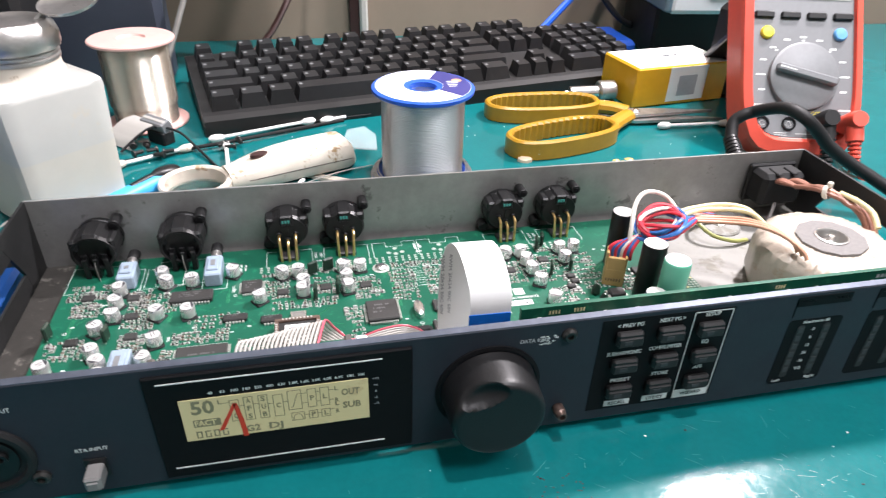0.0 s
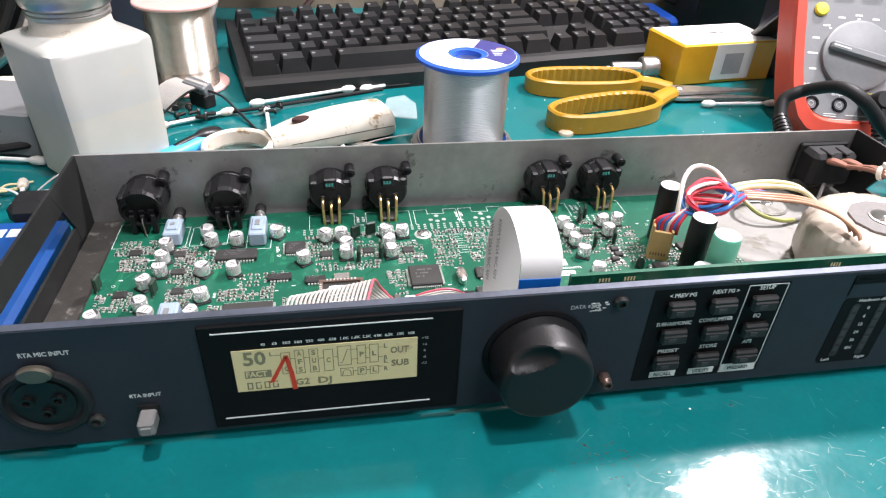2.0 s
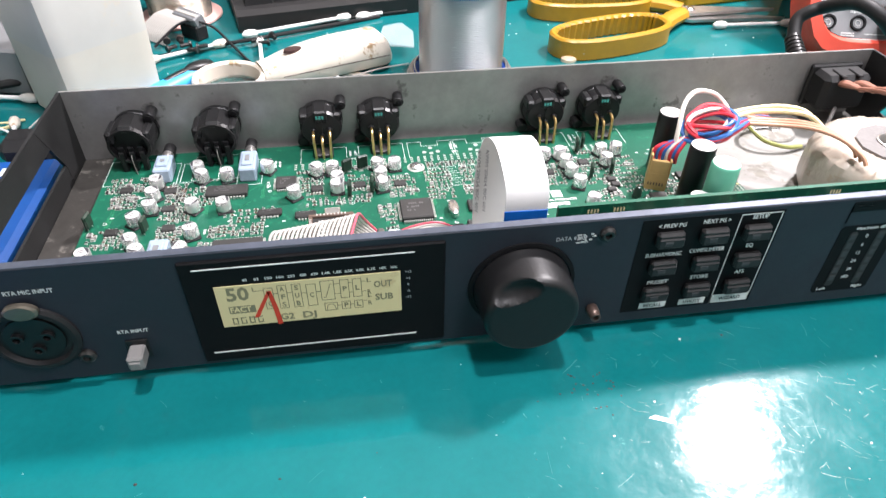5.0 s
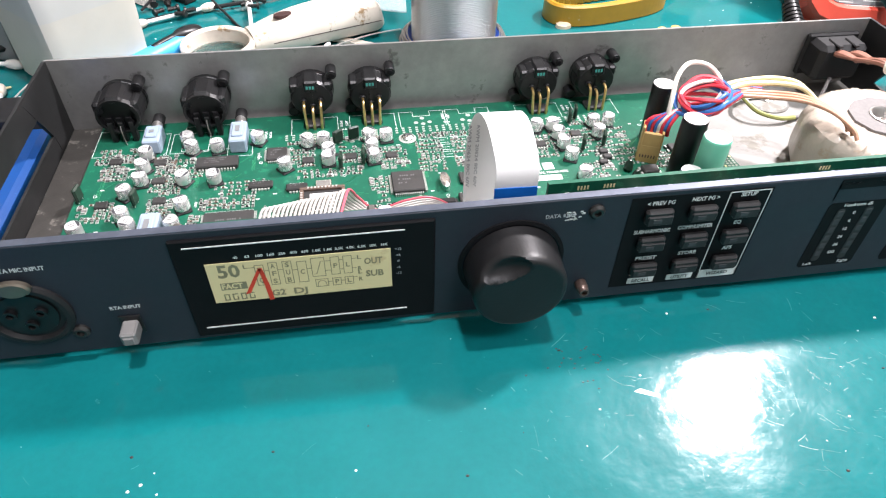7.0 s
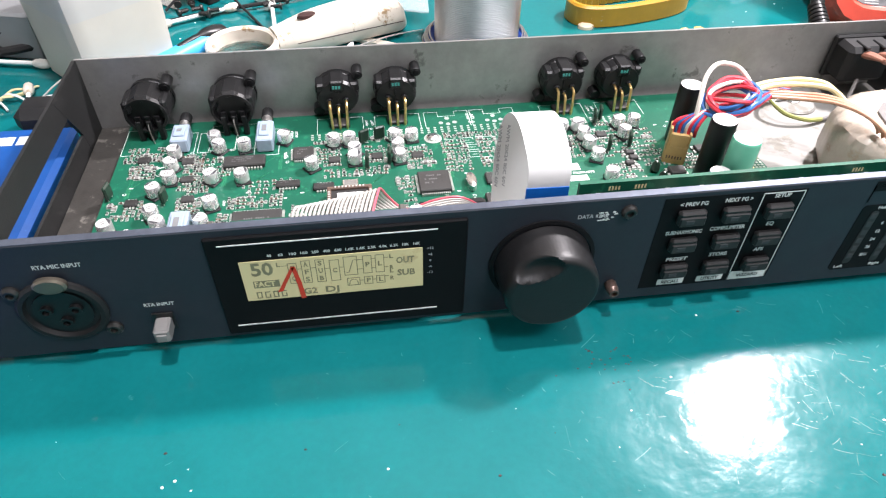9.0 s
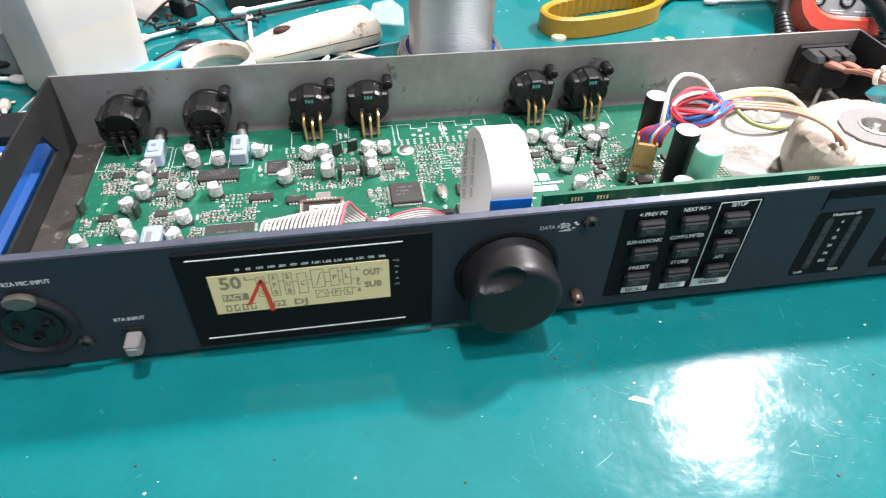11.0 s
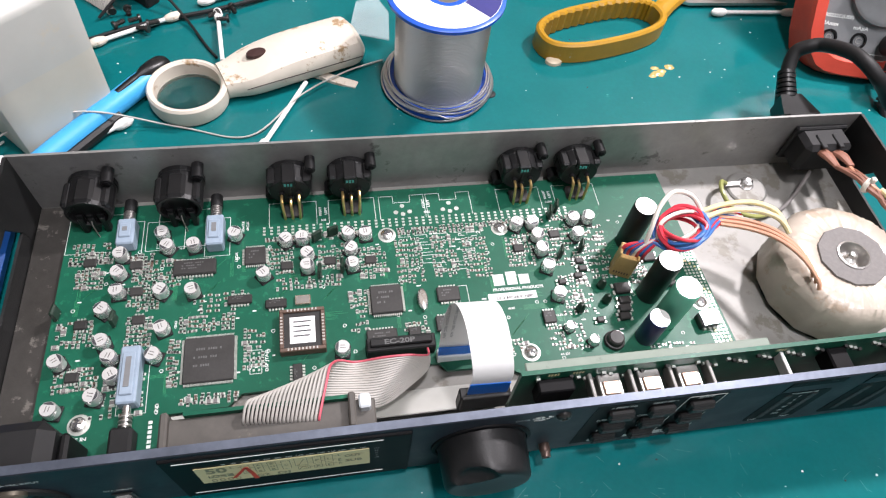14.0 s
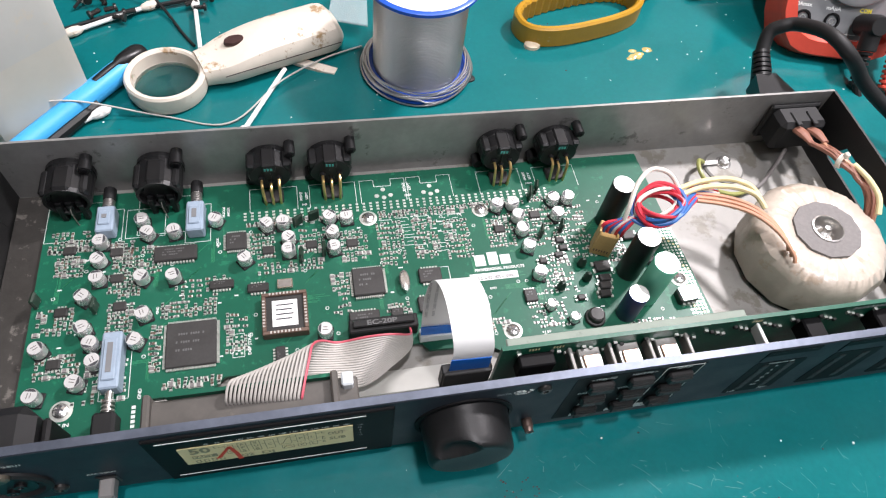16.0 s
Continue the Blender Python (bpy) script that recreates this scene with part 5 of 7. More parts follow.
for k in range(20):
    u = k / 19
    b = Build()
    ps = curve_points([Vector(p).lerp(Vector(q), u) for p, q in zip(RIB_NEAR, RIB_MARKED)], 6)
    b.sweep(ps, 0.00046, M_REDRIB if k == 19 else M_GREYRIB, 6)
    part("ribbon_wire", b, rib, "pink marked edge wire" if k == 19 else "grey ribbon wire")
b = Build()
b.box(0.0135, 0.0408, 0.0108, 0.0140, 0.0290, 0.0345, M_GREYFOAM, 0.0006)
part("ribbon_plug", b, rib, "grey ribbon plug")

# printed legends, pads and the many tiny parts of the board
b = Build()
random.seed(7)
TINY = []


def cluster(x0, x1, y0, y1, nx, ny, drop=0.15):
    nx, ny = nx + 2, ny + 1
    for i in range(nx):
        for j in range(ny):
            if random.random() > drop:
                x = x0 + (x1 - x0) * (i + 0.5 + random.uniform(-0.15, 0.15)) / nx
                y = y0 + (y1 - y0) * (j + 0.5 + random.uniform(-0.15, 0.15)) / ny
                TINY.append((x, y, random.random() < 0.5, random.random()))


for q in ((-0.062, -0.046, 0.098, 0.109, 6, 4), (-0.058, -0.047, 0.086, 0.096, 5, 4), (-0.036, -0.028, 0.088, 0.102, 4, 7), (-0.030, -0.016, 0.084, 0.098, 4, 6), (-0.062, -0.048, 0.060, 0.072, 5, 5), (-0.060, -0.044, 0.042, 0.052, 6, 4), (-0.037, -0.024, 0.074, 0.088, 5, 6), (-0.036, -0.026, 0.058, 0.072, 4, 6), (-0.016, 0.006, 0.062, 0.070, 10, 3), (0.009, 0.018, 0.044, 0.062, 3, 6), (-0.019, -0.015, 0.040, 0.060, 2, 8), (0.018, 0.030, 0.086, 0.100, 4, 5), (0.040, 0.052, 0.086, 0.100, 4, 4), (0.058, 0.070, 0.080, 0.097, 5, 5), (0.074, 0.086, 0.076, 0.100, 4, 8), (0.090, 0.102, 0.078, 0.100, 4, 8), (0.104, 0.116, 0.076, 0.098, 4, 7), (0.124, 0.137, 0.080, 0.098, 4, 7), (0.143, 0.160, 0.078, 0.100, 6, 7), (0.134, 0.150, 0.038, 0.050, 5, 4), (0.142, 0.158, 0.054, 0.074, 5, 7), (0.074, 0.084, 0.046, 0.058, 4, 4), (0.098, 0.108, 0.048, 0.060, 3, 4), (0.176, 0.186, 0.066, 0.078, 4, 4), (0.176, 0.196, 0.030, 0.037, 6, 2), (-0.014, 0.008, 0.032, 0.036, 7, 2), (-0.012, 0.010, 0.070, 0.080, 5, 3), (0.052, 0.060, 0.055, 0.075, 2, 6), (0.018, 0.062, 0.103, 0.1055, 22, 1), (-0.062, -0.034, 0.0980, 0.1005, 12, 1), (0.118, 0.172, 0.1035, 0.1060, 24, 1), (0.076, 0.118, 0.1015, 0.1055, 18, 2), (-0.046, -0.026, 0.030, 0.048, 4, 6), (0.110, 0.124, 0.040, 0.046, 5, 2), (0.160, 0.172, 0.070, 0.100, 4, 8), (0.022, 0.050, 0.078, 0.084, 9, 2)):
    cluster(*q)
solid, pads = Build(), Build()
for x, y, turn, kind in TINY:
    l, w = (0.00080, 0.00045) if kind < 0.93 else (0.0012, 0.0008)
    if turn:
        l, w = w, l
    h = 0.0005 if kind < 0.93 else 0.0009
    pads.box(x - l * 1.25, x + l * 1.25, y - w * 1.25, y + w * 1.25, Z, Z + 0.00008, M_COPPER)
    solid.box(x - l, x + l, y - w, y + w, Z, Z + h * 0.9, M_COPPER)
    s = 0.55
    solid.box(x - l * (1 if turn else s) * 1.02, x + l * (1 if turn else s) * 1.02, y - w * (s if turn else 1) * 1.02, y + w * (s if turn else 1) * 1.02, Z, Z + h, (M_IC, M_BROWNIC, M_IC, M_GREYFOAM)[int(kind * 3.99)] if kind < 0.93 else M_GREYFOAM)
tagged(part("surface_mount_parts", solid, pcb, "many tiny surface-mount parts"), kind="stuff")
for k in range(46):
    for j in range(3):
        pads.box(0.0170 + 0.0031 * k, 0.0182 + 0.0031 * k, 0.1068 + 0.0017 * j, 0.1078 + 0.0017 * j, Z, Z + 0.00008, M_COPPER)
for i in range(5):
    for j in range(34):
        x = 0.2050 - 0.0000 * j + i * 0.0017 - 0.00012 * (j - 17) * 0.4
        y = 0.0300 + 0.0017 * j
        pads.box(x - 0.0005, x + 0.0005, y - 0.0005, y + 0.0005, Z, Z + 0.00008, M_WYEL if (i + j) % 7 == 0 else M_COPPER)
for x0 in (0.0800, 0.1020):
    for dx, dy in ((0, 0.0035), (-0.0032, 0), (0.0, -0.0012), (0.0032, 0)):
        pads.spin([(0.0011, 0), (0.0011, 0.0001), (0, 0.0001)], M_COPPER, (x0 + dx, 0.1145 + dy, Z), 12)
tagged(part("solder_pads", pads, pcb, "rows of tinned solder pads"), kind="stuff")

ink = Build()


def line(x0, y0, x1, y1, w=0.00022, m=M_WHITEINK):
    d = math.degrees(math.atan2(y1 - y0, x1 - x0))
    n = math.hypot(x1 - x0, y1 - y0)
    ink.box(-w / 2, n + w / 2, -w / 2, w / 2, 0, 0.00005, m, t=Matrix.Translation((x0, y0, Z)) @ pose(0, 0, 0, 0, 0, d))


def frame_line(x0, x1, y0, y1):
    line(x0, y0, x1, y0), line(x1, y0, x1, y1), line(x1, y1, x0, y1), line(x0, y1, x0, y0)


for x, w in ((-0.0520, 0.0122), (-0.0158, 0.0115)):
    frame_line(x - w, x + w, 0.1040, 0.1235)
for x in (0.0303, 0.0568, 0.0800, 0.1020, 0.1361, 0.1641):
    line(x - 0.0105, 0.1110, x - 0.0105, 0.1240), line(x + 0.0105, 0.1110, x + 0.0105, 0.1240), line(x - 0.0105, 0.1240, x - 0.004, 0.1240), line(x + 0.0105, 0.1240, x + 0.004, 0.1240)
for x in (0.0800, 0.1020):
    line(x - 0.004, 0.1240, x - 0.004, 0.1200), line(x - 0.004, 0.1200, x + 0.004, 0.1200), line(x + 0.004, 0.1200, x + 0.004, 0.1240)
for x, y in ((0.0790, 0.0985), (0.0865, 0.0990), (0.0880, 0.0935), (0.0885, 0.0880), (0.0960, 0.0990), (0.1050, 0.0990), (0.1110, 0.0985), (0.1060, 0.0935), (0.1070, 0.0885), (0.0930, 0.0835), (0.1020, 0.0835)):
    line(x - 0.0028, y - 0.0020, x + 0.0028, y - 0.0020), line(x - 0.0028, y + 0.0020, x + 0.0028, y + 0.0020)
    line(x - 0.0028, y - 0.0020, x - 0.0028, y - 0.0005), line(x + 0.0028, y + 0.0005, x + 0.0028, y + 0.0020), line(x - 0.0012, y, x + 0.0012, y)
frame_line(-0.0440, -0.0335, 0.1010, 0.1190), frame_line(-0.0075, 0.0030, 0.0980, 0.1180), frame_line(-0.0360, -0.0255, 0.0310, 0.0585)
frame_line(0.0120, 0.0165, 0.0420, 0.0520), frame_line(0.0990, 0.1030, 0.0640, 0.0730), frame_line(0.1120, 0.1170, 0.0480, 0.0570), frame_line(-0.0320, -0.0160, 0.1030, 0.1180)
for i in range(2):
    for j in range(5):
        ink.box(0.0130 + 0.0020 * i, 0.0139 + 0.0020 * i, 0.0430 + 0.0018 * j, 0.0439 + 0.0018 * j, Z, Z + 0.00006, M_COPPER)
        ink.box(0.1130 + 0.0020 * i, 0.1139 + 0.0020 * i, 0.0488 + 0.0017 * j, 0.0497 + 0.0017 * j, Z, Z + 0.00006, M_COPPER)
for wd, x, y, s, w, rz in (("PROFESSIONAL PRODUCTS", 0.1255, 0.0693, 0.0019, 0.0225, 0), ("RIGHT", 0.0425, 0.1180, 0.0016, 0.0050, 90), ("LEFT", 0.0450, 0.1180, 0.0016, 0.0042, 90), ("HI", 0.0438, 0.1130, 0.0016, 0.0020, 0), ("RIGHT", 0.0900, 0.1185, 0.0016, 0.0050, 90), ("LEFT", 0.0924, 0.1185, 0.0016, 0.0042, 90), ("MID", 0.0912, 0.1135, 0.0016, 0.0030, 0), ("RIGHT", 0.1490, 0.1190, 0.0016, 0.0050, 90), ("LEFT", 0.1514, 0.1190, 0.0016, 0.0042, 90), ("LOW", 0.1502, 0.1145, 0.0016, 0.0034, 0), ("GND", 0.1205, 0.0598, 0.0014, 0.0030, 0), ("GND", 0.1490, 0.0625, 0.0014, 0.0032, 0), ("MECCA", 0.1492, 0.0606, 0.0014, 0.0044, 0), ("+1.8V", 0.1385, 0.0365, 0.0016, 0.0040, 0), ("+3.3V", 0.1405, 0.0545, 0.0014, 0.0036, 0), ("DSP JTAG", 0.0185, 0.0470, 0.0016, 0.0090, 90), ("GND", -0.0215, 0.0320, 0.0018, 0.0042, 90), ("I2C IN", -0.0480, 0.0235, 0.0018, 0.0060, 0), ("GND", -0.0170, 0.0665, 0.0014, 0.0034, 90), ("LRCLK", 0.0060, 0.0965, 0.0014, 0.0048, 90), ("256CLK", 0.0085, 0.1125, 0.0014, 0.0060, 90), ("64CLK", 0.0105, 0.1125, 0.0014, 0.0050, 90)):
    ink.text(wd, s, flat(x, y, rz), M_WHITEINK, w)
# the maker's mark as plain blocks
for x0, x1, h in ((0.1152, 0.1200, 0.0056), (0.1212, 0.1258, 0.0066), (0.1268, 0.1314, 0.0048)):
    ink.box(x0, x1, 0.0714, 0.0714 + h, Z, Z + 0.00009, M_WHITEINK, 0.00002)
for k in range(11):
    ink.box(-0.0240, -0.0226, 0.0085 + 0.0018 * k, 0.0097 + 0.0018 * k, Z, Z + 0.00006, M_WHITEINK)
random.seed(19)
for k in range(150):
    x, y = random.uniform(-0.062, 0.20), random.uniform(0.034, 0.104)
    if random.random() < 0.5:
        ink.box(x, x + random.uniform(0.001, 0.0022), y, y + 0.0006, Z, Z + 0.00004, M_WHITEINK)
    else:
        ink.spin([(0.0008, 0.00005), (0.00055, 0.00005)], M_WHITEINK, (x, y, Z), 12, caps=False)
for k in range(60):
    x, y = random.uniform(-0.060, 0.19), random.uniform(0.036, 0.104)
    n, g = random.randint(2, 5), random.choice((0, 45, 90))
    for j in range(n):
        ink.box(0, random.uniform(0.006, 0.014), -0.00008, 0.00008, 0, 0.00003, mat("copper_track", (0.022, 0.19, 0.085), 0.35) if "copper_track" not in bpy.data.materials else bpy.data.materials["copper_track"], t=Matrix.Translation((x + 0.0004 * j * (g > 0), y + 0.0005 * j * (g < 90), Z)) @ pose(0, 0, 0, 0, 0, g))
tagged(part("board_printing", ink, pcb, "white printed legends on the board"), kind="stuff")
b = Build()
b.box(0.1115, 0.1330, 0.0640, 0.0675, Z, Z + 0.0001, M_PAPER)
random.seed(3)
for k in range(34):
    b.box(0.1145 + 0.0005 * k, 0.1145 + 0.0005 * k + random.uniform(0.0001, 0.0004), 0.0644, 0.0659, Z + 0.0001, Z + 0.00013, M_DARKINK)
part("barcode_label", b, pcb, "white bar code label")
# ---- things on the bench ----
# solder reel
reel = thing("solder_reel", "solder wire reel with bright blue flanges", "solder reel", pose(0.1100, 0.2065, 0))
for z, r, nm in ((0.0, 0.0300, "lower_flange"), (0.0535, 0.0292, "upper_flange")):
    b = Build()
    b.spin([(0.0088, z), (r - 0.001, z), (r, z + 0.0008), (r, z + 0.0024), (r - 0.0012, z + 0.0030), (0.0100, z + 0.0030), (0.0088, z + 0.0024)], M_BLUEPL, seg=56, hole=True)
    part(nm, b, reel, "royal blue plastic flange")
b = Build()
b.spin([(0.0090, 0.001), (0.0090, 0.0560), (0.0078, 0.0560), (0.0078, 0.001)], M_BLUEPL, seg=36, hole=True)
b.spin([(0.0079, 0.0480), (0.006, 0.0460), (0, 0.0455)], M_BLUEPL, seg=24, caps=False)
part("hub", b, reel, "blue hub tube")
b = Build()
prof = []
for k in range(50):
    z, r0 = 0.0035 + k * 0.0010, 0.0238
    prof += [(r0, z), (r0 + 0.00020, z + 0.00025), (r0 + 0.00028, z + 0.0005), (r0 + 0.00020, z + 0.00075)]
b.spin(prof, M_SOLDER, seg=64)
part("wound_solder", b, reel, "close-wound silvery solder wire")
b = Build()
b.spin([(0.0272, 0.05655), (0.0272, 0.0567), (0.0112, 0.0567), (0.0112, 0.05655)], M_PAPER, seg=48, hole=True)
part("paper_label", b, reel, "white round paper label")
b = Build()
b.plate([(0.0270 * math.cos(a), 0.0270 * math.sin(a)) for a in [-0.85 + 1.95 * k / 14 for k in range(15)]] + [(0.0114 * math.cos(a), 0.0114 * math.sin(a)) for a in [1.10 - 1.95 * k / 10 for k in range(11)]], 0.0567, 0.05678, M_NAVYLBL)
for k in range(4):
    b.box(0.0140, 0.0215 - 0.001 * k, 0.0040 - 0.0028 * k, 0.0050 - 0.0028 * k, 0.0568, 0.05683, M_WHITEINK)
b.spin([(0.0030, 0.0568), (0, 0.05685)], M_WPINK, (0.0205, 0.0060, 0), 14)
part("label_print", b, reel, "navy printed patch with small marks")
for k in range(7):
    b = Build()
    pts = [((0.0268 + 0.0007 * k + 0.0006 * math.sin(2 * a + k)) * math.cos(a), (0.0268 + 0.0007 * k + 0.0006 * math.sin(3 * a + k)) * math.sin(a), 0.0065 - 0.0008 * k + 0.0008 * math.sin(3 * a + 1.7 * k)) for a in [2 * math.pi * j / 60 for j in range(60)]]
    b.sweep([(x, y, max(z, 0.0038 if math.hypot(x, y) < 0.0303 else 0.0006)) for x, y, z in pts], 0.0005, M_SOLDER, 6, True)
    part("loose_turn", b, reel, "loose turn of solder wire")

# copper wire reel
reel2 = thing("wire_reel", "wire reel with faded pink flanges", "wire reel", pose(-0.0640, 0.3200, 0))
for z in (0.0, 0.0560):
    b = Build()
    b.spin([(0.0, z), (0.0262, z), (0.0270, z + 0.0006), (0.0270, z + 0.0018), (0.0262, z + 0.0024), (0.009, z + 0.0024), (0.008, z + 0.0010), (0, z + 0.0010)], M_PINK, seg=48)
    part("flange", b, reel2, "faded pink plastic flange")
b = Build()
prof = []
for k in range(88):
    z, r0 = 0.0022 + k * 0.0006, 0.0204 + 0.0012 * (k > 20)
    prof += [(r0, z), (r0 + 0.00018, z + 0.00014), (r0 + 0.00024, z + 0.0003), (r0 + 0.00018, z + 0.00046)]
b.spin(prof, M_COPPERW, seg=56)
part("wound_wire", b, reel2, "smooth pale copper winding")

# dispenser bottle
bottle = thing("dispenser_bottle", "cloudy white square bottle with a dented metal cap", "bottle", pose(-0.0875, 0.1965, 0, 0, 0, 43))
bottle.scale = (1, 1, 0.94)
b = Build()
H = 0.0248
for pr, m in (([(H * 0.90, 0.0), (H * 0.965, 0.002), (H * 1.00, 0.042), (H * 1.042, 0.0730), (H * 1.03, 0.0752), (H * 0.985, 0.0766), (H * 0.88, 0.0776), (0.0195, 0.0800)], M_HDPE),):
    seg, v, f = 64, [], []
    for r, z in pr:
        pw = 15.0 if z < 0.0765 else 9.0 if z < 0.0777 else 3.2 if z < 0.08 else 2.0
        for k in range(seg):
            a = 2 * math.pi * k / seg
            ca, sa = math.cos(a), math.sin(a)
            q = r / (abs(ca) ** pw + abs(sa) ** pw) ** (1 / pw)
            v.append((q * ca, q * sa, z))
    for i in range(len(pr) - 1):
        for k in range(seg):
            f.append((i * seg + k, i * seg + (k + 1) % seg, (i + 1) * seg + (k + 1) % seg, (i + 1) * seg + k))
    f.append(tuple(range(seg - 1, -1, -1)))
    low = len(pr) and seg * 2
    b.add(v, f[:low] + [f[-1]], M_HDPEWET, True)
    b.add(v, f[low:-1], m, True)
part("body", b, bottle, "cloudy polythene square body")
b = Build()
b.spin([(0.0195, 0.0796), (0.0184, 0.0815), (0.0180, 0.0850), (0.0176, 0.088)], M_IVORY, seg=40)
part("neck", b, bottle, "yellowed neck")
b = Build()
b.spin([(0.0178, 0.0862), (0.0186, 0.0868), (0.0186, 0.0882), (0.0178, 0.0888), (0.0186, 0.0894), (0.0186, 0.0906), (0.0180, 0.0912), (0.0196, 0.0922), (0.0203, 0.0945), (0.0203, 0.0990), (0.0192, 0.1030), (0.0168, 0.1052), (0.0140, 0.1056), (0.0130, 0.1050), (0, 0.1045)], M_DENTED, seg=44)
cap = part("cap", b, bottle, "dented dull metal pump cap")
b = Build()
b.spin([(0.0, 0.0), (0.0120, 0.0), (0.0134, 0.0008), (0.0137, 0.0022), (0.0130, 0.0018), (0.0115, 0.0010), (0, 0.0008)], M_DENTED, seg=36, t=pose(0.0235, -0.014, 0.1105, 6, -15, 0))
b.sweep([(0.010, -0.006, 0.104), (0.0125, -0.0075, 0.1065), (0.0145, -0.009, 0.1085)], 0.0012, M_DENTED, 6)
part("lid", b, cap, "open round metal lid")

# keyboard
KB = pose(-0.0225, 0.2850, 0, 0, 0, 11.5)
kb = thing("keyboard", "worn black computer keyboard", "keyboard", KB)
S = 0.0158
KL, KD = 0.372, 0.118
b = Build()
b.plate([(0.0, 0.0), (KD, 0.0), (KD, 0.0220), (KD - 0.01, 0.0245), (0.006, 0.0125), (0.0, 0.0105)], 0, KL, M_KBODY, t=Matrix(((0, 0, 1, 0), (1, 0, 0, 0), (0, 1, 0, 0), (0, 0, 0, 1))))
part("shell", b, kb, "black plastic keyboard shell")
slope = math.atan2(0.012, KD - 0.016)


def keycap_mesh(w):
    b = Build()
    h, g = 0.0095, 0.0007
    x0, x1, y0, y1 = g, w * S - g, g, S - g
    v = [(x0, y0, 0), (x1, y0, 0), (x1, y1, 0), (x0, y1, 0), (x0 + 0.0022, y0 + 0.0030, h), (x1 - 0.0022, y0 + 0.0030, h), (x1 - 0.0022, y1 - 0.0008, h), (x0 + 0.0022, y1 - 0.0008, h)]
    b.add(v, [(3, 2, 1, 0), (4, 5, 6, 7), (0, 1, 5, 4), (1, 2, 6, 5), (2, 3, 7, 6), (3, 0, 4, 7)], M_KEYS)
    b.box(x0 + 0.0032, x0 + 0.0056, y1 - 0.0060, y1 - 0.0036, h, h + 0.00005, M_DIAL)
    return b.mesh("key")


KEYM = {}
ROWS_KB = (
    [1.25, 1.25, 1.25, 5.6, 1.25, 1.25, 1.25, 1.5, -0.3, 1, 1, 1, -0.3, 2, 1, 1],
    [2.25, 1, 1, 1, 1, 1, 1, 1, 1, 1, 1, 2.75, -1.3, 1, -1.3, 1, 1, 1, 1],
    [1.75, 1, 1, 1, 1, 1, 1, 1, 1, 1, 1, 1, 2.25, -3.6, 1, 1, 1, 1],
    [1.5, 1, 1, 1, 1, 1, 1, 1, 1, 1, 1, 1, 1, 1.5, -0.3, 1, 1, 1, -0.3, 1, 1, 1, 1],
    [1, 1, 1, 1, 1, 1, 1, 1, 1, 1, 1, 1, 1, 2, -0.3, 1, 1, 1, -0.3, 1, 1, 1, 1],
    [1, -1, 1, 1, 1, 1, -0.5, 1, 1, 1, 1, -0.5, 1, 1, 1, 1, -0.3, 1, 1, 1],
)
for r, row in enumerate(ROWS_KB):
    x = 0.0060
    y = 0.0105 + r * S + (0.004 if r == 5 else 0)
    for w in row:
        if w < 0:
            x += -w * S
            continue
        if w not in KEYM:
            KEYM[w] = keycap_mesh(w)
        o = again("key", KEYM[w], kb, (x, y, 0.0125 + (y - 0.006) * math.tan(slope)))
        o.rotation_euler = (slope, 0, 0)
        x += w * S

# taped parcel
parcel = thing("parcel", "small parcel wrapped in yellow packing tape", "parcel", pose(0.2985, 0.2985, 0, 0, 0, 8))
b = Build()
b.box(-0.006, 0.0800, 0.0, 0.0480, 0, 0.0310, M_YTAPE, 0.0012)
part("body", b, parcel)
b = Build()
b.box(0.0240, 0.0590, -0.0003, 0.0, 0.0030, 0.0300, M_PAPER)
b.box(-0.0040, 0.0780, 0.0012, 0.0465, 0.0310, 0.0313, M_PAPER)
b.box(0.0330, 0.0410, 0.0240, 0.0270, 0.0313, 0.0314, M_DARKINK)
b.box(0.0430, 0.0470, 0.0240, 0.0270, 0.0313, 0.0314, M_DARKINK)
b.box(0.0170, 0.0250, 0.0080, 0.0100, 0.0313, 0.0314, M_GREYINK)
b.box(0.0330, 0.0500, -0.0004, -0.0003, 0.0070, 0.0230, M_GREYINK)
part("paper_label", b, parcel, "white paper labels with grey print")

# multimeter on its stand
meter = thing("multimeter", "red and dark grey digital multimeter leaning on its stand", "multimeter", pose(0.3609, 0.1923, 0.0030, 55, 0, -14))
W2, LN = 0.0395, 0.165
b = Build()
out = []
for k in range(48):
    a = 2 * math.pi * k / 48
    ca, sa = math.cos(a), math.sin(a)
    q = 1 / (abs(ca) ** 5 + abs(sa) ** 5) ** 0.2
    out.append((W2 * q * ca, LN / 2 + LN / 2 * q * sa))
inn = [(x * 0.84, LN / 2 + (y - LN / 2) * 0.86) for x, y in out]
b.plate(out, -0.022, 0.0, M_REDPL)
n = len(out)
b.add([(x, y, 0.0) for x, y in out] + [(x * 0.985, LN / 2 + (y - LN / 2) * 0.99, 0.004) for x, y in out] + [(x * 0.86, LN / 2 + (y - LN / 2) * 0.90, 0.0062) for x, y in out] + [(x, y, 0.0030) for x, y in inn], [(r * n + k, r * n + (k + 1) % n, (r + 1) * n + (k + 1) % n, (r + 1) * n + k) for r in range(3) for k in range(n)], M_REDPL, True)
part("holster", b, meter, "coral red rubber holster")
b = Build()
b.plate(inn, 0.0, 0.0036, M_METER)
face = part("face", b, meter, "dark grey face with white legends")
b = Build()
DCY = 0.0520
b.spin([(0.0228, 0.0036), (0.0225, 0.0066), (0.0206, 0.0074), (0.0, 0.0074)], M_DIAL, (0, DCY, 0), 44)
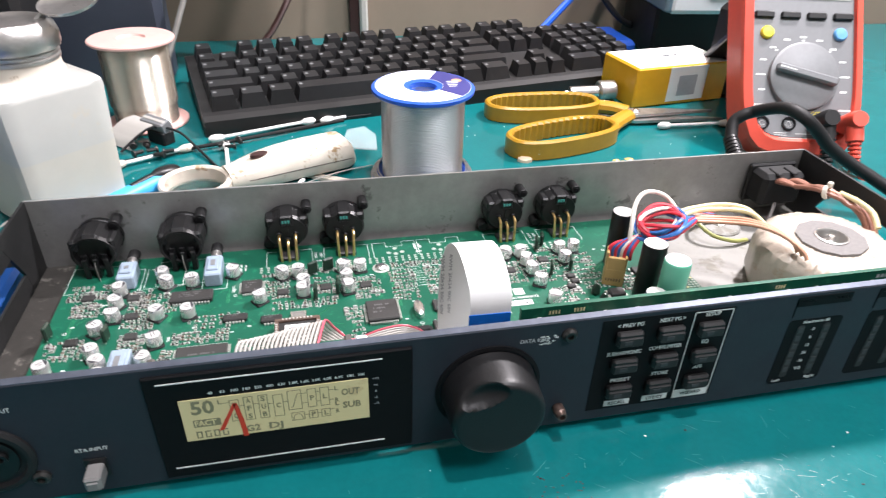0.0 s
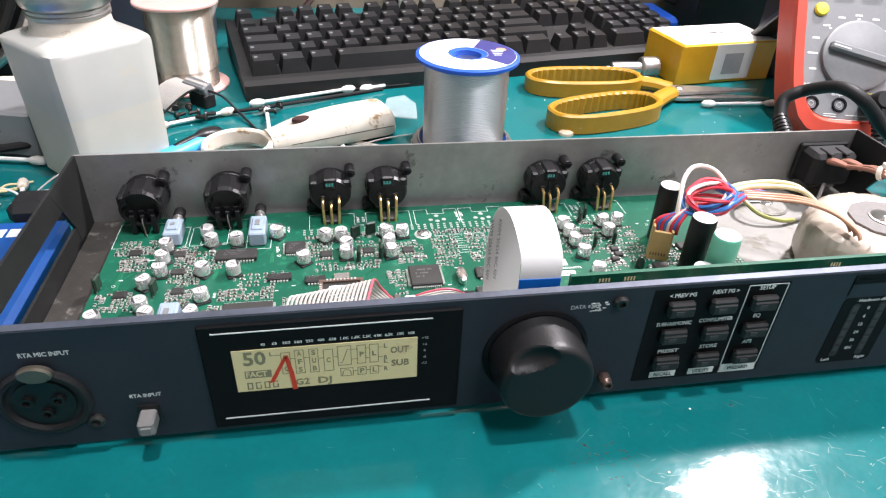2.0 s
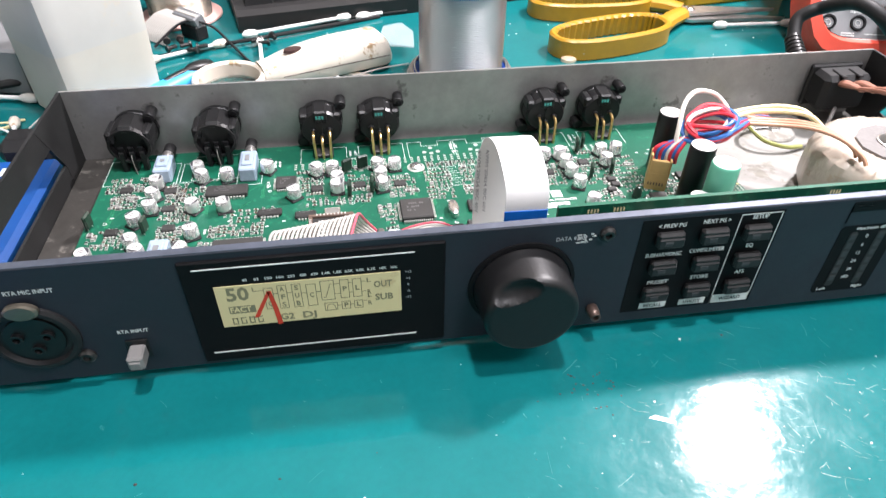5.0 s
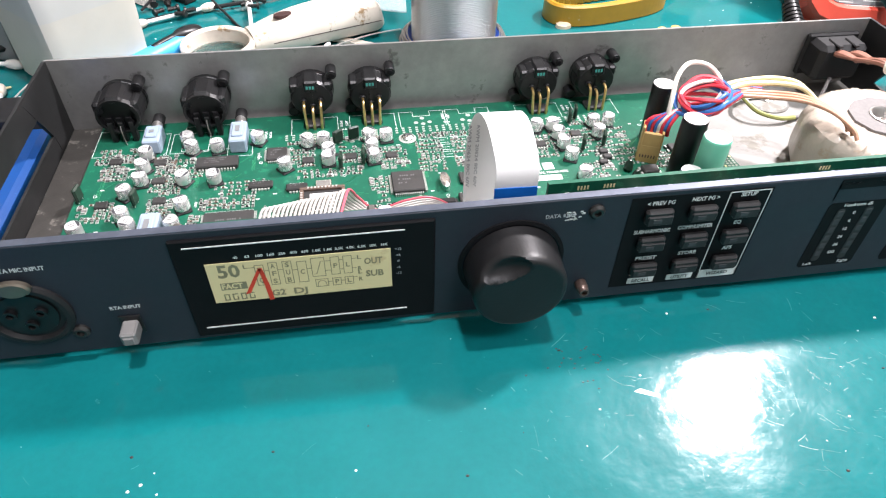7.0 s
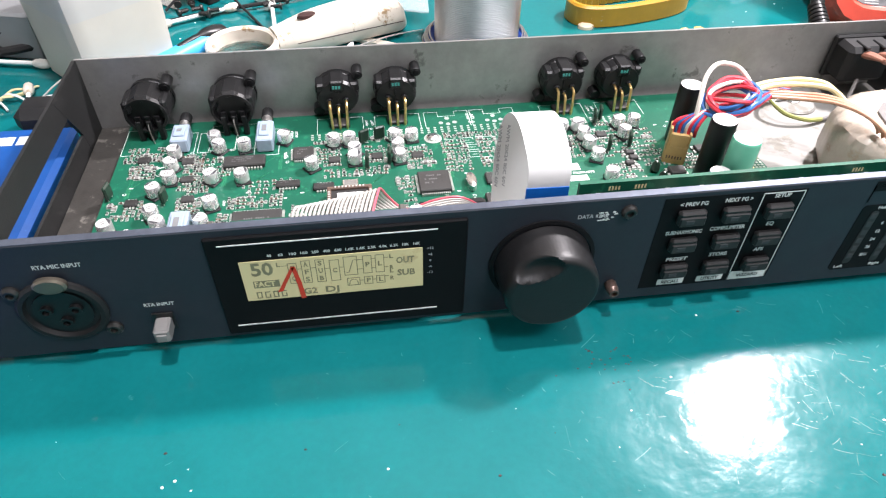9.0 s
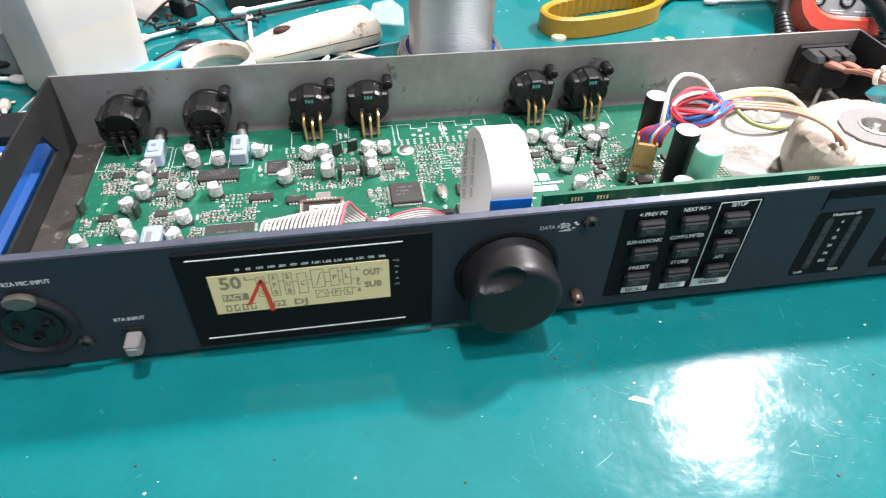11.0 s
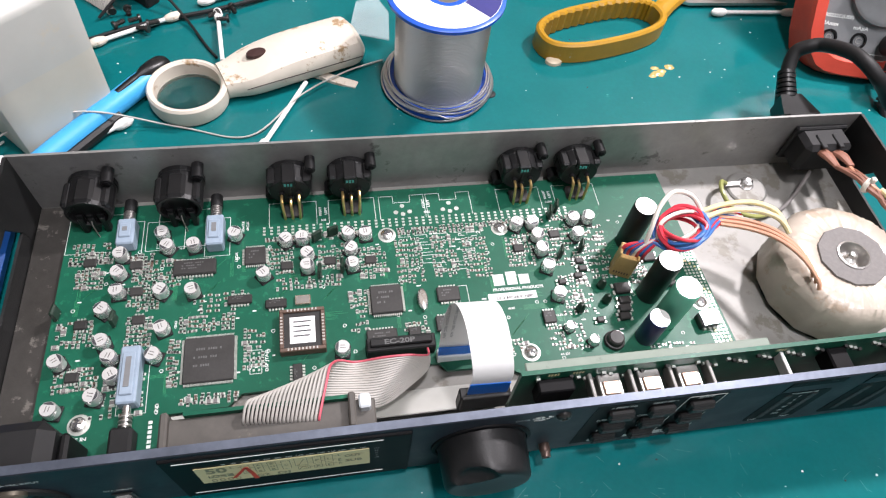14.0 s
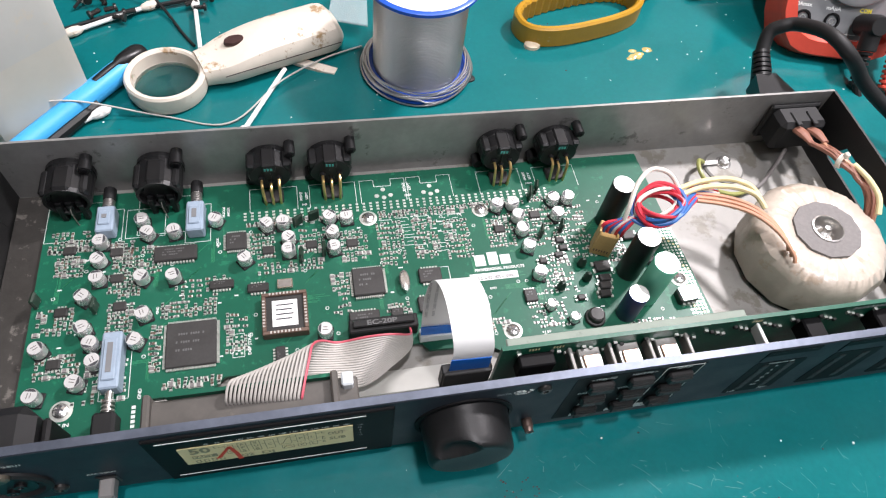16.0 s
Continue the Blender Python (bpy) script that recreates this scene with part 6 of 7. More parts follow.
b.box(-0.0200, 0.0200, -0.0028, 0.0028, 0.0070, 0.0118, M_METER, 0.0012, t=Matrix.Translation((0, DCY, 0)) @ pose(0, 0, 0, 0, 0, -14))
b.box(-0.0190, -0.0080, -0.0004, 0.0004, 0.0118, 0.0120, M_WHITEINK, t=Matrix.Translation((0, DCY, 0)) @ pose(0, 0, 0, 0, 0, -14))
part("dial", b, meter, "grey rotary dial")
for x, m in ((-0.0240, M_YBTN), (0.0240, M_LBTN)):
    b = Build()
    b.spin([(0.0044, 0.003), (0.0044, 0.0048), (0.0036, 0.0058), (0, 0.0060)], m, (x, 0.0812, 0), 20)
    part("round_button", b, meter, "round coloured button")
for k in range(4):
    b = Build()
    b.box(-0.0325 + 0.0172 * k, -0.0195 + 0.0172 * k, 0.0905, 0.0955, 0.003, 0.0056, M_MATTBLACK, 0.0010)
    part("key_button", b, meter, "black rectangular button")
b = Build()
b.box(-0.0310, 0.0310, 0.1040, 0.1480, 0.0030, 0.0040, mat("grey_green_screen", (0.22, 0.25, 0.22), 0.25), 0.0004)
part("screen", b, meter, "grey display screen")
b = Build()
for k in range(11):
    a = math.radians(200 - 22 * k)
    b.box(-0.0022, 0.0022, -0.0006, 0.0006, 0.0036, 0.0037, M_WHITEINK, t=Matrix.Translation((0.0285 * math.cos(a), DCY + 0.0268 * math.sin(a), 0)))
    if k % 2:
        b.box(-0.0009, 0.0009, -0.0005, 0.0005, 0.0036, 0.0037, M_WHITEINK, t=Matrix.Translation((0.0252 * math.cos(a), DCY + 0.0245 * math.sin(a), 0)))
for q in ((0.024, 0.032, 0.030, 0.031), (-0.018, -0.010, 0.0140, 0.0145), (-0.018, -0.010, 0.0126, 0.0130), (-0.030, 0.010, 0.0108, 0.0112), (-0.004, 0.008, 0.0138, 0.0142)):
    b.box(q[0], q[1], q[2], q[3], 0.0036, 0.0037, M_WHITEINK)
b.text("RS232C(USB)", 0.0026, Matrix.Translation((-0.0235, 0.0322, 0.0037)), M_WHITEINK, 0.0165)
b.text("COM", 0.0034, Matrix.Translation((0.0095, 0.0278, 0.0037)), M_YBTN, 0.0070)
b.text("mA\u03bcA", 0.0028, Matrix.Translation((-0.0095, 0.0272, 0.0037)), M_WHITEINK, 0.0088)
b.text("10Amax", 0.0028, Matrix.Translation((-0.0280, 0.0278, 0.0037)), M_WHITEINK, 0.0100)
part("legends", b, meter, "white printed legends")
for x in (-0.0262, -0.0087, 0.0087, 0.0262):
    b = Build()
    b.spin([(0.0046, 0.003), (0.0046, 0.0046), (0.0034, 0.0046), (0.0030, 0.001), (0, 0.001)], M_GLOSSBLACK, (x, 0.0204, 0), 22)
    b.spin([(0.0024, 0.001), (0.0018, 0.0038), (0.0014, 0.0038), (0.0012, 0.001)], M_CHROME, (x, 0.0204, 0), 14, hole=True)
    part("jack", b, meter, "black input jack")
b = Build()
b.box(-0.0300, 0.0300, 0.095, 0.100, -0.1050, -0.0300, M_BLACKPL, 0.001)
part("stand", b, meter, "black folding stand")


def probe(x, m, name, keys):
    lead = thing("test_lead", name, "test lead", pose(0.3609, 0.1923, 0.0030, 55, 0, -14))
    b = Build()
    b.spin([(0.0045, 0.004), (0.0062, 0.006), (0.0062, 0.020), (0.0050, 0.024)], m, (x, 0.0204, 0), 20)
    b.cyl((x, 0.0204 - 0.014, 0.0175), 0.0052, 0.014, m, "y", 18)
    plug = part("plug", b, lead)
    b = Build()
    for k in range(7):
        b.cyl((x, 0.0204 - 0.016 - 0.0028 * k, 0.0175), 0.0040 - 0.00012 * k, 0.0017, m, "y", 14)
    part("strain_relief", b, lead)
    b = Build()
    b.sweep(curve_points([(x, 0.006, 0.0175), (x, -0.010, 0.0180)] + keys, 8), 0.0022, m, 10)
    part("cable", b, lead)


probe(0.0087, M_MATTBLACK, "black test lead plugged into the meter", [(0.010, -0.014, 0.0185), (0.016, -0.026, 0.018), (0.035, -0.050, 0.004)])
probe(0.0262, M_REDPL, "red test lead plugged into the meter", [(0.030, -0.014, 0.0185), (0.036, -0.026, 0.018), (0.060, -0.045, 0.004)])

# mains cord plugged into the rear
cord = thing("mains_cord", "black mains cord plugged into the rear inlet", "power cord", pose(0.2895, CY1 + 0.0012, 0))
b = Build()
b.box(-0.0110, 0.0110, 0.0, 0.0140, 0.0110, 0.0262, M_BLACKPL, 0.0026)
b.plate([(-0.0100, 0.013), (0.0105, 0.013), (0.0062, 0.027), (-0.0055, 0.027)], 0.0130, 0.0245, M_BLACKPL)
part("plug", b, cord, "black moulded plug")
b = Build()
dirv = Vector((0.14, 0.80, 0.42)).normalized()
base = Vector((0.0002, 0.0260, 0.0190))
for k in range(7):
    b = Build()
    c = base + dirv * 0.0026 * k
    b.spin([(0.0056 - 0.0002 * k, 0), (0.0056 - 0.0002 * k, 0.0017)], M_BLACKPL, c, 16, dirv.to_track_quat("Z", "Y").to_matrix().to_4x4())
    part("strain_relief_ring", b, cord)
b = Build()
b.sweep(curve_points([base, base + dirv * 0.014, (0.0055, 0.0462, 0.0345), (0.0104, 0.0458, 0.0394), (0.0160, 0.0425, 0.0430), (0.0190, 0.0290, 0.0499), (0.0207, 0.0190, 0.0519), (0.0250, 0.0117, 0.0492), (0.0328, 0.0093, 0.0425), (0.0419, 0.0060, 0.0337), (0.0600, -0.0050, 0.0220), (0.0900, -0.0350, 0.0080), (0.1500, -0.0700, 0.0040)], 8), 0.0036, M_MATTBLACK, 12)
part("cable", b, cord, "thick black cable")

# scissors
sc = thing("scissors", "scissors with mustard yellow plastic handles", "scissors", pose(0, 0, 0))


def loop(cx, cy, a, bb, rz, z0, h, t, name):
    b = Build()
    n, v, f = 88, [], []
    R = pose(cx, cy, 0, 0, 0, rz)
    for k in range(n):
        u = 2 * math.pi * k / n
        ca, sa = math.cos(u), math.sin(u)
        q = 1 / (abs(ca) ** 2.6 + abs(sa) ** 2.6) ** (1 / 2.6)
        for s, z in ((1.0, z0), (1.0, z0 + h), (0.93, z0 + h + 0.0012), (1 - 0.7 * t / bb, z0 + h + 0.0012), (1 - t / bb, z0 + h), (1 - t / bb, z0)):
            grip = 0.0012 * (k % 2) if s < 0.9 and sa > 0.3 else 0
            v.append(R @ Vector((a * q * ca * (1 - (1 - s) * bb / a) - grip * ca, bb * q * sa * s - grip * sa, z)))
    for k in range(n):
        for j in range(6):
            f.append((6 * k + j, 6 * k + (j + 1) % 6, 6 * ((k + 1) % n) + (j + 1) % 6, 6 * ((k + 1) % n) + j))
    b.add(v, f, M_YHANDLE, False)
    return part(name, b, sc, "mustard yellow ridged plastic handle loop")


loop(0.2125, 0.2385, 0.0425, 0.0180, 14, 0.0005, 0.0110, 0.0042, "handle")
loop(0.2180, 0.2960, 0.0440, 0.0185, -2, 0.0005, 0.0100, 0.0042, "handle")
b = Build()
b.sweep(curve_points([(0.2520, 0.2500, 0.006), (0.2620, 0.2600, 0.006), (0.2760, 0.2720, 0.005)], 6), 0.0062, M_YHANDLE, 10, flat=0.8)
b.sweep(curve_points([(0.2590, 0.2920, 0.006), (0.2700, 0.2860, 0.006), (0.2790, 0.2790, 0.005)], 6), 0.0062, M_YHANDLE, 10, flat=0.8)
part("shank", b, sc, "yellow handle shanks")
for dy, z, tip in ((0.0, 0.002, (0.3480, 0.2620)), (0.004, 0.005, (0.3440, 0.2710))):
    b = Build()
    b.plate([(0.2720, 0.2680 + dy), (0.2800, 0.2640 + dy), tip, (0.3000, 0.2760 + dy), (0.2760, 0.2790 + dy)], z, z + 0.0020, M_DENTED)
    part("blade", b, sc, "dull steel blade")
b = Build()
b.spin([(0.0034, 0.006), (0.0034, 0.0078), (0.0020, 0.0090), (0, 0.0090)], M_CHROME, (0.2830, 0.2745, 0), 18)
part("pivot_screw", b, sc)

# lighted magnifier
mg = thing("magnifier", "grimy ivory pocket magnifier with an oval handle", "magnifier", pose(-0.0195, 0.1988, 0, 0, 0, 20.6))
b = Build()
b.spin([(0.0160, 0.0), (0.0190, 0.001), (0.0198, 0.004), (0.0197, 0.0100), (0.0188, 0.0112), (0.0174, 0.0112), (0.0164, 0.0102), (0.0160, 0.0004)], M_IVORY, seg=48, hole=True)
part("lens_ring", b, mg, "ivory plastic lens ring")
b = Build()
b.spin([(0.0, 0.0012), (0.010, 0.0018), (0.0161, 0.0028), (0.0161, 0.0034), (0.010, 0.0044), (0.0, 0.0050)], M_GLASS, seg=40)
o = part("lens", b, mg, "clear glass lens")
b = Build()
sec, n, v, f = 18, 22, [], []
for i in range(n):
    s = i / (n - 1)
    x = 0.0175 + 0.0790 * s
    w = 0.0144 * (1 - 0.30 * math.exp(-((s - 0.0) / 0.12) ** 2)) * (1 - max(0, (s - 0.86) / 0.14) ** 2.2 * 0.75)
    hh = 0.0098 * (1 - 0.35 * math.exp(-(s / 0.3) ** 2)) * (1 - max(0, (s - 0.88) / 0.12) ** 2.2 * 0.7)
    for k in range(sec):
        a = 2 * math.pi * k / sec
        ca, sa = math.cos(a), math.sin(a)
        q = 1 / (abs(ca) ** 3 + abs(sa) ** 3) ** (1 / 3)
        v.append((x, w * q * ca, hh + 0.0007 + hh * q * sa))
for i in range(n - 1):
    for k in range(sec):
        f.append((i * sec + k, i * sec + (k + 1) % sec, (i + 1) * sec + (k + 1) % sec, (i + 1) * sec + k))
f += [tuple(range(sec - 1, -1, -1)), tuple(range((n - 1) * sec, n * sec))]
b.add(v, f, M_IVORY, True)
part("handle", b, mg, "ivory plastic handle with brown grime")
b = Build()
b.spin([(0.0055, 0.0168), (0.0050, 0.0184), (0, 0.0186)], M_DARKBROWN, (0.0375, 0.001, 0), 20, squash=0.6)
part("switch_button", b, mg, "dark brown oval button")
b = Build()
b.box(0.0260, 0.0900, -0.01452, -0.01438, 0.0098, 0.0102, M_DARKBROWN)
part("seam", b, mg)
b = Build()
b.plate([(0.0600, -0.0110), (0.0670, -0.0115), (0.0840, -0.0265), (0.0805, -0.0300), (0.0740, -0.0250)], 0.0, 0.0018, M_IVORY, t=pose(0, 0.0045, 0.0060, 3, 4, 0))
part("clip", b, mg, "grimy flat clip sticking out")

# blue-handled tool
tool = thing("precision_knife", "sky-blue and black handled bench tool lying flat", "hand tool", pose(0, 0, 0))
b = Build()
b.sweep(curve_points([(-0.0965, 0.1375, 0.0058), (-0.0770, 0.1640, 0.0060), (-0.0520, 0.1950, 0.0062), (-0.0370, 0.2140, 0.0062)], 6), [0.0052] * 4 + [0.0055] * 6 + [0.0058] * 6 + [0.0056, 0.0052, 0.0045], M_SKYBLUE, 14)
part("handle", b, tool, "sky-blue plastic handle")
b = Build()
b.sweep(curve_points([(-0.0520, 0.1950, 0.0105), (-0.0430, 0.2065, 0.0108), (-0.0350, 0.2165, 0.0075), (-0.0310, 0.2215, 0.0065)], 5), [0.0020] * 6 + [0.0034, 0.0042, 0.0048, 0.0052, 0.0054, 0.0052, 0.0048, 0.0042, 0.0030, 0.0016], M_BLACKPL, 12)
part("grip", b, tool, "black rubber end grip")
b = Build()
b.sweep(curve_points([(-0.0760, 0.1570, 0.0032), (-0.0640, 0.1720, 0.0034), (-0.0520, 0.1870, 0.0036)], 5), 0.0034, M_BLACKPL, 10)
part("underside_grip", b, tool, "black rubber underside")


def bud(p, q, tip=M_COTTON, both=True, rest=0.0022):
    d = Vector(q) - Vector(p)
    o = thing("cotton_swab", "used white cotton swab lying on the bench", "cotton swab", Matrix.Translation(p), "cotton swabs")
    b = Build()
    b.sweep([(0, 0, 0), tuple(d * 0.5), tuple(d)], 0.0012, M_BUDSTICK, 8)
    part("stick", b, o)
    for on, s in ((True, 1.0), (both, 0.0)):
        if on:
            e = d.normalized()
            c = d * s
            sg = 1 if s else -1
            b = Build()
            b.sweep([tuple(c - e * 0.0075 * sg), tuple(c - e * 0.0060 * sg), tuple(c - e * 0.003 * sg), tuple(c + e * 0.0005 * sg), tuple(c + e * 0.0025 * sg)], [0.0013, 0.0022, 0.0027, 0.0024, 0.0009], tip, 10)
            part("cotton_tip", b, o)


bud((0.0390, 0.2065, 0.0028), (0.0150, 0.1600, 0.0028), both=False)
bud((-0.0175, 0.2755, 0.0028), (0.0480, 0.2995, 0.0028))
bud((-0.0720, 0.2420, 0.0028), (-0.0300, 0.2640, 0.0028), M_IVORY)
bud((-0.0720, 0.1665, 0.0028), (-0.0480, 0.1835, 0.0030))
bud((-0.0040, 0.2225, 0.0050), (-0.0085, 0.2660, 0.0030), both=False)
bud((0.0720, 0.3040, 0.0028), (0.0560, 0.2985, 0.0028), both=False)
bud((0.3480, 0.2540, 0.0028), (0.2950, 0.2560, 0.0028))
bud((-0.1240, 0.1760, 0.0030), (-0.1130, 0.1380, 0.0030), M_IVORY)
bud((-0.1850, 0.2130, 0.0030), (-0.1220, 0.2000, 0.0030))

# loose wires
for keys, r, m, nm in (
    ([(-0.1150, 0.1540, 0.004), (-0.0980, 0.1690, 0.0125), (-0.0654, 0.1813, 0.0128), (-0.0231, 0.1790, 0.0015), (0.0099, 0.1713, 0.0012), (0.0359, 0.1955, 0.0040), (0.0600, 0.2130, 0.0030), (0.0815, 0.2240, 0.0010)], 0.00045, M_GREYRIB, "thin pale grey wire curling over the bench"),
    ([(-0.0780, 0.2460, 0.001), (-0.0450, 0.2590, 0.002), (-0.0090, 0.2680, 0.003), (0.0300, 0.2850, 0.002), (0.0700, 0.3020, 0.001)], 0.0013, M_MATTBLACK, "thin black cable along the bench"),
    ([(-0.0720, 0.2640, 0.002), (-0.0550, 0.2760, 0.012), (-0.0380, 0.2740, 0.010), (-0.0250, 0.2600, 0.003), (-0.0140, 0.2400, 0.001), (-0.0080, 0.2300, 0.001)], 0.0008, M_MATTBLACK, "curled black wire on the bench"),
    ([(0.0900, 0.3080, 0.002), (0.0500, 0.3000, 0.002), (0.0000, 0.2870, 0.002)], 0.0008, M_MATTBLACK, "thin black wire behind the magnifier"),
    ([(-0.2600, 0.2300, 0.010), (-0.2000, 0.2260, 0.012), (-0.1450, 0.2280, 0.012), (-0.1200, 0.2350, 0.010)], 0.0030, M_MATTBLACK, "black cable behind the bottle"),
    ([(-0.2600, 0.2180, 0.006), (-0.2000, 0.2140, 0.006), (-0.1400, 0.2160, 0.006), (-0.1150, 0.2200, 0.005)], 0.0022, M_MATTBLACK, "black cable behind the bottle"),
    ([(-0.0660, 0.3700, 0.002), (-0.0450, 0.3950, 0.05), (-0.0150, 0.4400, 0.13), (0.0050, 0.5000, 0.22)], 0.0022, M_STEEL, "grey cable rising behind the keyboard"),
    ([(-0.0100, 0.4300, 0.002), (0.0250, 0.4600, 0.03), (0.0550, 0.5000, 0.09), (0.0650, 0.5200, 0.20)], 0.0028, M_DARKBROWN, "dark brown cable behind the keyboard"),
    ([(0.2600, 0.4700, 0.002), (0.3000, 0.4900, 0.03), (0.3500, 0.5050, 0.08), (0.3800, 0.5150, 0.16)], 0.0035, M_BLUEPL, "blue network cable behind the keyboard"),
    ([(0.3300, 0.4900, 0.09), (0.3400, 0.4850, 0.05), (0.3700, 0.4800, 0.02), (0.4200, 0.4900, 0.01)], 0.0032, M_MATTBLACK, "black cable against the wall"),
):
    b = Build()
    b.sweep(curve_points(keys, 8), r, m, 8)
    single("loose_cable", b, nm, "cable")

# flat ribbon lead beside the wire reel
rl = thing("ribbon_lead", "short grey ribbon lead with a dark plug beside the reel", "ribbon cable", pose(0, 0, 0))
for k in range(14):
    b = Build()
    x, y = -0.0800 + 0.0013 * k, 0.2860 - 0.0012 * k
    b.sweep(curve_points([(x - 0.004, y - 0.002, 0.0008), (x - 0.002, y + 0.001, 0.0060), (x + 0.006, y + 0.006, 0.0120), (x + 0.0135, y + 0.010, 0.0135)], 5), 0.00072, M_GREYRIB, 6)
    part("wire", b, rl)
b = Build()
b.box(-0.0105, 0.0105, -0.0040, 0.0040, 0.0, 0.0075, M_METER, 0.0008, t=pose(-0.0510, 0.2845, 0.0085, 20, 0, -43))
b.box(-0.0100, 0.0100, -0.0012, 0.0012, 0.0070, 0.0079, M_GREYRIB, 0.0003, t=pose(-0.0510, 0.2845, 0.0085, 20, 0, -43))
part("plug", b, rl, "dark grey plug with a pale stripe")
b = Build()
b.box(-0.0080, 0.0080, -0.0045, 0.0045, 0.0, 0.0090, M_MATTBLACK, 0.0008, t=pose(-0.0500, 0.2820, 0.0, 0, 0, -43))
part("socket", b, rl, "black socket under the plug")

# screws and scraps
random.seed(11)
b = Build()
b.cyl((0, 0, 0), 0.0032, 0.0022, M_DKSCREW, "x", 12)
b.cyl((0.0022, 0, 0), 0.0016, 0.0075, M_DKSCREW, "x", 10)
for k in range(5):
    b.cyl((0.0030 + 0.0013 * k, 0, 0), 0.0020, 0.0006, M_DKSCREW, "x", 10)
screw_ob = single("loose_screw", b, "dark machine screw lying on the bench", "screw", group="loose screws")
screw_ob.scale = (0.7, 0.7, 0.7)
screw_ob.location, screw_ob.rotation_euler = (-0.0600, 0.2560, 0.0023), (0, 0, 0.7)
for x, y in ((-0.0520, 0.2590), (-0.0470, 0.2510), (-0.0100, 0.2620), (-0.0050, 0.2580), (-0.0560, 0.2660), (-0.0650, 0.2690), (0.0, 0.2660), (-0.0420, 0.2560)):
    copy_thing(screw_ob, pose(x, y, 0.0023, random.uniform(-10, 10), 0, random.uniform(0, 360)))
for x, y, r, h, m, nm in ((0.1797, 0.2185, 0.0050, 0.0030, M_WAX, "cream dried glue blob"), (0.1370, 0.1945, 0.0038, 0.0012, M_MATTBLACK, "small flat black plastic disc")):
    b = Build()
    b.spin([(r, 0), (r * 0.95, h * 0.6), (r * 0.5, h), (0, h)], m, (x, y, 0), 12, squash=0.8)
    single("scrap", b, nm, "scrap")
b = Build()
for k in range(9):
    x, y = 0.2406 + random.uniform(-0.0085, 0.0085), 0.2076 + random.uniform(-0.004, 0.004)
    b.spin([(random.uniform(0.0015, 0.0038), 0), (0.0012, 0.0006), (0, 0.0007)], M_RESIN, (x, y, 0), 9, squash=0.6)
tagged(single("resin_stain", b, "dried amber flux stain on the bench", "stain"), kind="stuff")
b = Build()
b.plate([(0.0640, 0.2400), (0.0860, 0.2330), (0.0880, 0.2560), (0.0820, 0.2700), (0.0700, 0.2660)], 0.0, 0.0010, mat("clear_plastic_film", (0.55, 0.66, 0.68), 0.15, var=0.1, alpha=0.30), t=pose(0, 0, 0.0005, 1.5, 0, 0))
single("plastic_bag", b, "clear plastic bag scrap", "plastic bag")
b = Build()
b.cyl((0.2480, 0.3190, 0.0075), 0.0050, 0.0240, M_CHROME, "x", 18)
b.cyl((0.2720, 0.3190, 0.0082), 0.0078, 0.0140, M_DENTED, "x", 18)
b.cyl((0.2440, 0.3190, 0.0075), 0.0020, 0.0045, M_CHROME, "x", 12)
single("metal_plug", b, "silver metal barrel plug behind the scissors", "plug")
# specks of dirt on the bench
b = Build()
random.seed(23)
for k in range(260):
    x, y = random.uniform(-0.1, 0.40), random.choice((random.uniform(-0.12, -0.006), random.uniform(0.135, 0.30)))
    r = random.uniform(0.0002, 0.0007)
    b.spin([(r, 0), (r * 0.5, r * 0.4)], M_PAPER if random.random() < 0.75 else M_DARKBROWN, (x, y, 0), 5, squash=random.uniform(0.4, 1))
for k in range(26):
    x, y = 0.1123 + random.gauss(0, 0.006), -0.0232 + random.gauss(0, 0.004)
    b.spin([(0.0004, 0), (0.0002, 0.0001)], M_DARKBROWN, (x, y, 0), 6, squash=0.7)
tagged(single("dirt_specks", b, "pale and dark specks on the bench", "dirt"), kind="stuff")
# scratches on the bench paint, crowded round the lamp highlight to paint its glints
b = Build()
M_SCRATCHGLINT = mat("pale_scratch_glint", (0.035, 0.175, 0.172), 0.35, var=0.4, scale=400)
for k in range(330):
    near = k % 5 < 3
    x, y = (random.gauss(0.175, 0.040), random.gauss(-0.048, 0.018)) if near else (random.uniform(-0.09, 0.36), random.uniform(-0.15, -0.008))
    y = min(y, -0.006)
    a, n, w = random.choice((2.3, 2.6, 5.6, 0.1, 1.4)) + random.gauss(0, 0.35), random.choice((0.0010, 0.0015, 0.002, 0.003, 0.006)) * random.uniform(0.6, 1.3), random.uniform(0.00003, 0.00010)
    if n < 0.0025:
        w *= 1.3
    bend = random.uniform(-0.2, 0.2)
    left, right = [], []
    for q in range(5):
        s = q / 4
        px, py = x + n * s * math.cos(a + bend * s), y + n * s * math.sin(a + bend * s)
        left.append((px - w * math.sin(a), py + w * math.cos(a), 0.00005))
        right.append((px + w * math.sin(a), py - w * math.cos(a), 0.00005))
    b.add(left + right, [(q, q + 1, q + 6, q + 5) for q in range(4)], M_SCRATCHGLINT)
b.plate([(0.1270, -0.0378), (0.1295, -0.0370), (0.1350, -0.0400), (0.1345, -0.0412), (0.1300, -0.0392)], 0.0, 0.00005, M_PAPER)
tagged(single("scratches", b, "pale scratches in the bench paint with painted glints", "scratch"), kind="stuff")

# blue cover beside the unit
b = Build()
b.box(-0.2600, -0.0880, -0.0600, 0.1300, 0, 0.0075, M_BLUEPOUCH, 0.0020, t=pose(0, 0, 0, 0, 0, 0))
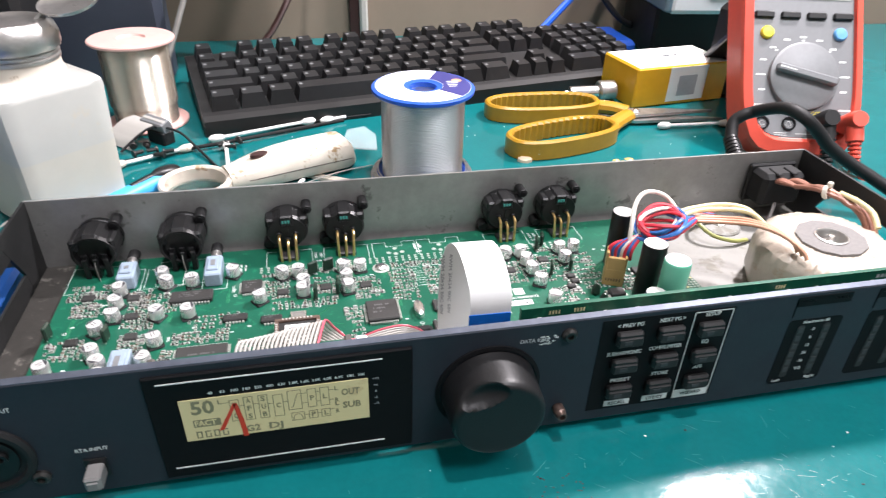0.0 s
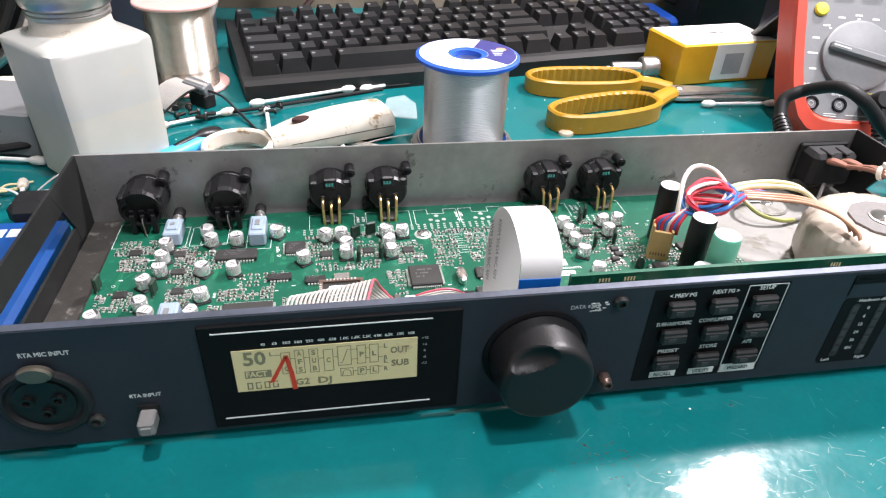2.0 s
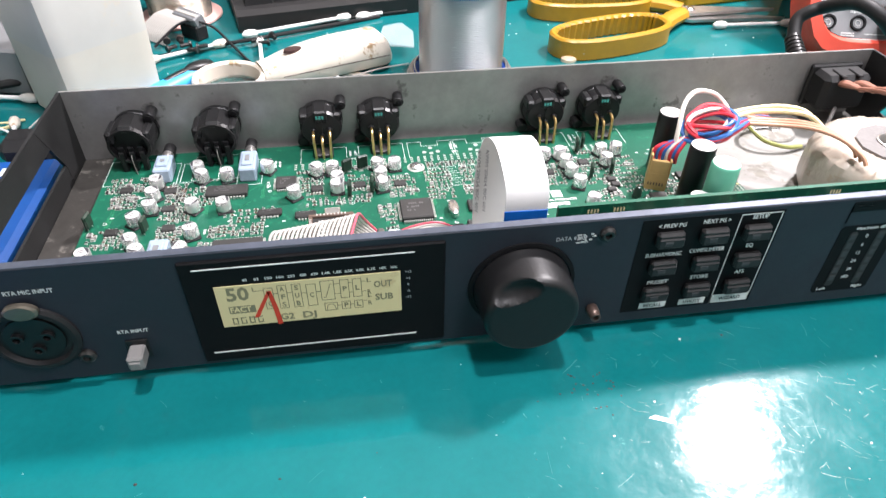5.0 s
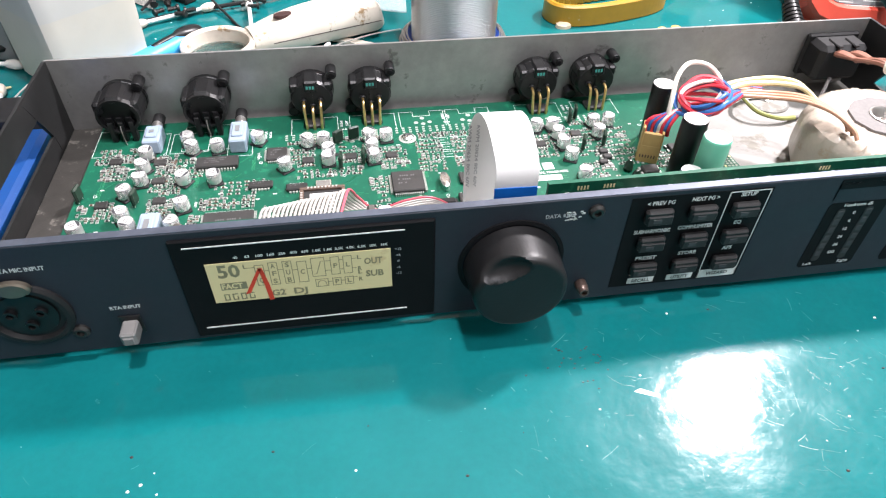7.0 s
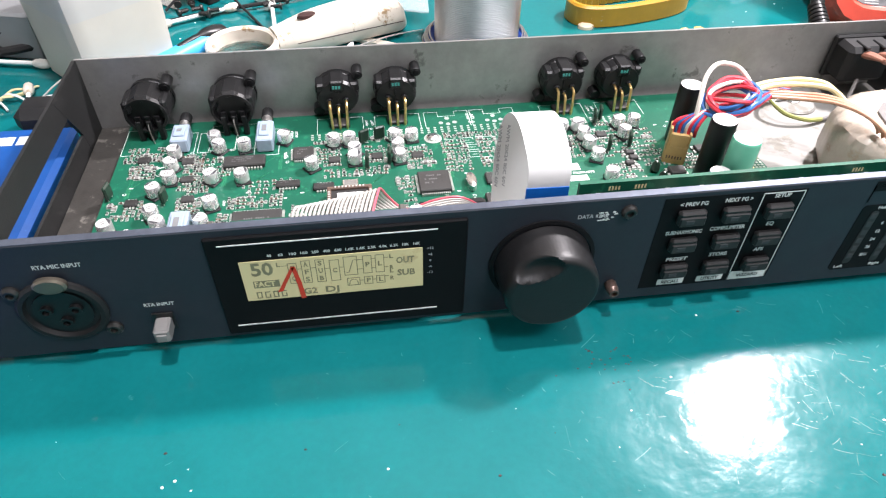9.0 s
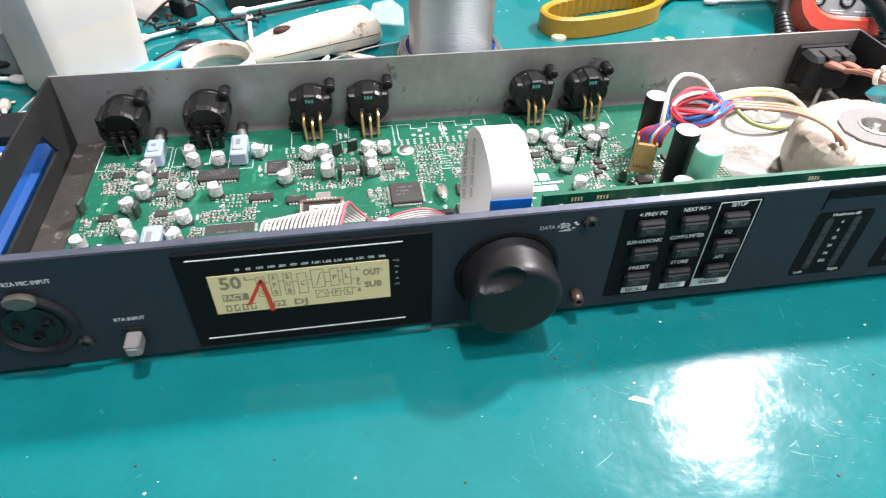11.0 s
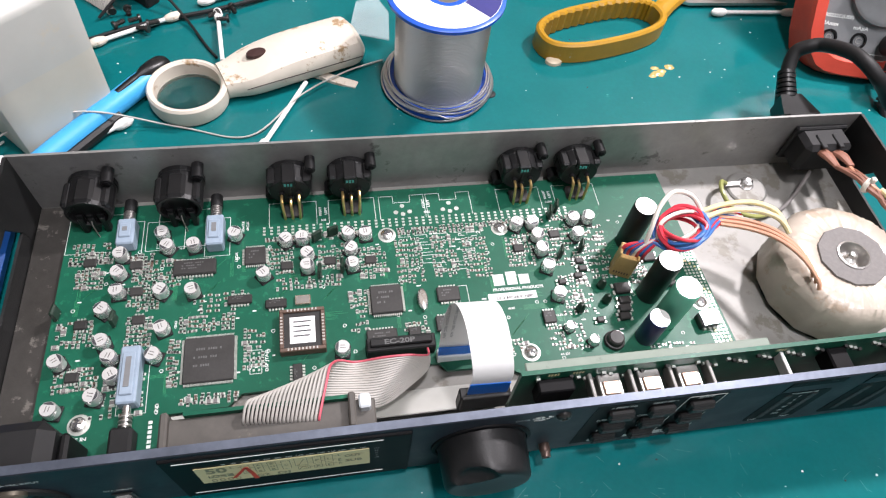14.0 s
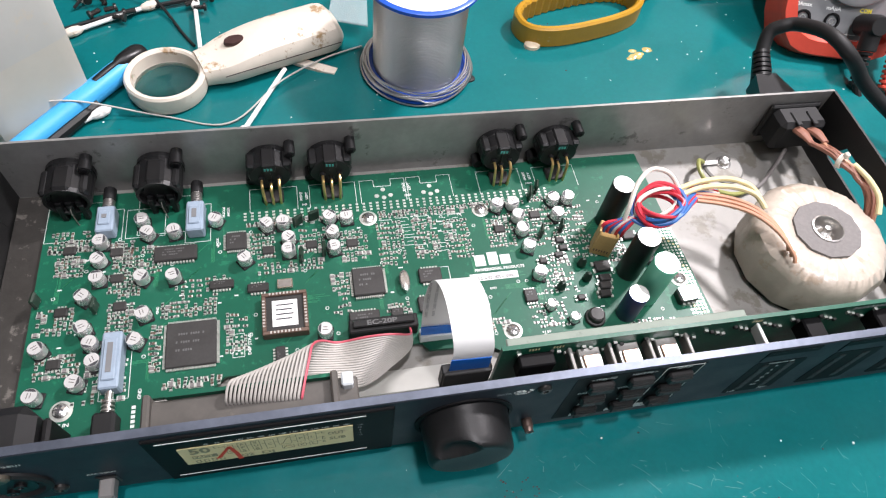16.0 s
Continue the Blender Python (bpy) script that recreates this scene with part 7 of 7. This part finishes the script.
for k in range(13):
    b.box(-0.1620 + 0.0052 * k, -0.1582 + 0.0052 * k + 0.0006 * (k % 3), 0.1160, 0.1225, 0.0075, 0.0076, M_WHITEINK)
single("blue_cover", b, "blue plastic cover with white print beside the unit", "cover")
b = Build()
b.box(-0.1150, -0.0900, 0.1300, 0.1480, 0.002, 0.0150, M_MATTBLACK, 0.0040)
b.box(-0.0980, -0.0920, 0.1420, 0.1540, 0.004, 0.0170, M_BUDSTICK, 0.002)
single("black_clip", b, "black plastic clip beside the blue cover", "clip")
b = Build()
b.box(-0.2100, -0.1350, 0.1500, 0.1960, 0.0, 0.0260, M_CLOUDY, 0.0015, t=pose(-0.03, 0.03, 0, 0, 0, -14))
single("grey_box", b, "translucent grey parts box", "box")
for k in range(7):
    random.seed(60 + k)
    b = Build()
    x, y, g = -0.155 + random.uniform(0, 0.04), 0.150 + random.uniform(0, 0.03), random.uniform(-0.012, 0.012)
    b.sweep(curve_points([(x, y, 0.001), (x + 0.005, y + g * 0.6, 0.004), (x + 0.010, y + g, 0.003), (x + 0.014, y + g * 1.8, 0.001)], 5), 0.0006, M_WYEL if k % 2 else M_BUDSTICK, 6)
    single("wire_offcut", b, "short wire offcut on the bench", "wire", group="wire offcuts")
b = Build()
b.box(-0.3200, -0.1330, 0.2250, 0.2950, 0.0, 0.0180, M_IVORY, 0.0030, t=pose(0, 0, 0, 0, 0, 0))
single("cream_box", b, "cream coloured box behind the bottle", "box")
for k in range(2):
    b = Build()
    b.sweep(curve_points([(-0.3300, 0.2000 + 0.012 * k, 0.0230), (-0.2500, 0.2090 + 0.006 * k, 0.0150 - 0.008 * k), (-0.1750, 0.2140 - 0.006 * k, 0.0130 - 0.008 * k), (-0.1250, 0.2170 - 0.004 * k, 0.0160 - 0.008 * k), (-0.1160, 0.2260, 0.0070)], 7), 0.0024, M_MATTBLACK, 8)
    single("black_cable", b, "thin black cable crossing before the cream box", "cable", group="black cables")
# things against the wall
b = Build()
b.box(-0.2300, -0.0560, 0.4000, 0.4300, 0.0, 0.3400, M_BLUEGREY, 0.0060, t=pose(0, 0, 0, 0, 0, 0))
single("dark_panel", b, "dark blue-grey panel standing behind the bottle", "panel")
b = Build()
b.box(-0.4200, 0.0370, 0.4350, 0.4700, 0.0680, 0.4200, M_PAPER, 0.0010)
b.box(-0.3000, -0.0700, 0.4400, 0.4650, 0.0, 0.0680, M_BLUEGREY, 0.002)
single("white_board", b, "white board standing on a dark foot", "board")
b = Build()
b.box(0.1050, 0.1130, 0.5180, 0.5300, 0.0, 0.45, M_GREYRIB, 0.0020)
b.box(0.0950, 0.1050, 0.5220, 0.5300, 0.0, 0.45, M_DARKBROWN, 0.0010)
single("trunking", b, "grey cable trunking on the wall", "trunking", "structure")
psu = thing("bench_instrument", "white bench instrument above a black block painting its shadow", "instrument", pose(0.3660, 0.3950, 0, 0, 0, -6))
b = Build()
b.box(0.0, 0.1400, 0.0, 0.1200, 0.0470, 0.1500, M_DEVICE, 0.0040)
b.box(-0.0030, 0.0160, 0.002, 0.1200, 0.0480, 0.1500, M_TEALDARK, 0.0020)
part("housing", b, psu, "white plastic housing")
b = Build()
b.box(0.0340, 0.0520, -0.0015, 0.0, 0.0600, 0.0800, M_DEVICE, 0.0010)
b.box(0.0400, 0.0460, -0.0030, -0.001, 0.0640, 0.0760, M_BLACKPL, 0.0010)
part("switch", b, psu, "black rocker switch")
# black block paints the shadow beneath the housing
b = Build()
b.box(0.002, 0.1350, 0.030, 0.1150, 0.0, 0.0480, M_MATTBLACK, 0.0030)
part("base", b, psu, "black block standing in for the shadow below")
b = Build()
b.box(0.3000, 0.3600, 0.4300, 0.4900, 0.0, 0.0150, M_BLUEPL, 0.0040)
single("blue_case", b, "small blue plastic case behind the keyboard", "case")
b = Build()
b.box(0.3750, 0.4400, 0.3080, 0.3400, 0.0, 0.0700, M_BLACKPL, 0.0040)
single("black_box", b, "black box behind the parcel", "box")
# coil of silver tubing at the far left
b = Build()
for k in range(4):
    pts = [(-0.222 + (0.050 + 0.010 * k) * math.cos(a), 0.300 + 0.008 * k, 0.105 + (0.070 + 0.010 * k) * math.sin(a)) for a in [2 * math.pi * j / 44 for j in range(44)]]
    b.sweep(pts, 0.0042, M_DENTED if k % 2 else M_MATTBLACK, 8, True)
b.box(-0.3000, -0.1300, 0.3340, 0.3900, 0.0, 0.2400, M_MATTBLACK, 0.0050)
single("coiled_tube", b, "coiled silver and black tubing against a dark case", "tubing")
